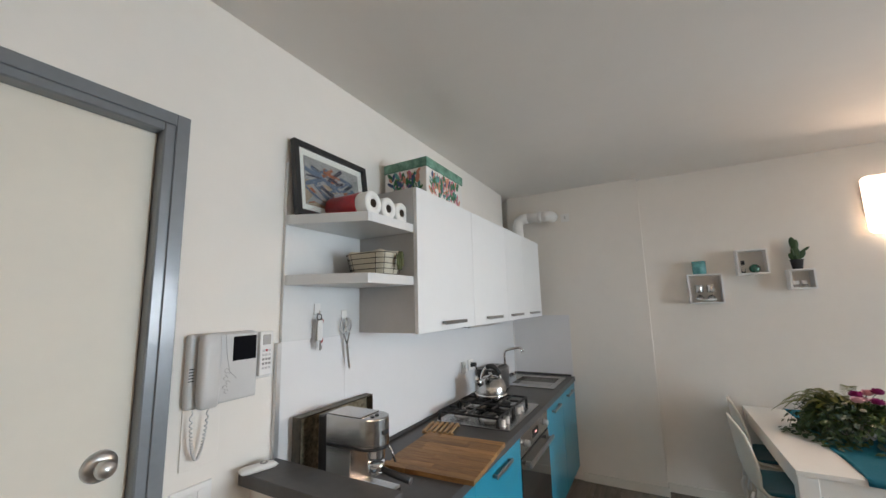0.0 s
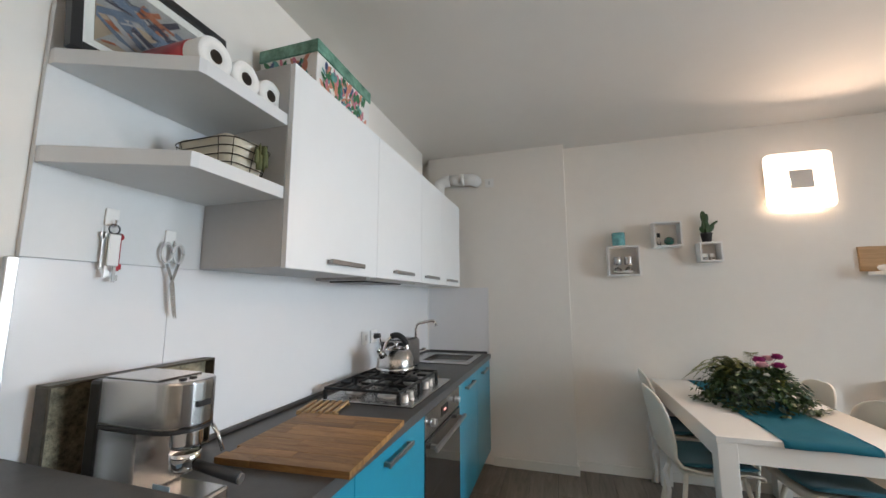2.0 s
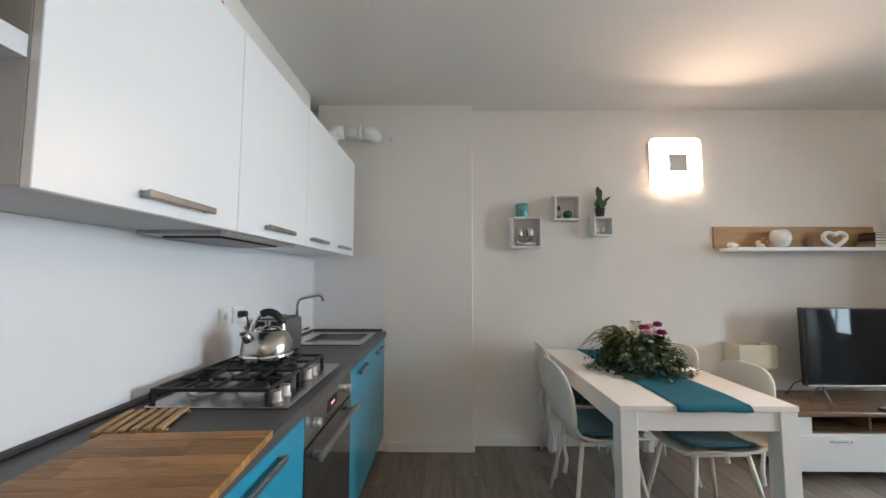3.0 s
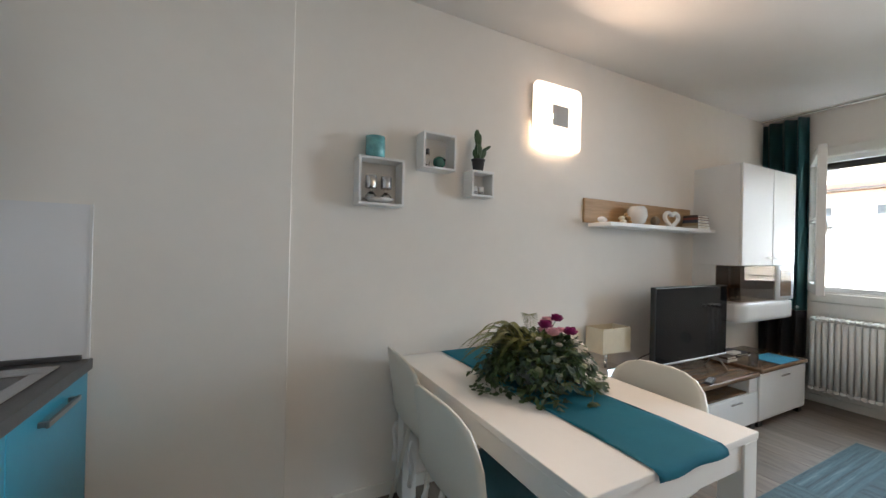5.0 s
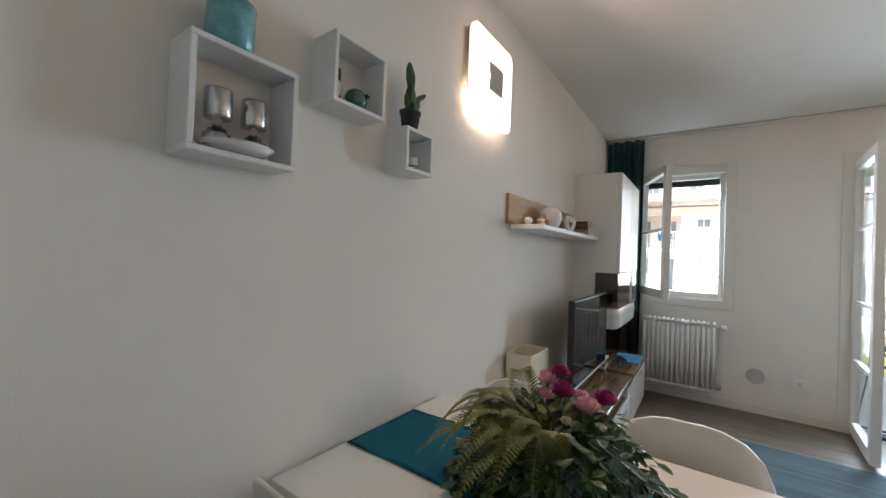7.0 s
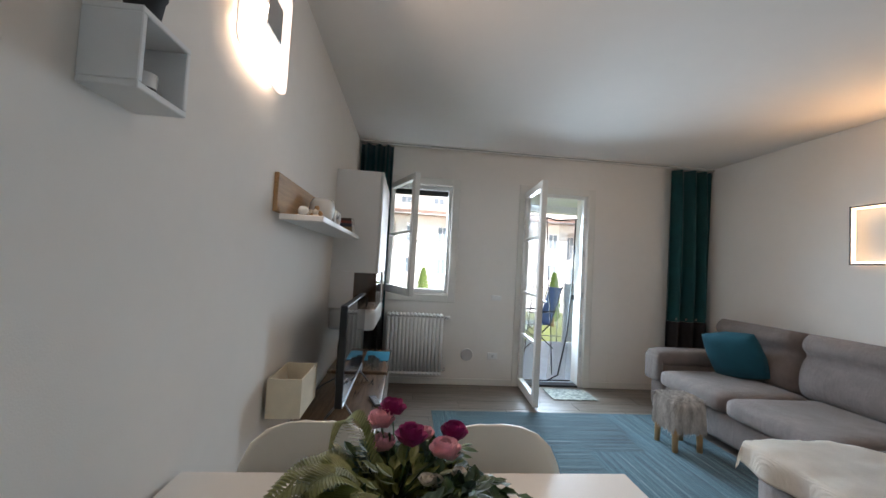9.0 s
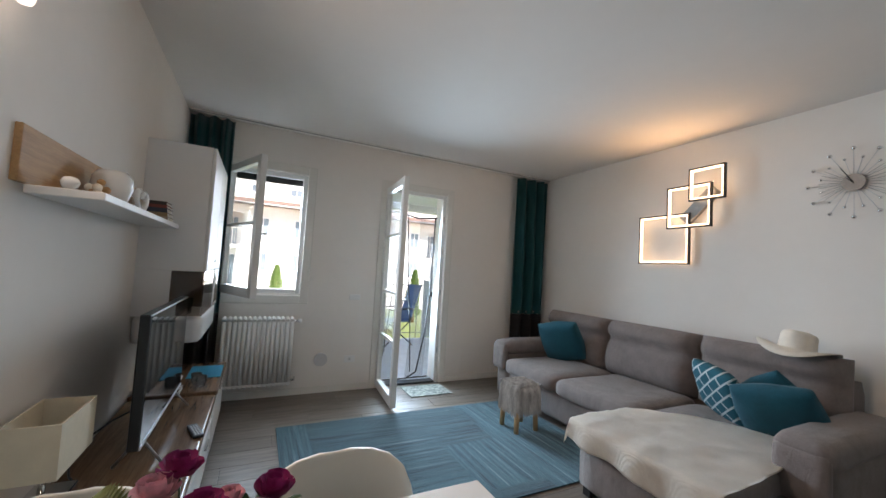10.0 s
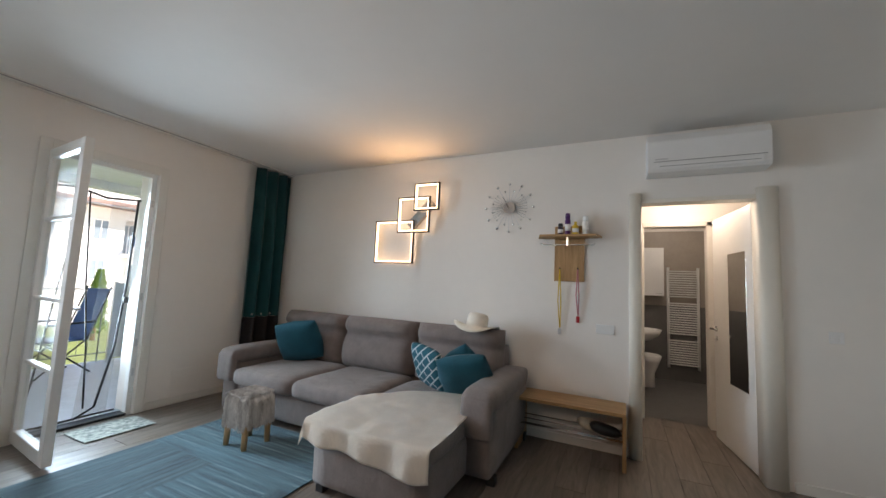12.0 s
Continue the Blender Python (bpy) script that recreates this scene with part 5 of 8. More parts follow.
for k in range(9):
    bb = B()
    bmesh.ops.create_icosphere(bb, subdivisions=2, radius=rs.uniform(0.014, 0.022), matrix=Matrix.Translation((2.355 + rs.uniform(-0.035, 0.045), ys_ + rs.uniform(-0.02, 0.02), ZS + 0.018 + 0.026 * (k // 4))))
    part("ball", soften(bb), M_STRAW if k % 2 else M_OAK, dw)
sh = thing("shell_ornament", (2.13, ys_, ZS), "small white sea shell on shelf", "ornament")
b = B()
cushion(b, 0.09, 0.05, 0.045, Matrix.Translation((2.13, ys_, ZS + 0.022)) @ pose(0, 0, 0, 0, 0, 20), 1, 10, 8, 0.01, 4, 2)
part("shell", b, M_CERAMIC, sh)
so = thing("stone_ornament", (2.72, ys_, ZS), "small brown carved stone figure", "ornament")
b = B()
cushion(b, 0.06, 0.05, 0.08, Matrix.Translation((2.715, ys_, ZS + 0.04)) @ pose(0, 0, 0, 0, 0, 0), 1, 10, 8, 0.01, 4, 2.4)
part("stone", b, mat("brown_stone", (0.20, 0.14, 0.09), 0.7, var=0.3, scale=30), so)
ht = thing("heart_ornament", (2.92, ys_, ZS), "white ceramic open heart ornament", "ornament")
pts = []
for i in range(41):
    a = 2 * math.pi * i / 40
    pts.append((2.92 + 0.0055 * 16 * math.sin(a) ** 3, ys_, ZS + 0.068 + 0.0050 * (13 * math.cos(a) - 5 * math.cos(2 * a) - 2 * math.cos(3 * a) - math.cos(4 * a)) * 0.85))
part("ring", tube(B(), pts, 0.017, 10), M_CERAMIC, ht)
bk_cols = [(0.05, 0.035, 0.03), (0.30, 0.22, 0.12), (0.04, 0.05, 0.07), (0.22, 0.05, 0.04), (0.40, 0.36, 0.28)]


def book(name, x0, x1, y0, y1, z0, h, col, label):
    s = thing(name, ((x0 + x1) / 2, (y0 + y1) / 2, z0), label, "book", "stacked books")
    cm = mat("book_cover", col, 0.5, var=0.12, scale=20)
    b = B()
    box(b, x0, x1, y0, y1, z0, z0 + 0.003)
    box(b, x0, x1, y0, y1, z0 + h - 0.003, z0 + h)
    box(b, x0, x0 + 0.003, y0, y1, z0 + 0.003, z0 + h - 0.003)
    part("cover", b, cm, s)
    part("pages", box(B(), x0 + 0.003, x1 - 0.004, y0 + 0.004, y1 - 0.004, z0 + 0.003, z0 + h - 0.003), M_PAPER, s)
    part("spine_text", box(B(), x0 + 0.03, x1 - 0.05, y0 - 0.0006, y0 - 0.0001, z0 + h * 0.35, z0 + h * 0.65), M_LINEN, s)
    return s


z = ZS
for i, (h, c, lb) in enumerate(((0.028, bk_cols[4], "thick tan paperback book"), (0.022, bk_cols[1], "ochre paperback book in stack"), (0.026, bk_cols[2], "dark blue paperback book"), (0.018, bk_cols[3], "slim dark red paperback book"), (0.02, bk_cols[0], "black paperback book on top"))):
    book("book", 3.14 + 0.006 * i, 3.32 - 0.008 * (i % 3), YN - 0.19 + 0.004 * i, YN - 0.06, z, h, c, lb)
    z += h + 0.0005

# ---------------- tall hanging cabinet ----------------
tall = thing("display_cabinet", (3.93, YN, 0.80), "white glossy hanging cabinet with brown glass niche", "cabinet")
TX0, TX1, TY = 3.41, 4.32, 3.392
b = B()
box(b, TX0, TX1, TY + 0.02, YN, 1.258, 2.088, 0.003, 1)
part("body", b, M_LACQ, tall)
part("lower_body", soft_box(TX0, TX1, TY, YN, 0.788, 0.968, 0.035, 0.0, 1, 6), M_LACQ, tall, "white rounded bottom box")
b = B()
box(b, TX0 + 0.02, TX1, YN - 0.03, YN - 0.004, 0.968, 1.258)
box(b, TX0 + 0.18, TX0 + 0.20, TY + 0.18, YN - 0.03, 0.968, 1.258)
part("niche_lining", b, M_WALNUT, tall, "brown wood niche lining")
part("niche_side", box(B(), TX0 + 0.001, TX0 + 0.018, 3.58, YN, 0.968, 1.258), M_LACQ, tall)
part("niche_divider", box(B(), 3.98, 4.0, TY + 0.02, YN - 0.03, 0.968, 1.258), M_WALNUT, tall)
g = part("glass_front", box(B(), TX0 + 0.004, 3.98, TY + 0.006, TY + 0.012, 0.968, 1.258), M_SMOKE, tall)
g = part("glass_side", box(B(), TX0 + 0.003, TX0 + 0.009, TY + 0.014, 3.58, 0.968, 1.258), M_SMOKE, tall)
d = part("door", soft_box(3.99, TX1, TY, TY + 0.022, 0.963, 1.263, 0.008, 0, 1, 3), M_LACQ, tall)
part("glass_inset", box(B(), 4.06, 4.26, TY - 0.002, TY - 0.0003, 0.995, 1.225, 0.0008, 1), M_WALNUT, d)
for x0, x1 in ((TX0, 3.905), (3.910, TX1)):
    d = part("door", box(B(), x0, x1, TY - 0.002, TY + 0.018, 1.263, 2.086, 0.006, 2), M_LACQ, tall)
    hx = x1 - 0.12 if x0 < 3.6 else x0 + 0.02
    part("handle", box(B(), hx, hx + 0.10, TY - 0.016, TY - 0.004, 1.325, 1.335, 0.002, 1), M_CHROME, d)
for x in (3.52, 3.60):
    gl = thing("drinking_glass", (x, 3.5, 1.0), "clear glass standing in cabinet niche", "glass", "glasses in the cabinet niche")
    part("glass_body", lathe(B(), [(0.024, 0.0), (0.03, 0.10), (0.028, 0.10), (0.022, 0.008), (0.0, 0.006)], x, 3.50, 0.969), M_CLEAR, gl)

# ---------------- tv units ----------------
tva = thing("tv_unit", (2.81, 3.5, 0), "white low tv unit with wooden top, two drawers", "tv unit")
AX0, AX1, AY0, AY1 = 2.15, 3.465, 3.288, 3.755
part("top", box(B(), AX0, AX1, AY0 - 0.015, AY1, 0.405, 0.442, 0.012, 3), M_WALNUT, tva, "brown wood-grain top")
b = B()
box(b, AX0 + 0.01, AX1 - 0.005, AY0 + 0.02, AY1, 0.06, 0.29, 0.003, 1)
box(b, AX0 + 0.01, AX0 + 0.16, AY0 + 0.005, AY1, 0.291, 0.404, 0.003, 1)
box(b, AX1 - 0.125, AX1 - 0.005, AY0 + 0.005, AY1, 0.291, 0.404, 0.003, 1)
part("body", b, M_LACQ, tva)
b = B()
box(b, AX0 + 0.161, AX1 - 0.126, AY0 + 0.02, AY1 - 0.02, 0.2905, 0.303)
box(b, AX0 + 0.161, AX1 - 0.126, AY1 - 0.03, AY1 - 0.005, 0.303, 0.404)
box(b, 2.74, 2.758, AY0 + 0.06, AY1 - 0.03, 0.303, 0.404)
part("niche_lining", b, M_WALNUT, tva)
for x0, x1 in ((AX0 + 0.005, 2.80), (2.805, AX1 - 0.003)):
    d = part("drawer", box(B(), x0, x1, AY0, AY0 + 0.019, 0.055, 0.288, 0.004, 2), M_LACQ, tva)
    c = (x0 + x1) / 2
    part("handle", box(B(), c - 0.075, c + 0.075, AY0 - 0.016, AY0 - 0.0005, 0.245, 0.257, 0.004, 2), M_CHROME, d)
for x in (2.2, 3.42):
    part("foot", box(B(), x - 0.03, x + 0.03, 3.30, 3.36, 0, 0.06), M_BLACK, tva)
    part("foot", box(B(), x - 0.03, x + 0.03, 3.66, 3.72, 0, 0.06), M_BLACK, tva)
tvb = thing("tv_unit_end", (3.87, 3.5, 0), "white end cabinet with wooden top and drawer", "tv unit")
part("top", box(B(), 3.475, 4.275, AY0 - 0.02, AY1, 0.425, 0.462, 0.012, 3), M_WALNUT, tvb)
part("body", box(B(), 3.478, 4.27, AY0 + 0.02, AY1, 0.05, 0.424, 0.004, 1), M_LACQ, tvb)
d = part("drawer", box(B(), 3.478, 4.27, AY0 - 0.004, AY0 + 0.019, 0.05, 0.422, 0.012, 3), M_LACQ, tvb)
part("handle", box(B(), 3.80, 3.95, AY0 - 0.02, AY0 - 0.005, 0.365, 0.377, 0.004, 2), M_CHROME, d)
for x in (3.53, 4.22):
    part("foot", box(B(), x - 0.03, x + 0.03, 3.30, 3.36, 0, 0.05), M_BLACK, tvb)
    part("foot", box(B(), x - 0.03, x + 0.03, 3.66, 3.72, 0, 0.05), M_BLACK, tvb)

tv = thing("television", (2.89, 3.45, 0.442), "flat black television on splayed feet, switched off", "television")
part("case", box(B(), 2.455, 3.375, 3.470, 3.510, 0.545, 1.103, 0.006, 2), M_BLACK, tv)
part("rear_bulge", box(B(), 2.63, 3.20, 3.510, 3.545, 0.6, 0.88, 0.02, 2), M_BLACK, tv)
part("screen", box(B(), 2.465, 3.365, 3.4685, 3.4698, 0.562, 1.094), M_SCREEN, tv, "glossy dark screen")
part("bottom_strip", box(B(), 2.46, 3.37, 3.465, 3.4698, 0.546, 0.559, 0.001, 1), M_ALU, tv)
for x, s in ((2.58, -1), (3.25, 1)):
    b = B()
    tube(b, [(x, 3.49, 0.555), (x + 0.02 * s, 3.405, 0.448)], 0.006, 8)
    tube(b, [(x, 3.49, 0.555), (x + 0.02 * s, 3.575, 0.448)], 0.006, 8)
    part("foot", b, M_HANDLE, tv)
rc = thing("remote_control", (2.82, 3.32, 0.442), "black tv remote control lying on unit", "remote control")
b = B()
box(b, -0.085, 0.085, -0.024, 0.024, 0.0, 0.016, 0.005, 2)
rm = Matrix.Translation((2.85, 3.315, 0.443)) @ pose(0, 0, 0, 0, 0, 18)
bmesh.ops.transform(b, matrix=rm, verts=b.verts)
part("body", b, M_BLACK, rc)
b = B()
for i in range(6):
    for j in range(3):
        box(b, -0.07 + i * 0.022, -0.06 + i * 0.022, -0.016 + j * 0.012, -0.009 + j * 0.012, 0.0161, 0.018)
bmesh.ops.transform(b, matrix=rm, verts=b.verts)
part("buttons", b, M_GREYPL, rc)
book("book", 3.42, 3.58, 3.48, 3.60, 0.463, 0.022, (0.45, 0.40, 0.36), "pale paperback lying on tv unit")
book("book", 3.43, 3.57, 3.485, 3.595, 0.486, 0.018, (0.12, 0.08, 0.06), "brown paperback lying on tv unit")
book("magazine", 3.72, 3.95, 3.55, 3.72, 0.463, 0.014, (0.03, 0.04, 0.06), "dark glossy magazine on tv unit")
cloth_ = solid("blue_cloth", box(B(), 3.80, 4.14, 3.28, 3.50, 0.4625, 0.468, 0.002, 1), mat("bright_blue_cloth", (0.01, 0.26, 0.42), 0.8, var=0.15, scale=12, bump=0.4), "folded bright blue cloth on tv unit", "cloth")
for x, y in ((3.60, 3.38), (3.68, 3.42)):
    gl = thing("drinking_glass", (x, y, 0.462), "low clear tumbler on the tv unit", "glass", "tumblers on the tv unit")
    part("glass_body", lathe(B(), [(0.028, 0.0), (0.034, 0.07), (0.031, 0.07), (0.026, 0.008), (0.0, 0.006)], x, y, 0.4625), M_CLEAR, gl)
tb = thing("tissue_box", (3.62, 3.52, 0.504), "small white packet on the books", "packet")
part("packet", box(B(), 3.56, 3.68, 3.50, 3.56, 0.505, 0.525, 0.006, 2), M_PAPER, tb)

# table lamp
tl = thing("table_lamp", (2.20, 3.665, 0.442), "linen table lamp on a chrome block base", "lamp")
part("base", box(B(), 2.155, 2.315, 3.605, 3.725, 0.442, 0.535, 0.004, 1), M_CHROME, tl)
part("stem", cyl(B(), (2.20, 3.665, 0.535), (2.20, 3.665, 0.68), 0.01), M_CHROME, tl)
for a in ((2.09, 2.372, 3.595, 3.601), (2.09, 2.372, 3.739, 3.745), (2.09, 2.096, 3.601, 3.739), (2.366, 2.372, 3.601, 3.739)):
    part("shade_panel", box(B(), a[0], a[1], a[2], a[3], 0.640, 0.812), M_SHADE, tl)
bb = B()
bmesh.ops.create_uvsphere(bb, u_segments=16, v_segments=12, radius=0.045, matrix=Matrix.Translation((2.20, 3.665, 0.72)))
part("bulb", soften(bb), M_WHITEPL, tl)
cab = solid("power_cable", tube(B(), [(2.47, 3.66, 0.447), (2.53, 3.70, 0.45), (2.60, 3.73, 0.5), (2.66, 3.70, 0.54), (2.70, 3.62, 0.60), (2.72, 3.52, 0.65)], 0.004, 6), M_BLACK, "black cable behind the television", "cable")

# ---------------- dining table, runner, plant, chairs ----------------
table = thing("dining_table", (1.08, 3.12, 0), "white rectangular dining table against the wall", "table")
QX0, QX1, QY0, QY1 = 0.672, 1.472, 2.458, 3.75
part("tabletop", box(B(), QX0, QX1, QY0, QY1, 0.722, 0.748, 0.003, 2), M_TABLE, table)
for x in (QX0 + 0.003, QX1 - 0.083):
    for y in (QY0 + 0.003, QY1 - 0.083):
        part("leg", box(B(), x, x + 0.08, y, y + 0.08, 0, 0.7215, 0.003, 1), M_TABLE, table)
for y in (QY0 + 0.012, QY1 - 0.034):
    part("apron", box(B(), QX0 + 0.083, QX1 - 0.083, y, y + 0.022, 0.635, 0.7215), M_TABLE, table)
for x in (QX0 + 0.012, QX1 - 0.034):
    part("apron", box(B(), x, x + 0.022, QY0 + 0.083, QY1 - 0.083, 0.635, 0.7215), M_TABLE, table)

b = B()
RX0, RX1 = 0.920, 1.256
g = []
n, mm = 60, 14
for i in range(n + 1):
    s_ = i / n * 1.32
    row = []
    for j in range(mm + 1):
        x = RX0 + (RX1 - RX0) * j / mm
        y = 3.74 - s_
        z = 0.7505 + 0.0012 * (1 + noise.noise(Vector((x * 6, y * 5, 0)))) + 0.004 * max(0, noise.noise(Vector((x * 3, y * 14, 7)))) * (s_ > 1.0)
        if y < QY0 - 0.004:
            o = QY0 - 0.004 - y
            y = QY0 - 0.004 - 0.012 * min(1, o / 0.02) + 0.004 * math.sin(x * 30)
            z -= o * 0.75
        row.append(b.verts.new((x + 0.006 * math.sin(s_ * 7), y, z)))
    g.append(row)
for i in range(n):
    for j in range(mm):
        b.faces.new((g[i][j], g[i + 1][j], g[i + 1][j + 1], g[i][j + 1]))
bmesh.ops.solidify(b, geom=list(b.faces), thickness=-0.0018)
solid("table_runner", soften(b), M_RUNNER, "bright teal cloth runner along the dining table", "table runner")

plant = thing("flower_arrangement", (1.10, 3.155, 0.752), "artificial fern, vine and peony arrangement in grey pot", "plant")
PX, PY, PZ = 1.10, 3.155, 0.752
part("pot", lathe(B(), [(0.085, 0), (0.10, 0.01), (0.115, 0.13), (0.118, 0.14), (0.108, 0.14), (0.10, 0.11), (0.0, 0.11)], PX, PY, PZ, 28), M_POTGREY, plant)


def leaf_quad(vs, fs, p, d, up, ln, wd):
    d = d.normalized()
    s_ = d.cross(up)
    if s_.length < 1e-4:
        s_ = d.orthogonal()
    s_.normalize()
    nn = s_.cross(d)
    i = len(vs)
    vs += [p, p + d * ln * 0.35 + s_ * wd + nn * 0.12 * wd, p + d * ln * 0.75 + s_ * wd * 0.7, p + d * ln - nn * 0.2 * wd, p + d * ln * 0.75 - s_ * wd * 0.7, p + d * ln * 0.35 - s_ * wd + nn * 0.12 * wd, p + d * ln * 0.5 - nn * 0.25 * wd]
    fs += [(i, i + 1, i + 2, i + 6), (i + 6, i + 2, i + 3), (i + 6, i + 3, i + 4), (i, i + 6, i + 4, i + 5)]


def foliage(name, vs, fs, mt, label, stuff=True):
    me = bpy.data.meshes.new(name)
    inv_ = ORIGIN[plant].inverted()
    me.from_pydata([inv_ @ Vector(v_) for v_ in vs], [], fs)
    me.materials.append(mt)
    ob = new(name, me)
    ob.parent = plant
    return tagged(ob, label, kind="stuff" if stuff else "")


rs = random.Random(21)
for name, mt, count, lab in (("vine_leaves", M_LEAF, 104, "dark green trailing vine leaves"), ("grey_vine_leaves", M_DUSTLEAF, 46, "grey-green trailing vine leaves")):
    vs, fs = [], []
    stems = B()
    for k in range(count):
        a = rs.uniform(0, 2 * math.pi)
        reach = rs.uniform(0.08, 0.25) * (1.12 if math.sin(a) < 0.2 else 0.85)
        rise = rs.uniform(0.01, 0.075)
        p0 = Vector((PX + 0.07 * math.cos(a), PY + 0.07 * math.sin(a), PZ + 0.12))
        pts = []
        for i in range(9):
            t_ = i / 8
            r = 0.07 + reach * t_ ** 0.8
            z = PZ + 0.13 + rise * math.sin(t_ * 2.2) * 2 * (1 - t_ * 0.6) - 0.175 * t_ ** 1.9 * rs.uniform(0.9, 1.12)
            aa = a + 0.5 * (rs.random() - 0.5) * t_
            pts.append(Vector((PX + r * math.cos(aa) * 0.92, PY + r * math.sin(aa), max(PZ + 0.006, z))))
        for i in range(1, 9):
            for s_ in range(2):
                d = (pts[i] - pts[i - 1]).normalized() + Vector((rs.uniform(-1, 1), rs.uniform(-1, 1), rs.uniform(-0.5, 0.6)))
                pp_ = pts[i] + Vector((rs.uniform(-.01, .01), rs.uniform(-.01, .01), rs.uniform(0, .012)))
                leaf_quad(vs, fs, pp_, d, Vector((0, 0, 1)), rs.uniform(0.026, 0.046), rs.uniform(0.009, 0.0145))
        if k % 3 == 0:
            tube(stems, pts, 0.0013, 4)
    for k in range(len(vs)):
        if vs[k].z < PZ + 0.003:
            vs[k].z = PZ + 0.003
    foliage(name, vs, fs, mt, lab)
    part("stems", stems, M_LEAF, plant)
# inner fill of upright leaves
vs, fs = [], []
for k in range(420):
    a, r = rs.uniform(0, 2 * math.pi), 0.17 * math.sqrt(rs.random())
    p0 = Vector((PX + r * math.cos(a), PY + r * math.sin(a), PZ + rs.uniform(0.10, 0.215 - r * 0.4)))
    leaf_quad(vs, fs, p0, Vector((math.cos(a) * 0.8 + rs.uniform(-.5, .5), math.sin(a) * 0.8 + rs.uniform(-.5, .5), rs.uniform(0.1, 1))), Vector((0, 0, 1)), rs.uniform(0.03, 0.05), rs.uniform(0.009, 0.014))
foliage("filler_leaves", vs, fs, M_FERN, "olive green filler leaves")


def frond(a, ln, lift, mt=M_FERN):
    vs, fs = [], []
    d2 = Vector((math.cos(a), math.sin(a), 0))
    n_ = 36
    prev = None
    for i in range(n_):
        t_ = i / (n_ - 1)
        p = Vector((PX, PY, PZ + 0.13)) + d2 * (0.04 + ln * t_) + Vector((0, 0, lift * math.sin(t_ * 2.3) * 0.95 - 0.08 * t_ ** 3))
        if prev is not None:
            dv = (p - prev).normalized()
            sd = dv.cross(Vector((0, 0, 1))).normalized()
            wdt = 0.040 * math.sin(math.pi * min(1, 0.12 + t_ * 0.9)) + 0.006
            for s_ in (-1, 1):
                leaf_quad(vs, fs, p, sd * s_ + dv * 0.45, Vector((0, 0, 1)), wdt, 0.0044)
            leaf_quad(vs, fs, prev, dv, Vector((0, 0, 1)), (p - prev).length * 1.3, 0.0015)
        prev = p
    ob = foliage("fern_frond", vs, fs, mt, "arching fern frond", False)


for a, ln, lf in ((62, 0.13, 0.175), (95, 0.22, 0.11), (120, 0.25, 0.13), (143, 0.26, 0.12), (160, 0.28, 0.10), (112, 0.15, 0.13), (150, 0.17, 0.12), (178, 0.26, 0.10), (104, 0.28, 0.07), (135, 0.31, 0.08), (168, 0.31, 0.07), (192, 0.20, 0.10), (80, 0.19, 0.10), (205, 0.17, 0.09), (128, 0.20, 0.14), (172, 0.20, 0.12)):
    frond(radians(a), ln, lf)


def flower(c, r, mt, name="peony"):
    b = B()
    rf = random.Random(int(c[0] * 1000 + c[2] * 777))
    for ring, (n_, ang, sc) in enumerate(((5, 78, 0.55), (7, 60, 0.75), (9, 38, 0.95), (9, 14, 1.0))):
        for k in range(n_):
            a = 2 * math.pi * k / n_ + ring * 0.4 + rf.uniform(-0.15, 0.15)
            e = radians(ang + rf.uniform(-8, 8))
            d = Vector((math.cos(a) * math.cos(e), math.sin(a) * math.cos(e), math.sin(e)))
            sd = Vector((-math.sin(a), math.cos(a), 0))
            up = sd.cross(d) * -1
            L_ = r * sc
            cc = Vector(c)
            p0 = cc
            m1 = [cc + d * L_ * 0.5 + sd * L_ * 0.42 * s_ - up * L_ * 0.15 for s_ in (-1, 1)]
            m2 = [cc + d * L_ * 0.95 + sd * L_ * 0.32 * s_ + up * L_ * 0.12 for s_ in (-1, 1)]
            mid = cc + d * L_ * 0.6 - up * L_ * 0.30
            tip = cc + d * L_ * 1.0 + up * L_ * 0.05
            v0, a1, a2, c1, c2, md, tp = [b.verts.new(q) for q in (p0, m1[0], m1[1], m2[0], m2[1], mid, tip)]
            for f in ((v0, a1, md), (v0, md, a2), (a1, c1, md), (md, c2, a2), (c1, tp, md), (tp, c2, md)):
                b.faces.new(f)
    soften(b)
    f = part(name, b, mt, plant, "magenta peony bloom" if mt is M_PURPLE else "pale pink peony bloom")
    part("stalk", tube(B(), [(PX + 0.04, PY, PZ + 0.12), ((PX + c[0]) / 2 + 0.02, (PY + c[1]) / 2, (PZ + c[2]) / 2 + 0.07), c], 0.002, 5), M_LEAF, plant)


for c, r, mt in (((1.251, 3.175, 1.012), 0.034, M_PURPLE), ((1.143, 3.132, 0.996), 0.037, M_PURPLE), ((1.124, 3.062, 0.978), 0.035, M_PINK), ((1.199, 3.035, 0.98), 0.034, M_PURPLE), ((1.215, 3.20, 0.998), 0.034, M_PINK), ((1.19, 3.19, 0.958), 0.030, M_PINK), ((1.205, 3.10, 0.975), 0.024, M_PINK), ((1.08, 3.10, 0.945), 0.018, M_STRAW), ((1.10, 3.08, 0.93), 0.018, M_STRAW), ((1.13, 3.03, 0.93), 0.018, M_STRAW)):
    flower(c, r, mt)


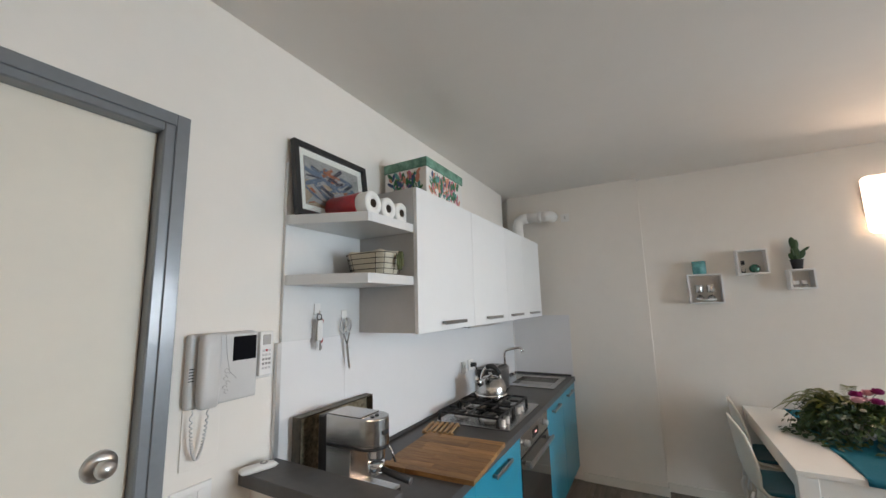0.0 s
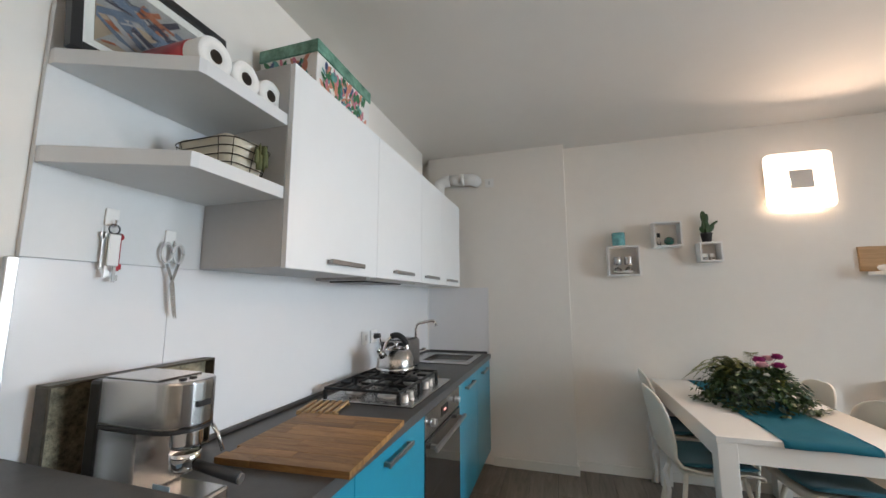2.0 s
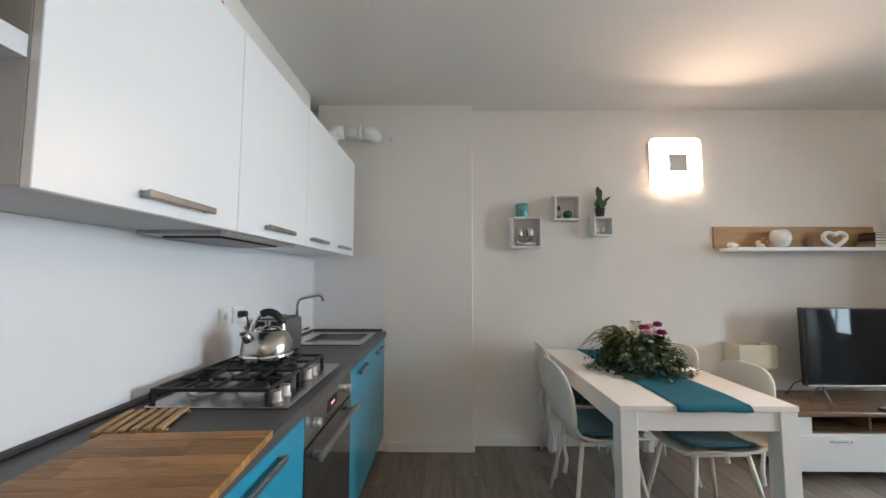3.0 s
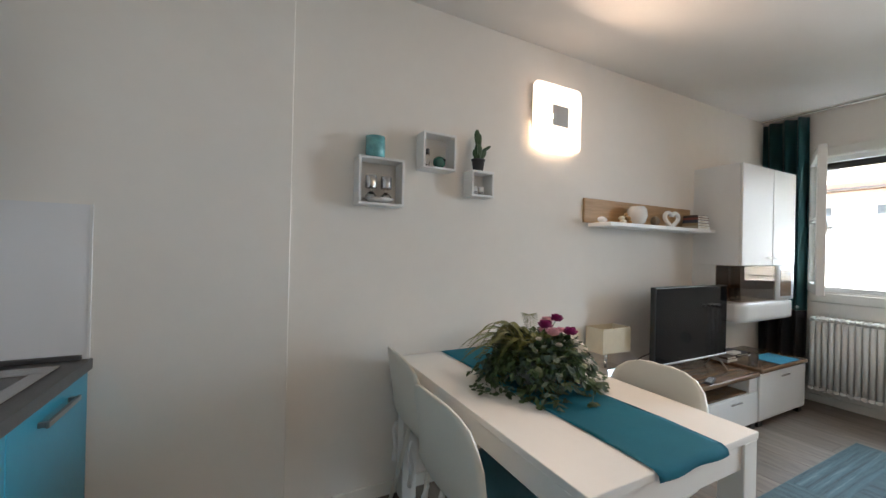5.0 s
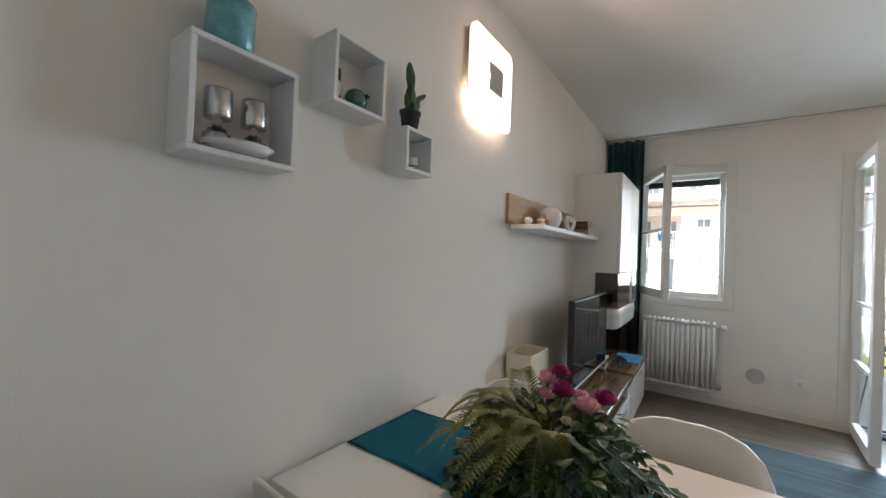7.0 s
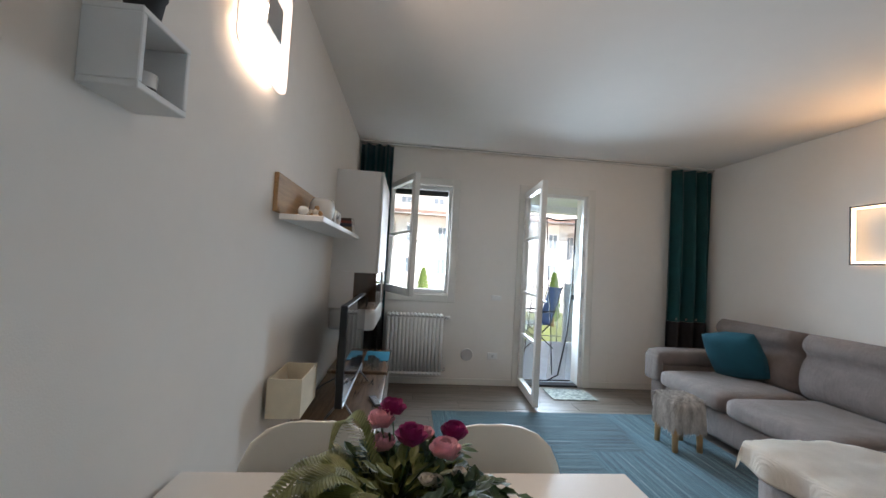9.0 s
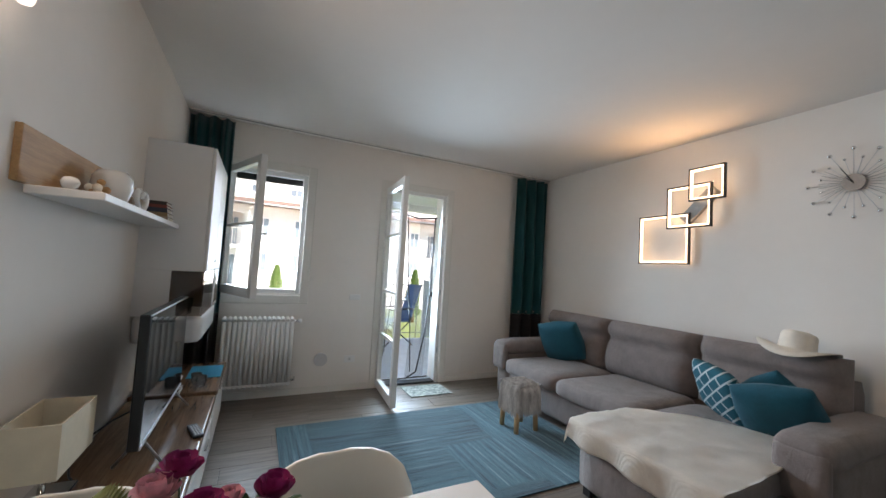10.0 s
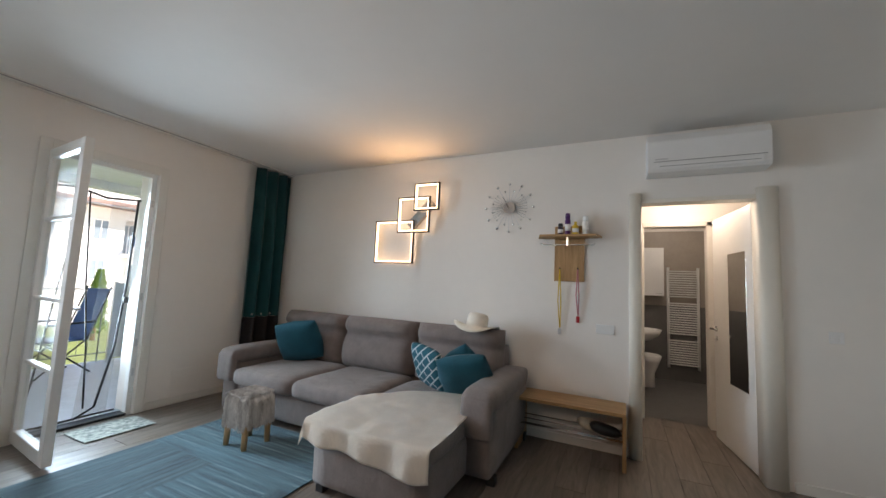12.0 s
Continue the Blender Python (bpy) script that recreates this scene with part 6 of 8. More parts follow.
def chair(m, label):
    ch = thing("dining_chair", (0, 0, 0), label, "chair", "chairs round the dining table")
    prof = [(0.235, 0.425, 0.175), (0.215, 0.445, 0.205), (0.13, 0.448, 0.228), (0.02, 0.438, 0.235), (-0.09, 0.442, 0.232), (-0.155, 0.462, 0.226), (-0.195, 0.51, 0.222), (-0.216, 0.59, 0.220), (-0.230, 0.68, 0.218), (-0.240, 0.74, 0.208), (-0.247, 0.792, 0.188), (-0.251, 0.826, 0.150), (-0.253, 0.843, 0.100), (-0.254, 0.849, 0.040)]
    b = B()
    nu = 16
    g = []
    for k, (px, pz, hw) in enumerate(prof):
        back = min(1, max(0, (pz - 0.45) / 0.15)) if k > 4 else 0
        row = []
        for i in range(nu + 1):
            u = 2 * i / nu - 1
            cv = (abs(u) * hw / 0.22) ** 2.6
            row.append(b.verts.new((px + 0.045 * cv * back, u * hw, pz + 0.035 * cv * (1 - back) )))
        g.append(row)
    for a, c in zip(g, g[1:]):
        for i in range(nu):
            b.faces.new((a[i], a[i + 1], c[i + 1], c[i]))
    bmesh.ops.recalc_face_normals(b, faces=b.faces)
    bmesh.ops.solidify(b, geom=list(b.faces), thickness=0.011)
    part("shell", soften(b), M_SHELL, ch)
    b = B()
    cushion(b, 0.38, 0.38, 0.032, Matrix.Translation((0.035, 0, 0.468)) @ pose(0, 0, 0, 0, -1, 0), 0.6, 16, 16, 0.003, 2, 5)
    for v_ in b.verts:
        v_.co.z += 0.028 * (abs(v_.co.y) / 0.2) ** 2.6
    part("seat_pad", b, M_CUSH, ch, "teal fabric seat pad")
    for sx, sy in ((1, 1), (1, -1), (-1, 1), (-1, -1)):
        part("leg", cyl(B(), (0.02 + sx * 0.135, sy * 0.13, 0.43), (0.02 + sx * 0.215, sy * 0.205, 0.0), 0.0125, 0.010, 12), M_SHELL, ch)
    part("under_frame", box(B(), -0.13, 0.17, -0.14, 0.14, 0.412, 0.428, 0.004, 1), M_SHELL, ch)
    for y in (-0.11, 0.11):
        part("tie", tube(B(), [(-0.20, y, 0.46), (-0.215, y * 1.05, 0.42), (-0.20, y * 1.08, 0.33), (-0.21, y * 1.04, 0.26)], 0.008, 5, 1.6), M_WHITEPL, ch, "white ribbon tie")
    ch.matrix_world = m
    return ch


first = chair(pose(0.748, 2.975, 0, 0, 0, 2), "cream shell dining chair with teal seat pad")
copy_thing(first, pose(0.815, 3.50, 0, 0, 0, -2))
copy_thing(first, pose(1.31, 2.845, 0, 0, 0, 183))
copy_thing(first, pose(1.315, 3.415, 0, 0, 0, 178))
# ---------------- kitchen: upper cabinets ----------------
CF, CY0, CY1, CZ0, CZ1 = -0.790, 1.325, 3.458, 1.475, 2.158
edges = [CY0, 1.937, 2.531, 2.952, CY1]
handle_c = [1.66, 2.232, 2.70, 3.18]
for i in range(4):
    y0, y1 = edges[i], edges[i + 1]
    lab = "white wall cabinet with grey bar handle"
    if i == 1:
        lab = "white wall cabinet hiding the cooker hood"
    u = thing("wall_cabinet", ((XW + CF) / 2, (y0 + y1) / 2, CZ0), lab, "cabinet", "upper kitchen cabinets")
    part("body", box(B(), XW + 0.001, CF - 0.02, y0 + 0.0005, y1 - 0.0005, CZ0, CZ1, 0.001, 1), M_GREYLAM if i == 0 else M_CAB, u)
    d = part("door", box(B(), CF - 0.0195, CF, y0 + 0.0015, y1 - 0.0015, CZ0 - 0.004, CZ1, 0.0015, 1), M_CAB, u)
    hl = 0.12
    b = B()
    box(b, CF + 0.018, CF + 0.028, handle_c[i] - hl, handle_c[i] + hl, CZ0 + 0.026, CZ0 + 0.044, 0.002, 1)
    for s_ in (-1, 1):
        box(b, CF + 0.0002, CF + 0.018, handle_c[i] + s_ * (hl - 0.012) - 0.006, handle_c[i] + s_ * (hl - 0.012) + 0.006, CZ0 + 0.028, CZ0 + 0.042)
    part("handle", b, M_HANDLE, d, "brushed grey bar handle")
hood = thing("cooker_hood", (-0.97, 2.2, 1.45), "dark cooker hood filter below wall cabinet", "cooker hood")
part("filter", box(B(), -1.12, -0.84, 1.93, 2.48, 1.462, 1.4795, 0.003, 1), M_HANDLE, hood)
part("intake", box(B(), -1.08, -0.88, 1.99, 2.42, 1.455, 1.4618, 0.002, 1), M_BLACK, hood)
part("lip", box(B(), -0.836, -0.817, 1.92, 2.49, 1.458, 1.4795, 0.002, 1), M_ALU, hood)

# open end unit
eu = thing("open_shelf_unit", (-1.0, 1.1, 1.475), "pale grey open corner shelves ending the cabinets", "shelf")
part("back_panel", box(B(), XW + 0.0005, XW + 0.016, 0.880, CY0 - 0.001, 1.472, 2.205, 0.001, 1), M_SHELFLAM, eu)
poly = [(XW + 0.016, 0.882), (-1.115, 0.882), (-0.815, 1.012), (-0.810, 1.03), (-0.810, CY0 - 0.001), (XW + 0.016, CY0 - 0.001)]
part("shelf", slab(B(), poly, 1.938, 1.977, 0.0015), M_SHELFLAM, eu)
part("shelf", slab(B(), poly, 1.692, 1.732, 0.0015), M_SHELFLAM, eu)

# splashback and trim
sp = thing("splashback", (XW, 2.3, 0.90), "glossy white splashback panel above worktop", "splashback")
part("panel", box(B(), XW + 0.0005, XW + 0.007, 0.882, 1.232, 0.90, 1.4715), M_SPLASH, sp)
part("panel", box(B(), XW + 0.0005, XW + 0.007, 1.2335, YP - 0.007, 0.90, 1.4745), M_SPLASH, sp)
part("return_panel", box(B(), XW + 0.007, -0.588, YP - 0.006, YP - 0.0005, 0.90, 1.468), M_SPLASH, sp)
part("edge_strip", box(B(), -0.5875, -0.580, YP - 0.009, YP - 0.0005, 0.90, 1.470), M_WHITEPL, sp)
part("corner_strip", box(B(), XW + 0.007, XW + 0.016, YP - 0.016, YP - 0.0065, 0.915, 1.478), M_WHITEPL, sp)
part("edge_trim", box(B(), XW + 0.0005, XW + 0.018, 0.860, 0.8815, 1.054, 1.4705, 0.002, 1), M_ALU, sp, "satin aluminium edge trim")

# worktop, raised end slab
wt = thing("kitchen_worktop", (-0.87, 2.3, 0.862), "dark grey laminate kitchen worktop", "worktop")
SX, SXX, SY0_, SY1_ = -1.035, -0.655, 3.12, 3.50
FR = -0.572
b = B()
gx, gy = [XW + 0.001, SX, SXX, FR], [0.882, SY0_, SY1_, YP - 0.001]
tops = [[b.verts.new((x_, y_, 0.90)) for y_ in gy] for x_ in gx]
for i in range(3):
    for j in range(3):
        if (i, j) != (1, 1):
            b.faces.new((tops[i][j], tops[i + 1][j], tops[i + 1][j + 1], tops[i][j + 1]))
ex = bmesh.ops.extrude_face_region(b, geom=list(b.faces))
bmesh.ops.translate(b, vec=(0, 0, -0.038), verts=[e for e in ex["geom"] if isinstance(e, bmesh.types.BMVert)])
bmesh.ops.recalc_face_normals(b, faces=b.faces)
part("slab", b, M_TOP, wt)
part("upstand", box(B(), XW + 0.0075, XW + 0.022, 0.91, YP - 0.02, 0.9005, 0.918, 0.003, 1), M_TOP, wt)
part("upstand", box(B(), XW + 0.022, -0.60, YP - 0.022, YP - 0.0065, 0.9005, 0.918, 0.003, 1), M_TOP, wt)
bar = thing("breakfast_ledge", (-0.86, 0.83, 0), "raised dark grey ledge on end panel", "ledge")
part("ledge", box(B(), XW + 0.001, -0.565, 0.738, 0.880, 1.010, 1.052, 0.002, 1), M_TOP, bar)
part("end_panel", box(B(), XW + 0.001, -0.60, 0.785, 0.868, 0, 1.0095), M_WALL, bar)

# base units
def base_unit(y0, y1, hz=True):
    u = thing("base_cabinet", (-0.87, (y0 + y1) / 2, 0), "teal lacquered base cabinet with grey handle", "cabinet", "lower kitchen cabinets")
    part("body", box(B(), XW + 0.01, -0.602, y0 + 0.0005, y1 - 0.0005, 0.12, 0.8615), M_GREYLAM, u)
    d = part("door", box(B(), -0.6015, -0.582, y0 + 0.0015, y1 - 0.0015, 0.125, 0.855, 0.0015, 1), M_TEAL, u)
    c = (y0 + y1) / 2
    b = B()
    box(b, -0.564, -0.554, c - 0.112, c + 0.112, 0.80, 0.818, 0.002, 1)
    for s_ in (-1, 1):
        box(b, -0.5818, -0.564, c + s_ * 0.1 - 0.006, c + s_ * 0.1 + 0.006, 0.802, 0.816)
    part("handle", b, M_HANDLE, d)
    part("plinth", box(B(), -0.66, -0.645, y0, y1, 0.0, 0.1195), M_HANDLE, u)


for y0, y1 in ((0.907, 1.42), (1.42, 2.02), (2.62, 3.13), (3.13, 3.645)):
    base_unit(y0, y1)
ov = thing("built_in_oven", (-0.87, 2.32, 0), "steel built-in oven with dark glass door", "oven")
part("body", box(B(), XW + 0.05, -0.605, 2.024, 2.616, 0.12, 0.8615), M_HANDLE, ov)
part("fascia", box(B(), -0.6045, -0.580, 2.022, 2.618, 0.745, 0.855, 0.002, 1), M_STEEL, ov)
dd = part("door", box(B(), -0.6045, -0.577, 2.022, 2.618, 0.13, 0.738, 0.003, 1), M_OVEN, ov, "dark oven glass")
b = B()
box(b, -0.545, -0.528, 2.05, 2.59, 0.690, 0.712, 0.005, 2)
for y in (2.09, 2.55):
    box(b, -0.577, -0.545, y - 0.012, y + 0.012, 0.692, 0.710, 0.003, 1)
part("handle", b, M_HANDLE, dd)
part("display", box(B(), -0.5798, -0.5785, 2.26, 2.38, 0.78, 0.825), M_SCREEN, ov)
M_REDLED = glow("red_digits", (1.0, 0.05, 0.02), 0.35)
part("digits", box(B(), -0.5784, -0.578, 2.30, 2.345, 0.798, 0.808), M_REDLED, ov)
for y in (2.11, 2.53):
    part("knob", cyl(B(), (-0.5795, y, 0.80), (-0.553, y, 0.80), 0.019, 0.016, 20), M_ALU, ov)
part("plinth", box(B(), -0.66, -0.645, 2.02, 2.62, 0.0, 0.1195), M_HANDLE, ov)

# hob
hob = thing("gas_hob", (-0.88, 2.3, 0.90), "steel gas hob with black iron pan supports", "hob")
HX0, HX1, HY0, HY1 = -1.075, -0.61, 1.945, 2.545
part("plate", box(B(), HX0, HX1, HY0, HY1, 0.9003, 0.909, 0.003, 1), M_STEEL, hob)
for x, y, r in ((-0.98, 2.100, 0.034), (-0.98, 2.390, 0.045), (-0.79, 2.100, 0.045), (-0.79, 2.390, 0.034)):
    bn = part("burner", lathe(B(), [(r + 0.018, 0), (r + 0.012, 0.008), (r, 0.010), (r, 0.018), (r * 0.9, 0.019)], x, y, 0.909, 24), M_ALU, hob)
    part("burner_cap", lathe(B(), [(r * 0.95, 0.019), (r * 0.95, 0.026), (r * 0.7, 0.029)], x, y, 0.909, 24), M_IRON, bn)
for y0, y1 in ((1.970, 2.240), (2.250, 2.520)):
    b = B()
    x0, x1, z = -1.07, -0.69, 0.953
    t = 0.006
    for x in (x0, x1):
        box(b, x - t, x + t, y0, y1, z - t, z + t, 0.002, 1)
    for y in (y0 + t, y1 - t):
        box(b, x0, x1, y - t, y + t, z - t, z + t, 0.002, 1)
    yc = (y0 + y1) / 2
    for xc in (-0.98, -0.79):
        box(b, xc - t, xc + t, y0, yc - 0.03, z - t, z + t, 0.002, 1)
        box(b, xc - t, xc + t, yc + 0.03, y1, z - t, z + t, 0.002, 1)
        box(b, xc - 0.09, xc - 0.03, yc - t, yc + t, z - t, z + t, 0.002, 1)
        box(b, xc + 0.03, xc + 0.09, yc - t, yc + t, z - t, z + t, 0.002, 1)
    box(b, -0.885 - t, -0.885 + t, y0, y1, z - t, z + t, 0.002, 1)
    for x in (x0, x1):
        for y in (y0 + t, y1 - t):
            box(b, x - 0.008, x + 0.008, y - 0.008, y + 0.008, 0.9095, z - t, 0.002, 1)
    part("pan_support", b, M_IRON, hob, "black cast iron pan support")
for y in (2.000, 2.065, 2.275, 2.335):
    k = part("knob", lathe(B(), [(0.022, 0), (0.022, 0.006), (0.019, 0.008), (0.018, 0.034), (0.016, 0.036)], -0.672, y, 0.909, 20), M_ALU, hob)
    part("grip", box(B(), -0.689, -0.655, y - 0.003, y + 0.003, 0.9453, 0.950, 0.001, 1), M_ALU, k)

kt = thing("kettle", (-0.90, 2.405, 0.959), "shiny steel whistling kettle with black handle", "kettle")
KX, KY, KZ = -0.90, 2.405, 0.960
part("body", lathe(B(), [(0.085, 0), (0.104, 0.006), (0.109, 0.03), (0.104, 0.075), (0.086, 0.112), (0.058, 0.131), (0.045, 0.132), (0.0, 0.137)], KX, KY, KZ, 32), M_STEEL, kt)
part("base_ring", lathe(B(), [(0.1075, 0.010), (0.1115, 0.018), (0.1115, 0.026), (0.1085, 0.032)], KX, KY, KZ, 32), M_CHROME, kt)
part("lid", lathe(B(), [(0.046, 0.131), (0.044, 0.138), (0.012, 0.142), (0.012, 0.155), (0.017, 0.163), (0.0, 0.168)], KX, KY, KZ, 24), M_STEEL, kt)
part("spout", tube(B(), [(KX - 0.035, KY - 0.06, KZ + 0.075), (KX - 0.05, KY - 0.09, KZ + 0.112), (KX - 0.056, KY - 0.10, KZ + 0.130)], 0.024, 12, 0.6), M_STEEL, kt)
part("whistle", cyl(B(), (KX - 0.055, KY - 0.099, KZ + 0.126), (KX - 0.062, KY - 0.112, KZ + 0.142), 0.017, 0.015, 14), M_CHROME, kt)
hp = [(KX - 0.060 * math.cos(a), KY - 0.028 * math.cos(a), KZ + 0.105 + 0.100 * math.sin(a)) for a in [math.pi * i / 14 for i in range(15)]]
part("handle_arm", tube(B(), hp, 0.010, 10), M_CHROME, kt)
part("handle_grip", tube(B(), hp[5:13], 0.017, 12), M_BLACK, kt, "black curved grip")

ts = thing("toaster", (-1.02, 2.9, 0.90), "dark steel toaster with two slots", "toaster")
part("body", box(B(), -1.125, -0.965, 2.68, 2.95, 0.912, 1.095, 0.02, 3), M_HANDLE, ts)
part("side", box(B(), -1.13, -0.96, 2.665, 2.68, 0.915, 1.09, 0.006, 2), M_BLACK, ts)
part("top_rim", box(B(), -1.11, -0.98, 2.70, 2.93, 1.0952, 1.100, 0.002, 1), M_BLACK, ts)
for x in (-1.07, -1.02):
    part("slot", box(B(), x - 0.012, x + 0.012, 2.72, 2.91, 1.1003, 1.1015), M_STEEL, ts)
for x in (-1.10, -0.99):
    for y in (2.71, 2.92):
        part("foot", cyl(B(), (x, y, 0.9003), (x, y, 0.912), 0.012, seg=10), M_BLACK, ts)
ts.location.x += 0.012
ts.location.y += 0.0
wall_plate("wall_socket", (XW + 0.007, 2.476, 1.135), "+x", 0.085, 0.08, "white wall socket in splashback", 1)
wall_plate("wall_socket", (XW + 0.007, 2.587, 1.135), "+x", 0.085, 0.08, "white wall socket with black plug", 1)
pc = thing("power_plug", (XW + 0.02, 2.68, 1.10), "black plug and cable in socket", "plug")
part("plug", cyl(B(), (XW + 0.017, 2.59, 1.135), (XW + 0.055, 2.59, 1.14), 0.019, 0.014, 14), M_BLACK, pc)
part("cable", tube(B(), [(XW + 0.05, 2.59, 1.14), (XW + 0.06, 2.595, 1.10), (XW + 0.05, 2.66, 1.0), (XW + 0.045, 2.68, 0.93)], 0.004, 6), M_BLACK, pc)

# sink and tap
sk = thing("kitchen_sink", (-0.86, 3.3, 0.90), "inset stainless steel sink with rim", "sink")
b = B()
rim = 0.006
box(b, -1.115, -0.628, 3.05, SY0_ + 0.02, 0.9004, 0.9004 + rim, 0.002, 1)
box(b, -1.115, -0.628, SY1_ - 0.02, 3.56, 0.9004, 0.9004 + rim, 0.002, 1)
box(b, -1.115, SX + 0.02, SY0_ + 0.02, SY1_ - 0.02, 0.9004, 0.9004 + rim, 0.002, 1)
box(b, SXX - 0.02, -0.628, SY0_ + 0.02, SY1_ - 0.02, 0.9004, 0.9004 + rim, 0.002, 1)
part("rim", b, M_STEEL, sk)
b = B()
x0, x1, y0, y1 = SX + 0.005, SXX - 0.005, SY0_ + 0.005, SY1_ - 0.005
box(b, x0, x1, y0, y1, 0.745, 0.75)
box(b, x0, x0 + 0.004, y0, y1, 0.75, 0.899)
box(b, x1 - 0.004, x1, y0, y1, 0.75, 0.899)
box(b, x0 + 0.004, x1 - 0.004, y0, y0 + 0.004, 0.75, 0.899)
box(b, x0 + 0.004, x1 - 0.004, y1 - 0.004, y1, 0.75, 0.899)
part("basin", b, M_STEEL, sk)
part("drain", cyl(B(), (-0.855, 3.31, 0.7502), (-0.855, 3.31, 0.755), 0.035, seg=20), M_CHROME, sk)
tp = thing("kitchen_tap", (-1.08, 3.17, 0.906), "chrome kitchen mixer tap with high spout", "tap")
part("body", lathe(B(), [(0.026, 0), (0.024, 0.01), (0.019, 0.02), (0.019, 0.075), (0.016, 0.085)], -1.08, 3.17, 0.9066), M_CHROME, tp)
part("spout", tube(B(), [(-1.08, 3.17, 0.985), (-1.08, 3.17, 1.13), (-1.074, 3.173, 1.165), (-1.052, 3.183, 1.182), (-0.965, 3.222, 1.200), (-0.945, 3.231, 1.198), (-0.934, 3.236, 1.182), (-0.930, 3.238, 1.158)], 0.0125, 12), M_CHROME, tp)
part("lever", tube(B(), [(-1.08, 3.17, 0.96), (-1.04, 3.14, 0.985), (-0.97, 3.10, 1.0)], 0.013, 10, 0.75), M_CHROME, tp)

# boards
cb = thing("cutting_board", (-0.82, 1.57, 0.90), "large acacia butcher-block cutting board", "cutting board")
rs = random.Random(3)
y = 1.345
m_cb = Matrix.Translation((-0.762, 1.508, 0)) @ pose(0, 0, 0, 0, 0, 4) @ Matrix.Translation((0.795, -1.53, 0))
n_row = 10
for i in range(n_row):
    y0, y1 = 1.31 + 0.44 * i / n_row, 1.31 + 0.44 * (i + 1) / n_row
    cuts = sorted([rs.uniform(-0.95, -0.70)] + ([rs.uniform(-1.0, -0.65)] if rs.random() < 0.4 else []))
    xs_ = [-1.01] + [c for c in cuts] + [-0.58]
    for a, c in zip(xs_, xs_[1:]):
        if c - a < 0.03:
            continue
        b = B()
        box(b, a, c, y0, y1, 0.9005, 0.920 + rs.uniform(-0.0002, 0.0002), 0.0008, 1)
        bmesh.ops.transform(b, matrix=m_cb, verts=b.verts)
        part("stave", b, M_ACACIA, cb)
tr = thing("slatted_trivet", (-1.03, 1.90, 0.90), "small slatted beech trivet board", "trivet")
m_tr = Matrix.Translation((-0.975, 1.83, 0)) @ pose(0, 0, 0, 0, 0, 13)
for i in range(6):
    b = B()
    box(b, -0.085 + 0.030 * i, -0.085 + 0.030 * i + 0.018, -0.085, 0.085, 0.908, 0.918, 0.002, 1)
    bmesh.ops.transform(b, matrix=m_tr, verts=b.verts)
    part("slat", b, M_BEECH, tr)
for y in (-0.078, 0.066):
    b = B()
    box(b, -0.09, 0.09, y, y + 0.014, 0.9005, 0.908, 0.002, 1)
    bmesh.ops.transform(b, matrix=m_tr, verts=b.verts)
    part("crosspiece", b, M_BEECH, tr)

# espresso machine
em = thing("espresso_machine", (-0.91, 1.055, 0.90), "slim polished steel espresso machine", "coffee machine")
EX0, EX1, EY0, EY1 = -1.07, -0.745, 0.98, 1.13
part("drip_base", box(B(), EX0, -0.72, EY0, EY1, 0.9005, 0.945, 0.008, 2), M_STEEL, em)
part("back_tank", box(B(), EX0, EX0 + 0.05, EY0 + 0.004, EY1 - 0.004, 0.946, 1.20, 0.01, 2), M_BLACK, em, "smoky water tank")
part("column", box(B(), EX0 + 0.051, -0.88, EY0 + 0.004, EY1 - 0.004, 0.946, 1.0905, 0.004, 1), M_STEEL, em)
pts = [(EX0 + 0.052, EY0), (-0.82, EY0)]
for i in range(9):
    a = -math.pi / 2 + math.pi * i / 8
    pts.append((-0.82 + 0.075 * math.cos(a), (EY0 + EY1) / 2 + 0.075 * math.sin(a)))
pts += [(-0.82, EY1), (EX0 + 0.052, EY1)]
head_pts = []
for p_ in pts:
    if not head_pts or (Vector(p_) - Vector(head_pts[-1])).length > 1e-4:
        head_pts.append(p_)
part("head", slab(B(), head_pts, 1.10, 1.205, 0.006), M_STEEL, em)
part("top_tray", box(B(), -1.02, -0.83, EY0 + 0.012, EY1 - 0.012, 1.2055, 1.209, 0.001, 1), M_STEEL, em)
part("head_band", slab(B(), head_pts, 1.091, 1.0995, 0.002), M_BLACK, em)
for y in (1.035, 1.065):
    part("button", cyl(B(), (-0.80, y, 1.2052), (-0.80, y, 1.209), 0.009, seg=14), M_BLACK, em)
part("badge", box(B(), -0.7452, -0.7432, 1.035, 1.075, 1.145, 1.158, 0.0005, 1), M_BLACK, em)
part("group_head", lathe(B(), [(0.034, 0), (0.038, 0.01), (0.038, 0.035), (0.045, 0.05)], -0.795, 1.055, 1.05, 24), M_CHROME, em)
part("filter_holder", lathe(B(), [(0.022, 0), (0.033, 0.008), (0.036, 0.03), (0.036, 0.045)], -0.795, 1.055, 0.995, 24), M_CHROME, em)
part("holder_handle", tube(B(), [(-0.765, 1.06, 1.012), (-0.73, 1.07, 1.002), (-0.645, 1.085, 0.985)], 0.0125, 12, 1.1), M_BLACK, em)
part("handle_tip", cyl(B(), (-0.645, 1.085, 0.985), (-0.638, 1.0862, 0.9836), 0.0115, seg=14), M_ALU, em)
part("steam_wand", tube(B(), [(-0.79, 1.112, 1.10), (-0.765, 1.125, 1.06), (-0.75, 1.13, 1.02)], 0.005, 8), M_CHROME, em)
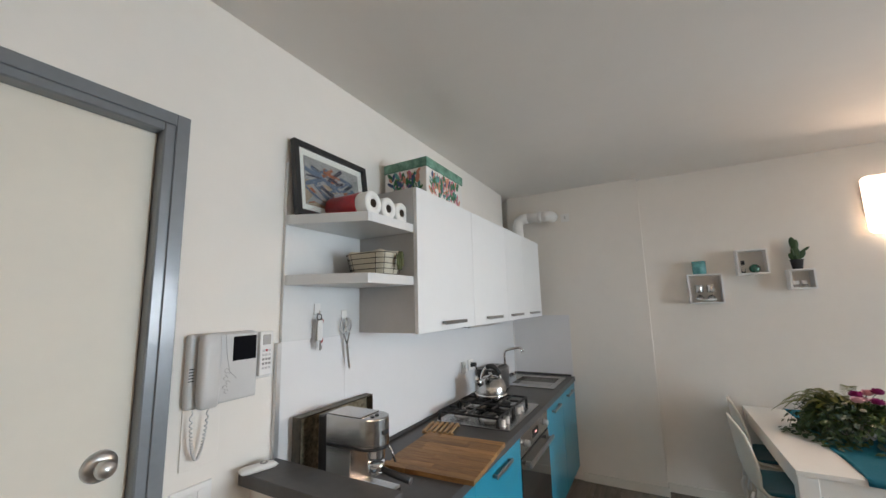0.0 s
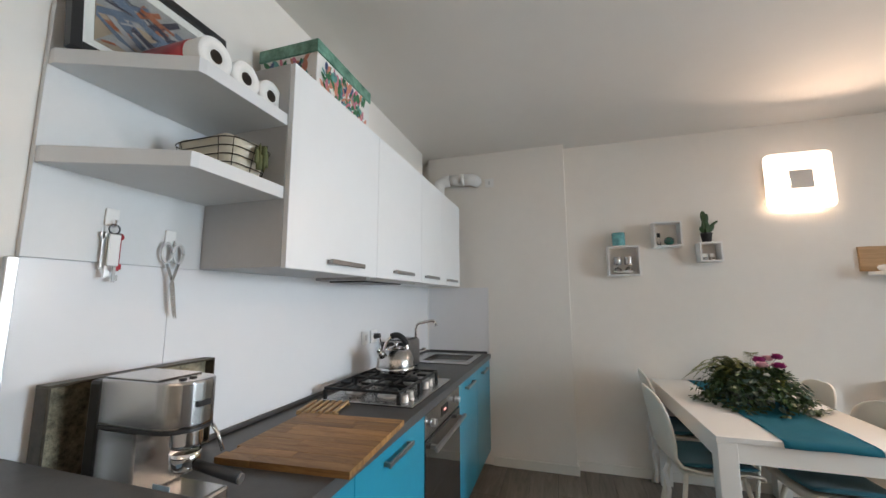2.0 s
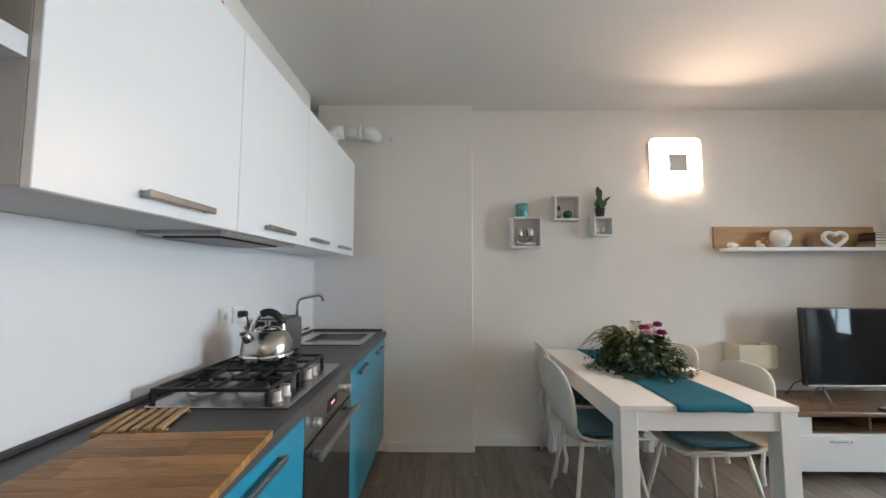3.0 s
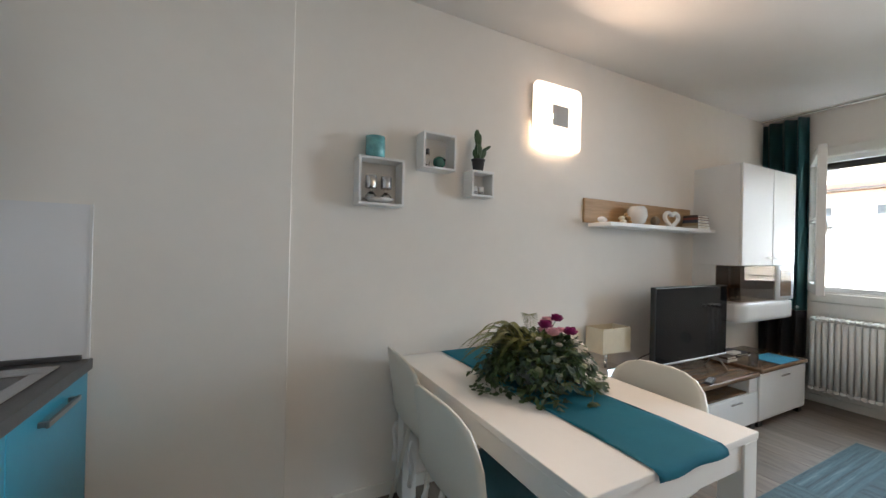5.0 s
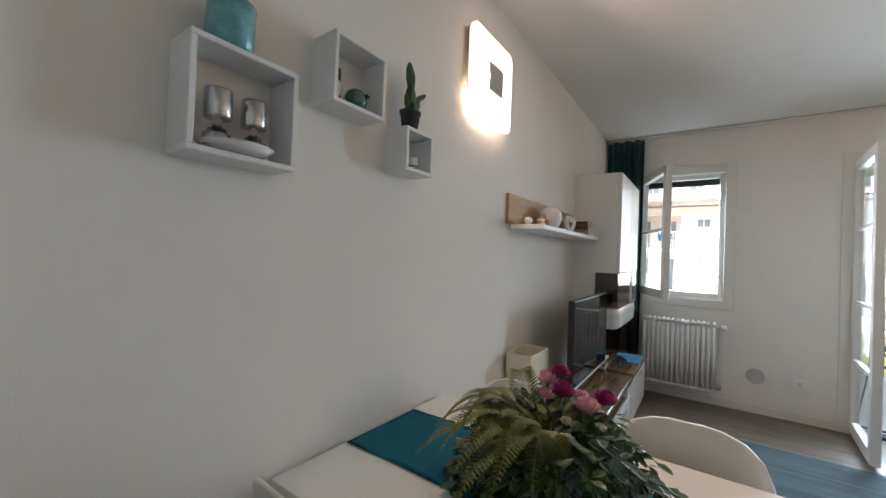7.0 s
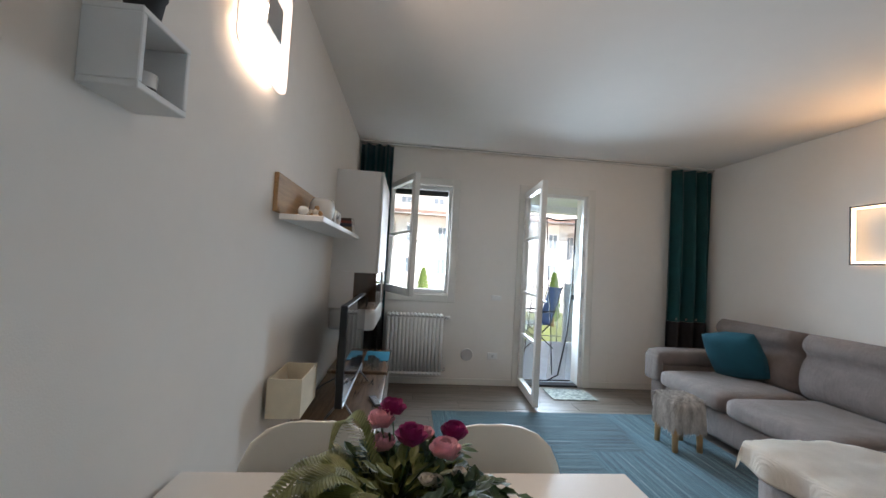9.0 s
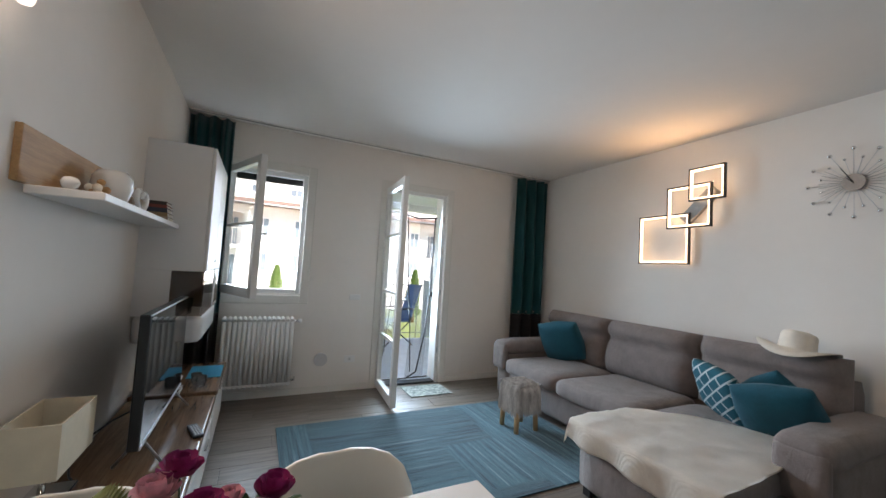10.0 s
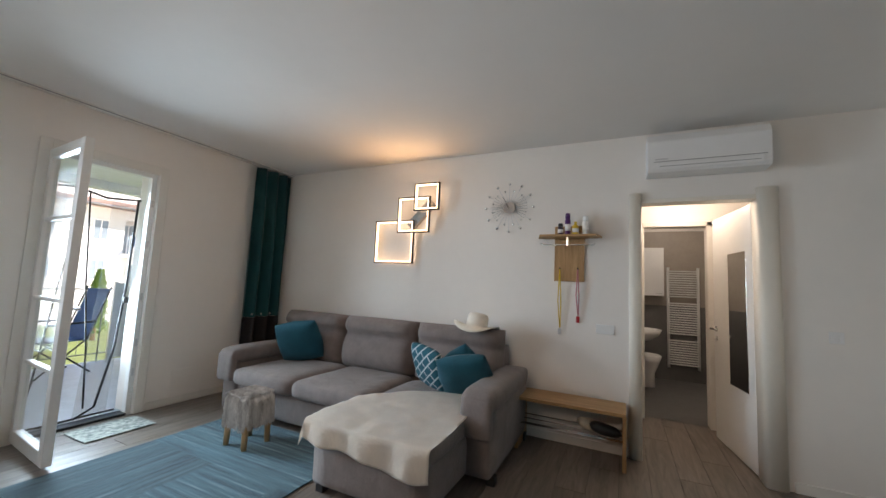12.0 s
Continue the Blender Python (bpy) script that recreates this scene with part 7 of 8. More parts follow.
part("sticker", box(B(), -0.80, -0.745, EY0 - 0.0012, EY0 - 0.0002, 0.962, 0.995), M_BLUELBL, em, "printed paper sticker")
em.scale = (0.88, 0.86, 0.96)

# old bronze trays leaning on the splashback
M_BRONZE = mat("aged_bronze", (0.16, 0.13, 0.08), 0.42, 0.7, var=0.6, scale=55, col2=(0.42, 0.37, 0.26), bump=0.6, bscale=160)
M_BRONZED = mat("dark_bronze", (0.07, 0.055, 0.038), 0.45, 0.6, var=0.4, scale=40)
for k, (y0, y1, z1, xo) in enumerate(((0.935, 1.362, 1.183, 0.0),)):
    fr = thing("metal_tray", (XW + 0.03, 1.13, 0.92), "old hammered bronze tray leaning on splashback", "tray")
    x0 = XW + 0.024
    part("plate", box(B(), x0, x0 + 0.012, y0 + 0.004, y1 - 0.004, 0.922, z1 - 0.004), M_BRONZE, fr)
    b = B()
    for a in ((y0, y1, z1 - 0.006, z1), (y0, y1, 0.9195, 0.926), (y0, y0 + 0.006, 0.926, z1 - 0.006), (y1 - 0.006, y1, 0.926, z1 - 0.006)):
        box(b, x0, x0 + 0.045, a[0], a[1], a[2], a[3], 0.001, 1)
    part("rim", b, M_BRONZED, fr)

# things on the open shelves
pf = thing("picture_frame", (XW + 0.05, 1.11, 1.977), "black framed colourful boat picture leaning on wall", "picture")
lean = Matrix.Translation((XW + 0.055, 0, 1.9775)) @ pose(0, 0, 0, 0, -7, 0)


def framed(name, x0, x1, y0, y1, z0, z1, mt, label="", bev=0.0):
    b = B()
    box(b, x0, x1, y0, y1, z0, z1, bev, 1)
    bmesh.ops.transform(b, matrix=lean, verts=b.verts)
    return part(name, b, mt, pf, label)


FY0, FY1, FZ = 0.886, 1.335, 0.335
framed("frame_bar", 0, 0.026, FY0, FY0 + 0.024, 0, FZ, M_BLACK, "", 0.001)
framed("frame_bar", 0, 0.026, FY1 - 0.024, FY1, 0, FZ, M_BLACK, "", 0.001)
framed("frame_bar", 0, 0.026, FY0 + 0.024, FY1 - 0.024, FZ - 0.024, FZ, M_BLACK, "", 0.001)
framed("frame_bar", 0, 0.026, FY0 + 0.024, FY1 - 0.024, 0, 0.024, M_BLACK, "", 0.001)
framed("mat_board", 0.004, 0.010, FY0 + 0.02, FY1 - 0.02, 0.02, FZ - 0.02, M_PAPER, "white mount")
rs = random.Random(12)
M_ART = [mat("art_blue", (0.09, 0.13, 0.19), 0.6, var=0.3, scale=20), mat("art_sand", (0.36, 0.27, 0.19), 0.6, var=0.3, scale=20),
         mat("art_rust", (0.30, 0.09, 0.04), 0.6, var=0.3, scale=20), mat("art_ink", (0.03, 0.03, 0.05), 0.6, var=0.3, scale=20), mat("art_pale", (0.30, 0.30, 0.30), 0.6, var=0.2, scale=20)]
framed("print_ground", 0.0102, 0.0112, FY0 + 0.055, FY1 - 0.055, 0.055, FZ - 0.055, M_ART[1])
framed("print_sea", 0.0113, 0.0116, FY0 + 0.056, FY1 - 0.056, 0.17, FZ - 0.056, M_ART[4])
for k in range(85):
    yy, zz = rs.uniform(FY0 + 0.08, FY1 - 0.12), rs.uniform(0.07, FZ - 0.10)
    b = B()
    w_, h_ = rs.uniform(0.03, 0.12), rs.uniform(0.004, 0.022)
    box(b, 0, 0.0004, -w_ / 2, w_ / 2, -h_ / 2, h_ / 2)
    mm_ = pose(0.0117 + 0.00003 * k, yy, zz, rs.uniform(-45, 45), 0, 0)
    for v_ in b.verts:
        q = mm_ @ v_.co
        q.y = max(FY0 + 0.056, min(FY1 - 0.056, q.y))
        q.z = max(0.056, min(FZ - 0.056, q.z))
        v_.co = q
    bmesh.ops.transform(b, matrix=lean, verts=b.verts)
    part("paint_shape", b, M_ART[(0, 2, 3, 0, 4)[k % 5]], pf)
fg = framed("glazing", 0.013, 0.015, FY0 + 0.022, FY1 - 0.022, 0.022, FZ - 0.022, M_GLASS)
fg.visible_shadow = False

# brown roll cores, colour darkened for the shade inside the hollow
M_SHADEDCORE = mat("shaded_cardboard_core", (0.05, 0.035, 0.025), 0.9, var=0.2, scale=30)
for i, yc in enumerate((1.085, 1.190, 1.290)):
    r = (0.053, 0.051, 0.050)[i]
    kr = thing("kitchen_roll", (-0.98, yc, 1.977), "white kitchen paper roll" + (" in red plastic wrap" if i == 0 else " lying on its side"), "paper roll", "paper rolls on open shelf")
    mrot = Matrix.Translation((-1.075, yc, 1.9778 + r)) @ pose(0, 0, 0, 0, 90, 0)
    part("paper", lathe(B(), [(0.019, 0), (r, 0.0), (r, 0.222), (r * 0.96, 0.226), (0.019, 0.226), (0.019, 0.0)], seg=28, m=mrot), M_PAPER, kr)
    part("core", lathe(B(), [(0.0188, 0.03), (0.0188, 0.2262), (0.0165, 0.2262), (0.0165, 0.2), (0.0, 0.2)], seg=20, m=mrot), M_SHADEDCORE, kr)
    if i == 0:
        part("wrap", lathe(B(), [(0.030, -0.004), (r + 0.002, 0.0), (r + 0.0025, 0.165), (r + 0.0012, 0.17)], seg=28, m=mrot), M_RED, kr, "red printed plastic wrap")

# basket with folded linen
bs = thing("wire_basket", (-0.955, 1.2, 1.732), "dark wire basket holding folded cream linen", "basket")
BXc, BYc = -0.955, 1.225


def ring(z, w, d, sag=0.0):
    pts = []
    for k in range(33):
        a = 2 * math.pi * k / 32
        cx = math.copysign(abs(math.cos(a)) ** 0.45, math.cos(a))
        sx = math.copysign(abs(math.sin(a)) ** 0.45, math.sin(a))
        pts.append((BXc + w * cx, BYc + d * sx, z - sag * abs(math.sin(a)) ** 2))
    return pts


for k in range(5):
    t_ = k / 4
    part("hoop", tube(B(), ring(1.740 + 0.092 * t_, 0.100 + 0.022 * t_, 0.070 + 0.018 * t_, 0.0), 0.0017, 6), M_WIRE, bs)
for k in range(10):
    a = 2 * math.pi * k / 10
    cx = math.copysign(abs(math.cos(a)) ** 0.45, math.cos(a))
    sx = math.copysign(abs(math.sin(a)) ** 0.45, math.sin(a))
    part("upright", cyl(B(), (BXc + 0.100 * cx, BYc + 0.070 * sx, 1.738), (BXc + 0.122 * cx, BYc + 0.088 * sx, 1.834), 0.0012, seg=6), M_WIRE, bs)
b = B()
soft = [(0.068, 0.0), (0.074, 0.01), (0.088, 0.08), (0.092, 0.098), (0.085, 0.106), (0.0, 0.085)]
rings = []
for r_, z_ in soft:
    row = []
    for k in range(32):
        a = 2 * math.pi * k / 32
        cx = math.copysign(abs(math.cos(a)) ** 0.5, math.cos(a))
        sx = math.copysign(abs(math.sin(a)) ** 0.5, math.sin(a))
        row.append(b.verts.new((BXc + r_ * cx * 1.26, BYc + r_ * sx * 0.92, 1.737 + z_ + 0.004 * math.sin(5 * a))))
    rings.append(row)
for a, c in zip(rings, rings[1:]):
    for k in range(32):
        b.faces.new((a[k], a[(k + 1) % 32], c[(k + 1) % 32], c[k]))
b.faces.new(list(reversed(rings[0])))
part("lining", soften(b), M_LINEN, bs, "cream cloth lining")
b = B()
for k in range(6):
    a = k * 1.05
    cushion(b, 0.05, 0.018, 0.008, Matrix.Translation((BXc + 0.126, BYc + 0.02 + 0.018 * math.cos(a), 1.800 + 0.02 * math.sin(a))) @ pose(0, 0, 0, math.degrees(a), 90, 0), 1, 6, 4, 0, 0, 2)
part("sprig", b, mat("olive_sprig", (0.12, 0.13, 0.05), 0.8, var=0.2), bs)

# decorated box on the cabinets
M_FLORAL = mat("floral_print", (0.80, 0.78, 0.75), 0.55, var=0.05, scale=10)
fb = thing("gift_box", (-0.98, 1.72, CZ1), "white box with tropical flower print, green lid", "box")
GX0, GX1, GY0, GY1 = -1.11, -0.838, 1.50, 1.915
part("body", box(B(), GX0, GX1, GY0, GY1, CZ1 + 0.0005, CZ1 + 0.17, 0.002, 1), M_FLORAL, fb)
M_LID = mat("green_leaf_lid", (0.04, 0.20, 0.13), 0.5, var=0.45, scale=22, col2=(0.20, 0.42, 0.32))
part("lid", box(B(), GX0 - 0.005, GX1 + 0.005, GY0 - 0.005, GY1 + 0.005, CZ1 + 0.170, CZ1 + 0.222, 0.002, 1), M_LID, fb, "green leafy lid")
rs = random.Random(5)
FLO = [mat("print_pink", (0.60, 0.17, 0.25), 0.6, var=0.3, scale=50), mat("print_green", (0.03, 0.16, 0.07), 0.6, var=0.4, scale=50), mat("print_coral", (0.62, 0.25, 0.17), 0.6, var=0.3, scale=50), mat("print_navy", (0.05, 0.09, 0.20), 0.6, var=0.3, scale=50), mat("print_teal", (0.10, 0.32, 0.30), 0.6, var=0.3, scale=50)]
for k in range(230):
    side = k % 3
    col = FLO[rs.choice((0, 1, 1, 2, 3, 4))]
    L_ = rs.uniform(0.022, 0.06)
    b = B()
    n_ = 10
    w_ = L_ * rs.uniform(0.12, 0.26)
    base_z = CZ1 + rs.uniform(0.02, 0.135)
    ang = rs.uniform(-55, 55)
    pv = []
    for i in range(n_):
        a = 2 * math.pi * i / n_
        u_, v_ = w_ * math.sin(a), L_ * 0.5 * (1 - math.cos(a))
        pu = u_ * math.cos(radians(ang)) + v_ * math.sin(radians(ang))
        pvv = -u_ * math.sin(radians(ang)) + v_ * math.cos(radians(ang))
        pv.append((pu, min(pvv, CZ1 + 0.166 - base_z)))
    off = 0.0005 + 0.00004 * (k % 60)
    if side < 2:
        yc = rs.uniform(GY0 + 0.05, GY1 - 0.05)
        b.faces.new([b.verts.new((GX1 + off, min(GY1 - 0.003, max(GY0 + 0.003, yc + q[0])), max(CZ1 + 0.004, base_z + q[1]))) for q in pv])
    else:
        xc = rs.uniform(GX0 + 0.05, GX1 - 0.04)
        b.faces.new([b.verts.new((min(GX1 - 0.003, max(GX0 + 0.003, xc + q[0])), GY0 - off, max(CZ1 + 0.004, base_z + q[1]))) for q in pv])
    part("printed_petal", b, col, fb)

# hooks with keys and scissors
for yy, zz in ((1.050, 1.585), (1.213, 1.553)):
    hk = thing("adhesive_hook", (XW + 0.016, yy, zz - 0.03), "white adhesive wall hook", "hook", "hooks on the shelf panel")
    part("pad", box(B(), XW + 0.0165, XW + 0.0225, yy - 0.017, yy + 0.017, zz - 0.014, zz + 0.034, 0.003, 2), M_WHITEPL, hk)
    part("hook_tip", tube(B(), [(XW + 0.0225, yy, zz - 0.008), (XW + 0.034, yy, zz - 0.012), (XW + 0.037, yy, zz + 0.002)], 0.0035, 6), M_CHROME, hk)
ky = thing("key_bunch", (XW + 0.034, 1.050, 1.45), "bunch of keys with white tag hanging on hook", "keys")
part("ring", tube(B(), [(XW + 0.034, 1.050 + 0.013 * math.cos(a), 1.562 + 0.013 * math.sin(a)) for a in [i * 0.5236 for i in range(13)]], 0.002, 6), M_BLACK, ky)
part("tag", box(B(), XW + 0.036, XW + 0.042, 1.036, 1.064, 1.462, 1.548, 0.003, 2), M_WHITEPL, ky, "white plastic key tag")
for k, (dy, ln, mt) in enumerate(((-0.018, 0.10, M_ALU), (0.019, 0.105, M_RED), (-0.010, 0.125, M_ALU), (0.009, 0.135, M_HANDLE))):
    b = B()
    box(b, XW + 0.025 + 0.0025 * k, XW + 0.027 + 0.0025 * k, 1.050 + dy - 0.004, 1.050 + dy + 0.004, 1.556 - ln, 1.554, 0.0005, 1)
    cyl(b, (XW + 0.025 + 0.0025 * k, 1.050 + dy, 1.544), (XW + 0.027 + 0.0025 * k, 1.050 + dy, 1.544), 0.010, seg=12)
    box(b, XW + 0.025 + 0.0025 * k, XW + 0.027 + 0.0025 * k, 1.050 + dy + 0.003, 1.050 + dy + 0.009, 1.560 - ln, 1.575 - ln, 0.0005, 1)
    part("key", b, mt, ky)
sc = thing("scissors", (XW + 0.03, 1.213, 1.31), "white-handled kitchen scissors hanging on hook", "scissors")
for s_ in (-1, 1):
    cy_ = 1.216 + s_ * 0.018
    part("finger_ring", tube(B(), [(XW + 0.032, cy_ + 0.016 * math.cos(a), 1.515 + 0.03 * math.sin(a)) for a in [i * 0.5236 for i in range(13)]], 0.0045, 8), M_GREYPL, sc)
    b = B()
    pl = [(XW + 0.0305, cy_ - 0.004, 1.486), (XW + 0.0305, cy_ + 0.005, 1.486), (XW + 0.0305, 1.225 - s_ * 0.004, 1.42), (XW + 0.0305, 1.240 - s_ * 0.004, 1.315), (XW + 0.0305, 1.232 - s_ * 0.004, 1.33), (XW + 0.0305, 1.216 - s_ * 0.004, 1.42)]
    f_ = b.faces.new([b.verts.new(q) for q in pl])
    r_ = bmesh.ops.extrude_face_region(b, geom=[f_])
    bmesh.ops.translate(b, vec=(0.0022, 0, 0), verts=[e for e in r_["geom"] if isinstance(e, bmesh.types.BMVert)])
    bmesh.ops.translate(b, vec=(0.0025 * (s_ > 0), 0, 0), verts=b.verts)
    bmesh.ops.recalc_face_normals(b, faces=b.faces)
    part("blade", b, M_STEEL, sc)

# intercom, remotes, switch plates on the entrance wall
ic = thing("video_intercom", (XW, 0.65, 1.30), "pale grey video intercom with handset and coiled cord", "intercom")
part("base", box(B(), XW + 0.0005, XW + 0.03, 0.538, 0.762, 1.30, 1.528, 0.012, 3), M_GREYPL, ic)
part("front_panel", box(B(), XW + 0.03, XW + 0.046, 0.625, 0.76, 1.304, 1.524, 0.007, 3), M_GREYPL, ic)
part("screen", box(B(), XW + 0.0462, XW + 0.048, 0.668, 0.752, 1.432, 1.512, 0.002, 1), M_SCREEN, ic)
hnd = part("handset", soft_box(XW + 0.032, XW + 0.072, 0.558, 0.622, 1.300, 1.528, 0.016, 0.001, 2, 5), M_GREYPL, ic)
for k in range(5):
    part("speaker_slot", box(B(), XW + 0.0305, XW + 0.032, 0.542, 0.557, 1.385 + 0.009 * k, 1.388 + 0.009 * k), M_BLACK, ic)
for k, (yy, zz) in enumerate(((0.65, 1.405), (0.654, 1.392), (0.648, 1.38), (0.656, 1.366), (0.646, 1.352), (0.652, 1.338))):
    part("flourish", tube(B(), [(XW + 0.0465, yy + 0.007 * math.cos(a), zz + 0.006 * math.sin(a)) for a in [i * 0.8 for i in range(7)]], 0.0007, 5), M_HANDLE, ic)
part("flourish_line", tube(B(), [(XW + 0.0464, 0.642, 1.52), (XW + 0.0464, 0.648, 1.46), (XW + 0.0464, 0.66, 1.40), (XW + 0.0464, 0.685, 1.375)], 0.0008, 5), M_HANDLE, ic)
pts = []
for i in range(260):
    t_ = i / 259
    a = i * 0.9
    ctr = Vector((XW + 0.03, 0.557 + 0.05 * t_ ** 1.2, 1.302 - 0.15 * math.sin(t_ * math.pi) ** 0.6))
    pts.append(ctr + Vector((0.0035 * math.cos(a), 0.0035 * math.sin(a), 0.0)))
part("coiled_cord", tube(B(), pts, 0.0022, 5), M_GREYPL, ic)
rr = thing("wall_remote", (XW, 0.805, 1.36), "white air conditioner remote in wall holder", "remote control")
part("holder", box(B(), XW + 0.0005, XW + 0.012, 0.776, 0.836, 1.352, 1.45, 0.003, 1), M_WHITEPL, rr)
part("body", box(B(), XW + 0.012, XW + 0.030, 0.779, 0.833, 1.362, 1.520, 0.004, 2), M_WHITEPL, rr)
part("display", box(B(), XW + 0.0302, XW + 0.0312, 0.79, 0.822, 1.472, 1.508), M_HANDLE, rr)
for i in range(5):
    for j in range(3):
        part("button", box(B(), XW + 0.0302, XW + 0.0318, 0.789 + 0.0125 * j, 0.798 + 0.0125 * j, 1.385 + 0.0155 * i, 1.393 + 0.0155 * i, 0.0005, 1), M_RED if (i, j) == (4, 1) else (M_HANDLE if i in (1, 2) else M_GREYPL), rr)
solid("junction_cover", box(B(), XW + 0.0005, XW + 0.005, 0.545, 0.66, 1.12, 1.298, 0.001, 1), M_WALL, "painted junction box cover on wall", "cover plate")
wall_plate("light_switch", (XW, 0.585, 1.03), "+x", 0.122, 0.08, "white three-gang light switch by entrance")
wr = thing("white_remote", (XW + 0.06, 0.76, 1.052), "small white remote control on grey ledge", "remote control")
b = B()
cushion(b, 0.125, 0.042, 0.022, Matrix.Translation((XW + 0.055, 0.775, 1.0635)) @ pose(0, 0, 0, 0, 0, 72), 0.3, 14, 8, 0, 0, 4)
part("body", b, M_WHITEPL, wr)
part("pad", cyl(B(), (XW + 0.060, 0.792, 1.0735), (XW + 0.060, 0.792, 1.0765), 0.013, seg=20), M_HANDLE, wr)
part("pad_centre", cyl(B(), (XW + 0.060, 0.792, 1.0765), (XW + 0.060, 0.792, 1.0775), 0.006, seg=14), M_WHITEPL, wr)

# flue duct
du = thing("flue_duct", (-0.9, 3.55, 2.16), "white plastic flue duct above the cabinets", "duct")
part("riser", tube(B(), [(-1.0, 3.535, 1.50), (-1.0, 3.535, 2.36), (-0.99, 3.54, 2.41), (-0.95, 3.55, 2.435), (-0.90, 3.555, 2.44)], 0.052, 16), M_WHITEPL, du)
part("run", cyl(B(), (-0.905, 3.555, 2.44), (-0.76, 3.565, 2.44), 0.049, seg=20), M_WHITEPL, du)
part("collar", cyl(B(), (-0.80, 3.56, 2.44), (-0.765, 3.565, 2.44), 0.055, seg=20), M_WHITEPL, du)
part("elbow", tube(B(), [(-0.77, 3.565, 2.44), (-0.71, 3.575, 2.44), (-0.68, 3.60, 2.44), (-0.675, YP, 2.44)], 0.052, 16), M_WHITEPL, du)
wall_plate("wall_socket", (-0.555, YP, 2.418), "-y", 0.08, 0.08, "white wall socket near ceiling", 1)
# ---------------- balcony and the view ----------------
BX = 7.58
setting("balcony_floor", box(B(), XE + 0.301, BX, -0.6, 2.45, -0.16, -0.03), M_BALC, "pale grey tiled balcony floor")
setting("balcony_ceiling", box(B(), XE + 0.301, BX, -0.6, 2.45, 2.62, 2.76), M_FACWHITE, "white balcony ceiling")
setting("balcony_wall_south", box(B(), XE + 0.301, BX, -0.75, -0.6, -0.16, 2.76), M_FACWHITE, "white balcony side wall")
setting("balcony_beam", box(B(), BX - 0.2, BX, -0.6, 2.45, 2.50, 2.62), M_FACWHITE, "white balcony edge beam")
setting("wall_outer", box(B(), XE + 0.30, XE + 0.301, -6, 9, -1.0, -0.16), M_FACADE)
post = thing("balcony_screen", (BX - 0.18, -0.25, -0.03), "grey privacy panel beside the balcony railing", "screen")
part("panel", box(B(), BX - 0.20, BX - 0.16, -0.58, 0.06, 0.02, 1.13, 0.004, 1), M_SCREENWALL, post)
for y in (-0.57, 0.08):
    part("post", box(B(), BX - 0.205, BX - 0.155, y - 0.02, y + 0.02, -0.03, 1.15, 0.003, 1), M_ALU, post)
rl = thing("balcony_railing", (BX - 0.06, 1.25, -0.03), "thin dark metal balcony railing with slim bars", "railing")
RX = BX - 0.06
part("top_rail", cyl(B(), (RX, -0.6, 1.03), (RX, 2.45, 1.03), 0.013, seg=10), M_HANDLE, rl)
part("bottom_rail", cyl(B(), (RX, -0.6, 0.09), (RX, 2.45, 0.09), 0.009, seg=8), M_HANDLE, rl)
for i in range(26):
    y = -0.56 + i * 0.12
    if i % 6 == 0:
        part("post", cyl(B(), (RX, y, -0.03), (RX, y, 1.03), 0.009, seg=8), M_HANDLE, rl)
    else:
        part("bar", cyl(B(), (RX, y, 0.09), (RX, y, 1.03), 0.0035, seg=6), M_ALU, rl)
gc = thing("garden_chair", (7.1, 0.80, -0.03), "folding balcony chair with navy mesh seat", "chair")
gm = Matrix.Translation((7.1, 0.80, -0.03)) @ pose(0, 0, 0, 0, 0, 97)


def on_gc(name, b, mt):
    bmesh.ops.transform(b, matrix=gm, verts=b.verts)
    return part(name, b, mt, gc)


on_gc("seat", slab(B(), [(-0.24, -0.23), (0.24, -0.23), (0.24, 0.23), (-0.24, 0.23)], 0.42, 0.435, 0.003), M_TEXTILENE)
b = B()
box(b, -0.012, 0.0, -0.23, 0.23, 0.0, 0.68, 0.003, 1)
bmesh.ops.transform(b, matrix=Matrix.Translation((-0.235, 0, 0.43)) @ pose(0, 0, 0, 0, -16, 0), verts=b.verts)
on_gc("backrest", b, M_TEXTILENE)
for s_ in (-1, 1):
    y = 0.25 * s_
    on_gc("side_frame", tube(B(), [(0.26, y, 0.0), (-0.20, y, 0.42), (-0.245, y, 0.50), (-0.43, y, 1.12)], 0.011, 8), M_BLACK)
    on_gc("rear_leg", tube(B(), [(-0.30, y, 0.0), (0.22, y, 0.43)], 0.011, 8), M_BLACK)
    on_gc("armrest", tube(B(), [(-0.30, y, 0.66), (0.20, y, 0.64)], 0.014, 8), M_BLACK)

ground = setting("ground", box(B(), XE + 0.30, 400, -300, 300, -1.4, -1.0), M_GROUND, "green lawn around the apartment block")
setting("pavement", box(B(), 21.0, 28.0, -80, 80, -1.0, -0.985), M_FACWHITE, "pale paved yard before the building")


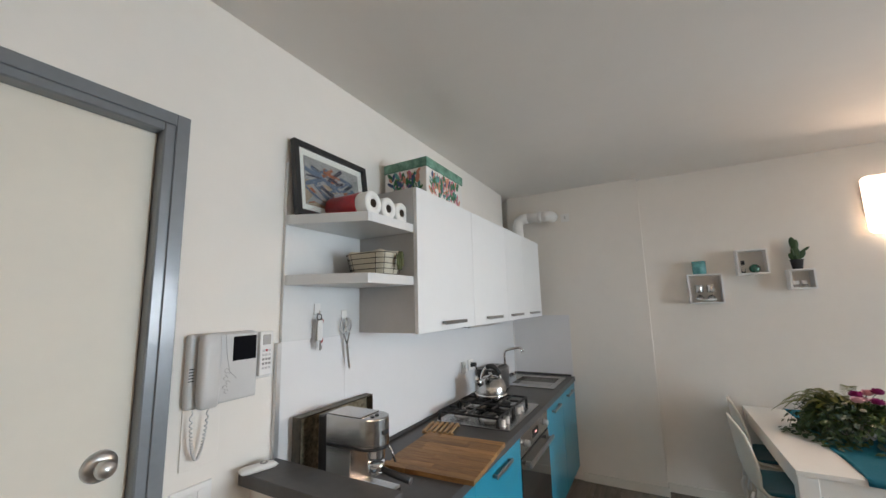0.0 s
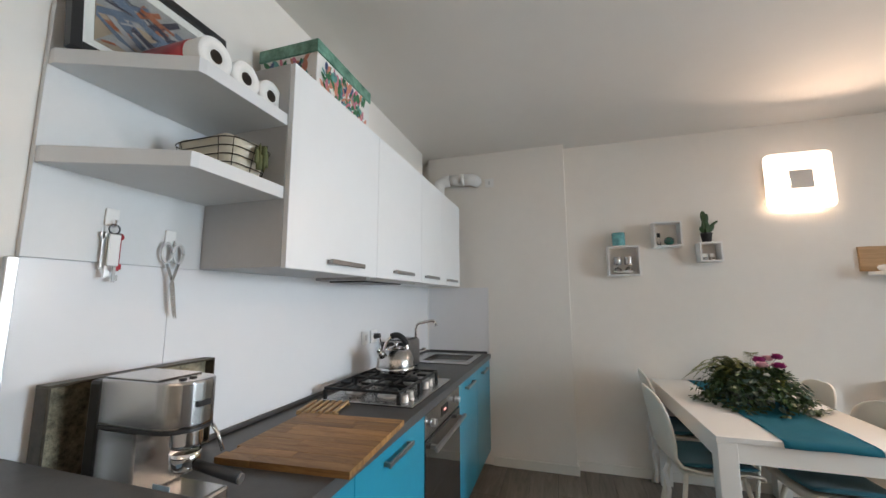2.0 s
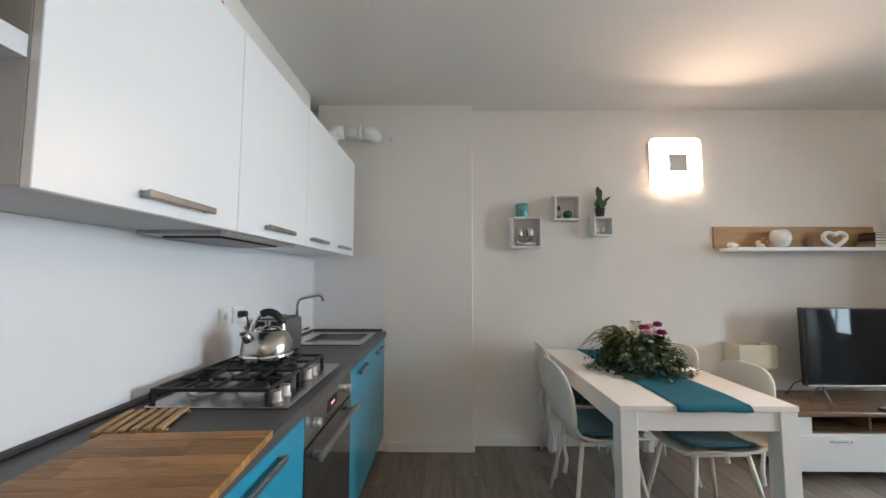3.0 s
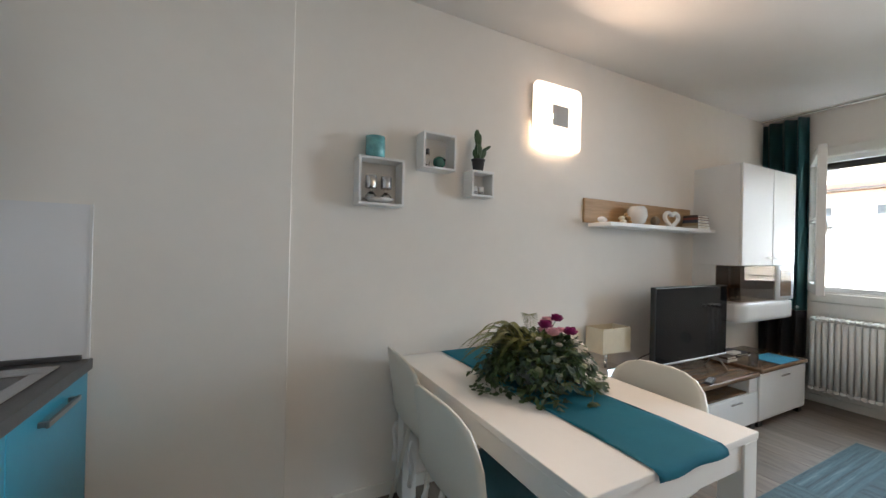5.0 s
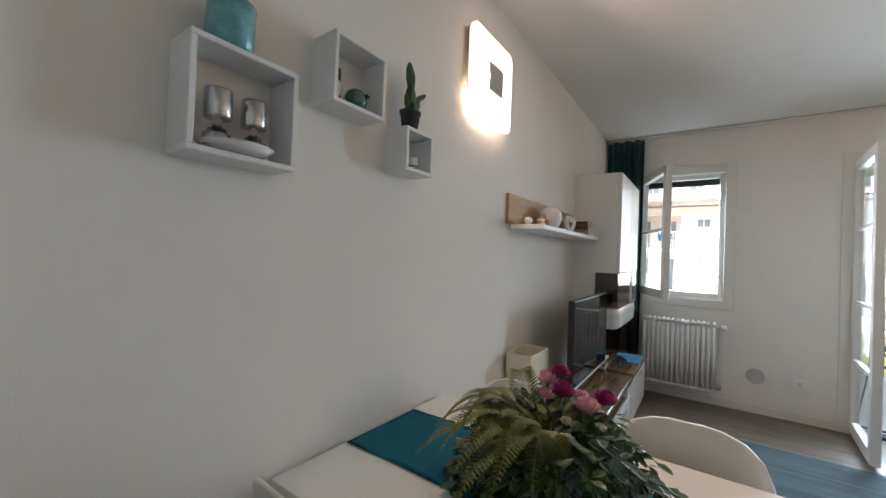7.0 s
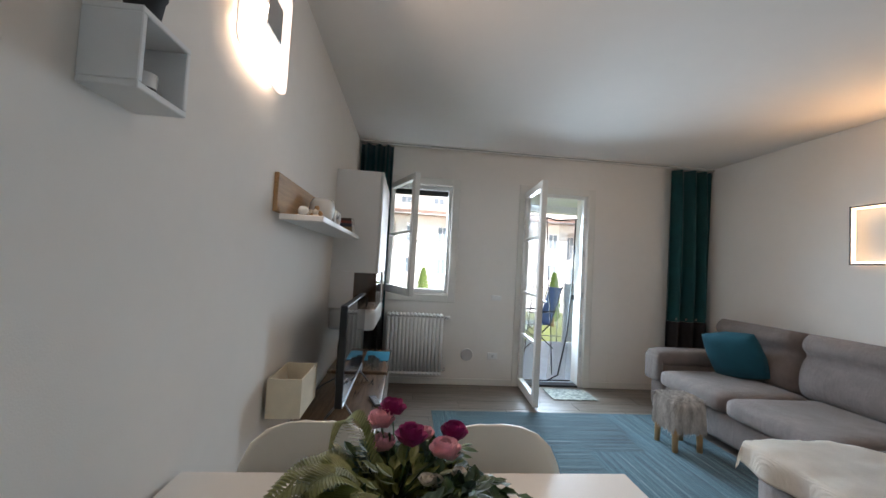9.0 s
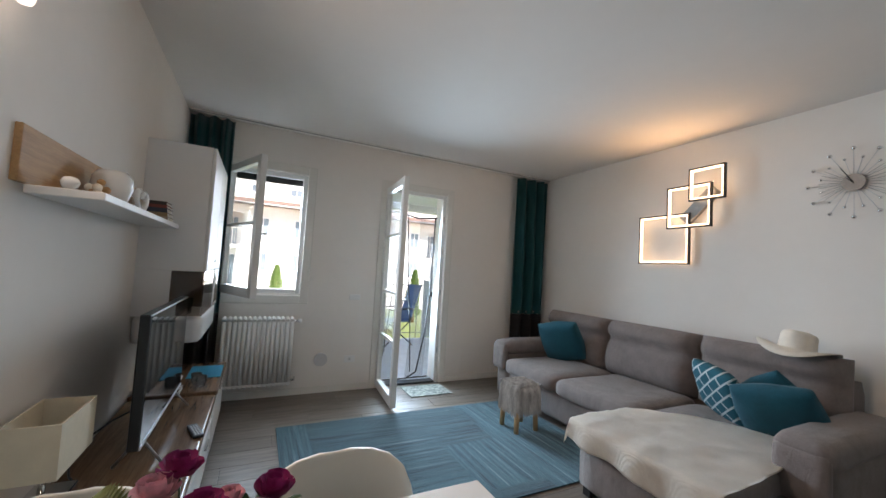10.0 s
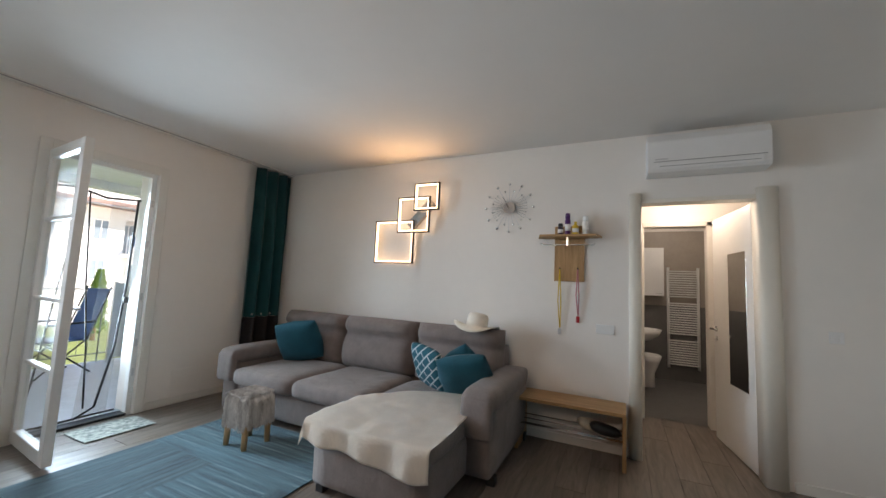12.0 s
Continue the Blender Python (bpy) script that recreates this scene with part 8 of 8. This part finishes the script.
def cypress(x, y, h, r, seed):
    t = thing("cypress_tree", (x, y, -1.0), "slim green conifer in front of building", "tree", "garden conifers")
    part("trunk", cyl(B(), (x, y, -1.0), (x, y, -1.0 + h * 0.9), 0.07, 0.015, 8), M_BEECH, t)
    rs = random.Random(seed)
    vs, fs = [], []
    for k in range(1500):
        u = rs.random() ** 0.8
        z = -0.8 + (h - 0.2) * u
        rad_ = r * (1 - u) ** 0.6 * rs.uniform(0.4, 1.05)
        a = rs.uniform(0, 6.283)
        p0 = Vector((x + rad_ * math.cos(a), y + rad_ * math.sin(a), z))
        leaf_quad(vs, fs, p0, Vector((math.cos(a) * 0.5, math.sin(a) * 0.5, 1)), Vector((math.cos(a), math.sin(a), 0.1)), rs.uniform(0.10, 0.2), 0.03)
    me = bpy.data.meshes.new("crown")
    me.from_pydata([tuple(v_ - Vector((x, y, -1.0))) for v_ in vs], [], fs)
    me.materials.append(M_HEDGE)
    ob = new("crown", me)
    ob.parent = t


cypress(16.0, -3.2, 2.2, 0.34, 3)
cypress(26.5, 2.0, 2.0, 0.5, 4)
cypress(25.5, 12.5, 2.3, 0.5, 5)

# the apartment building opposite: loggias on the upper floor, porches below
FX = 29.0
EAVE, SLAB = 5.05, 2.28
house = thing("apartment_building", (FX + 4, 6, -1.0), "white apartment building with arched loggias and tiled roof", "building")
BAYS = [(4.2, 7.35), (-4.6, -0.6), (-13.4, -9.4), (12.6, 16.6), (21.4, 25.4)]


def far_window(x, y0, y1, z0, z1, parent):
    w_ = part("window", frame_ring(B(), x - 0.06, x - 0.005, y0, y1, z0, z1, 0.09), M_FACWHITE, parent)
    ym = (y0 + y1) / 2
    part("pane", box(B(), x - 0.03, x - 0.02, y0 + 0.09, ym - 0.025, z0 + 0.09, z1 - 0.09), M_FARGLASS, w_)
    part("pane", box(B(), x - 0.03, x - 0.02, ym + 0.025, y1 - 0.09, z0 + 0.09, z1 - 0.09), M_FARGLASS, w_)
    part("mullion", box(B(), x - 0.05, x - 0.01, ym - 0.025, ym + 0.025, z0 + 0.09, z1 - 0.09), M_FACWHITE, w_)


def arch_head(b, y0, y1, z, top, r, x0, x1):
    """Wall over an opening whose upper corners are rounded by r."""
    pts = [(y0, top), (y0, z - r)]
    pts += [(y0 + r - r * math.cos(radians(a)), z - r + r * math.sin(radians(a))) for a in (22, 45, 68, 90)]
    pts += [(y1 - r + r * math.sin(radians(a)), z - r + r * math.cos(radians(a))) for a in (0, 22, 45, 68, 90)]
    pts += [(y1, top)]
    front = [b.verts.new((x0, y, z_)) for y, z_ in pts]
    back = [b.verts.new((x1, y, z_)) for y, z_ in pts]
    b.faces.new(front)
    b.faces.new(list(reversed(back)))
    n = len(pts)
    for k in range(n):
        b.faces.new((front[k], back[k], back[(k + 1) % n], front[(k + 1) % n]))


def loggia(y0, y1):
    part("rear_face", box(B(), FX + 1.6, FX + 1.8, y0, y1, -1.0, EAVE), M_FACWHITE, house)
    part("loggia_slab", box(B(), FX - 0.9, FX + 1.6, y0, y1 + 0.1, SLAB - 0.2, SLAB), M_FACWHITE, house)
    b = B()
    wide = (y1 - y0 - 0.18 * 2) / 3
    for k in range(3):
        a = y0 + k * (wide + 0.18)
        arch_head(b, a, a + wide, 4.5, EAVE, 0.16, FX, FX + 0.25)
        if k < 2:
            box(b, FX, FX + 0.25, a + wide, a + wide + 0.18, SLAB, EAVE)
    bmesh.ops.recalc_face_normals(b, faces=b.faces)
    part("arcade", b, M_FACWHITE, house)
    b = B()
    box(b, FX - 0.88, FX - 0.83, y0, y1 + 0.1, 3.33, 3.38)
    yy = y0
    while yy < y1 + 0.1:
        box(b, FX - 0.865, FX - 0.845, yy, yy + 0.02, SLAB, 3.33)
        yy += 0.13
    part("railing", b, M_FACWHITE, house)
    # blue washing over the railing
    part("laundry", cloth_sheet(y1 - 0.85, y1 - 0.1), M_TEXTILENE, house)
    part("laundry", cloth_sheet(y0 + 0.9, y0 + 1.25), M_TEAL, house)
    # upper doors and the porch with its glazed doors
    for a, c_ in ((y0 + 0.3, y0 + 1.1), (y1 - 1.3, y1 - 0.5)):
        far_window(FX + 1.6, a, c_, SLAB + 0.02, 4.35, house)
        far_window(FX + 0.5, a, c_, -0.6, 1.72, house)
    part("porch_wall", box(B(), FX + 0.5, FX + 0.7, y0, y1, -1.0, SLAB - 0.2), M_FACADE, house)
    part("porch_pillar", box(B(), FX - 0.85, FX - 0.6, y0 + 0.02, y0 + 0.25, -1.0, SLAB - 0.2), M_FACWHITE, house)


def cloth_sheet(y0, y1):
    b = B()
    rows_ = []
    for j in range(9):
        y = y0 + (y1 - y0) * j / 8
        w_ = 0.02 * math.sin(j * 1.9)
        rows_.append([b.verts.new((FX - 0.92 + w_ * k, y, 3.41 - 0.16 * k - 0.02 * math.sin(j))) for k in range(5)])
    for j in range(8):
        for k in range(4):
            b.faces.new((rows_[j][k], rows_[j + 1][k], rows_[j + 1][k + 1], rows_[j][k + 1]))
    bmesh.ops.solidify(b, geom=b.faces[:], thickness=0.012)
    return b


for y0, y1 in BAYS:
    loggia(y0, y1)
edges = sorted(BAYS)
gaps_ = [(-26.0, edges[0][0])] + [(edges[k][1], edges[k + 1][0]) for k in range(4)] + [(edges[4][1], 38.0)]
for y0, y1 in gaps_:
    part("wall", box(B(), FX, FX + 1.8, y0, y1, -1.0, EAVE), M_FACADE, house)
    for k in range(int((y1 - y0) / 2.4)):
        ym = y0 + 1.2 + k * 2.4
        far_window(FX, ym - 0.42, ym + 0.42, 3.0, 4.3, house)
        far_window(FX, ym - 0.42, ym + 0.42, 0.6, 1.9, house)
b = B()
v_ = [b.verts.new(p_) for p_ in ((FX - 1.1, -26.5, EAVE), (FX - 1.1, 38.5, EAVE), (FX + 6, 38.5, EAVE + 1.35), (FX + 6, -26.5, EAVE + 1.35))]
b.faces.new(v_)
bmesh.ops.solidify(b, geom=b.faces[:], thickness=0.14)
bmesh.ops.recalc_face_normals(b, faces=b.faces)
part("roof", b, M_ROOF, house)
part("gutter", cyl(B(), (FX - 1.12, -26.5, EAVE), (FX - 1.12, 38.5, EAVE), 0.07, seg=8), M_HANDLE, house)
part("rear_wall", box(B(), FX + 6.0, FX + 12, -26, 38, -1.0, 9.2), M_FACWHITE, house)
for k in range(20):
    far_window(FX + 6.0, -24 + 3 * k, -22.9 + 3 * k, 6.9, 7.6, house)
part("rear_roof", box(B(), FX + 5.4, FX + 12.6, -26.6, 38.6, 9.2, 9.4), M_ROOF, house)

# ---------------- floor planks ----------------
PW, PL = 0.20, 1.20
meshes = {}
n_pl = 0


def plank(x0, x1, y0, y1):
    key = (round(x1 - x0, 3), round(y1 - y0, 3))
    if key not in meshes:
        bb = B()
        g = 0.0012
        box(bb, g, x1 - x0 - g, g, y1 - y0 - g, -0.006, 0.0, 0.0012, 1)
        meshes[key] = mesh_of("floor_plank", bb, M_PLANK)
    ob = new("floor_plank", meshes[key])
    ob.parent = floor
    ob.location = (x0, y0, 0)


rs = random.Random(17)
x = XW - 0.1
col = 0
while x < XE - 0.001:
    x1 = min(x + PW, XE)
    y = YS - 1.25 + (col * 0.37 % 1.0) * PL - PL
    while y < YN + 0.02:
        y0, y1 = max(y, YS - 1.25), min(y + PL, YN + 0.02)
        if y1 - y0 > 0.02:
            plank(x, x1, y0, y1)
        y += PL
    x += PW
    col += 1
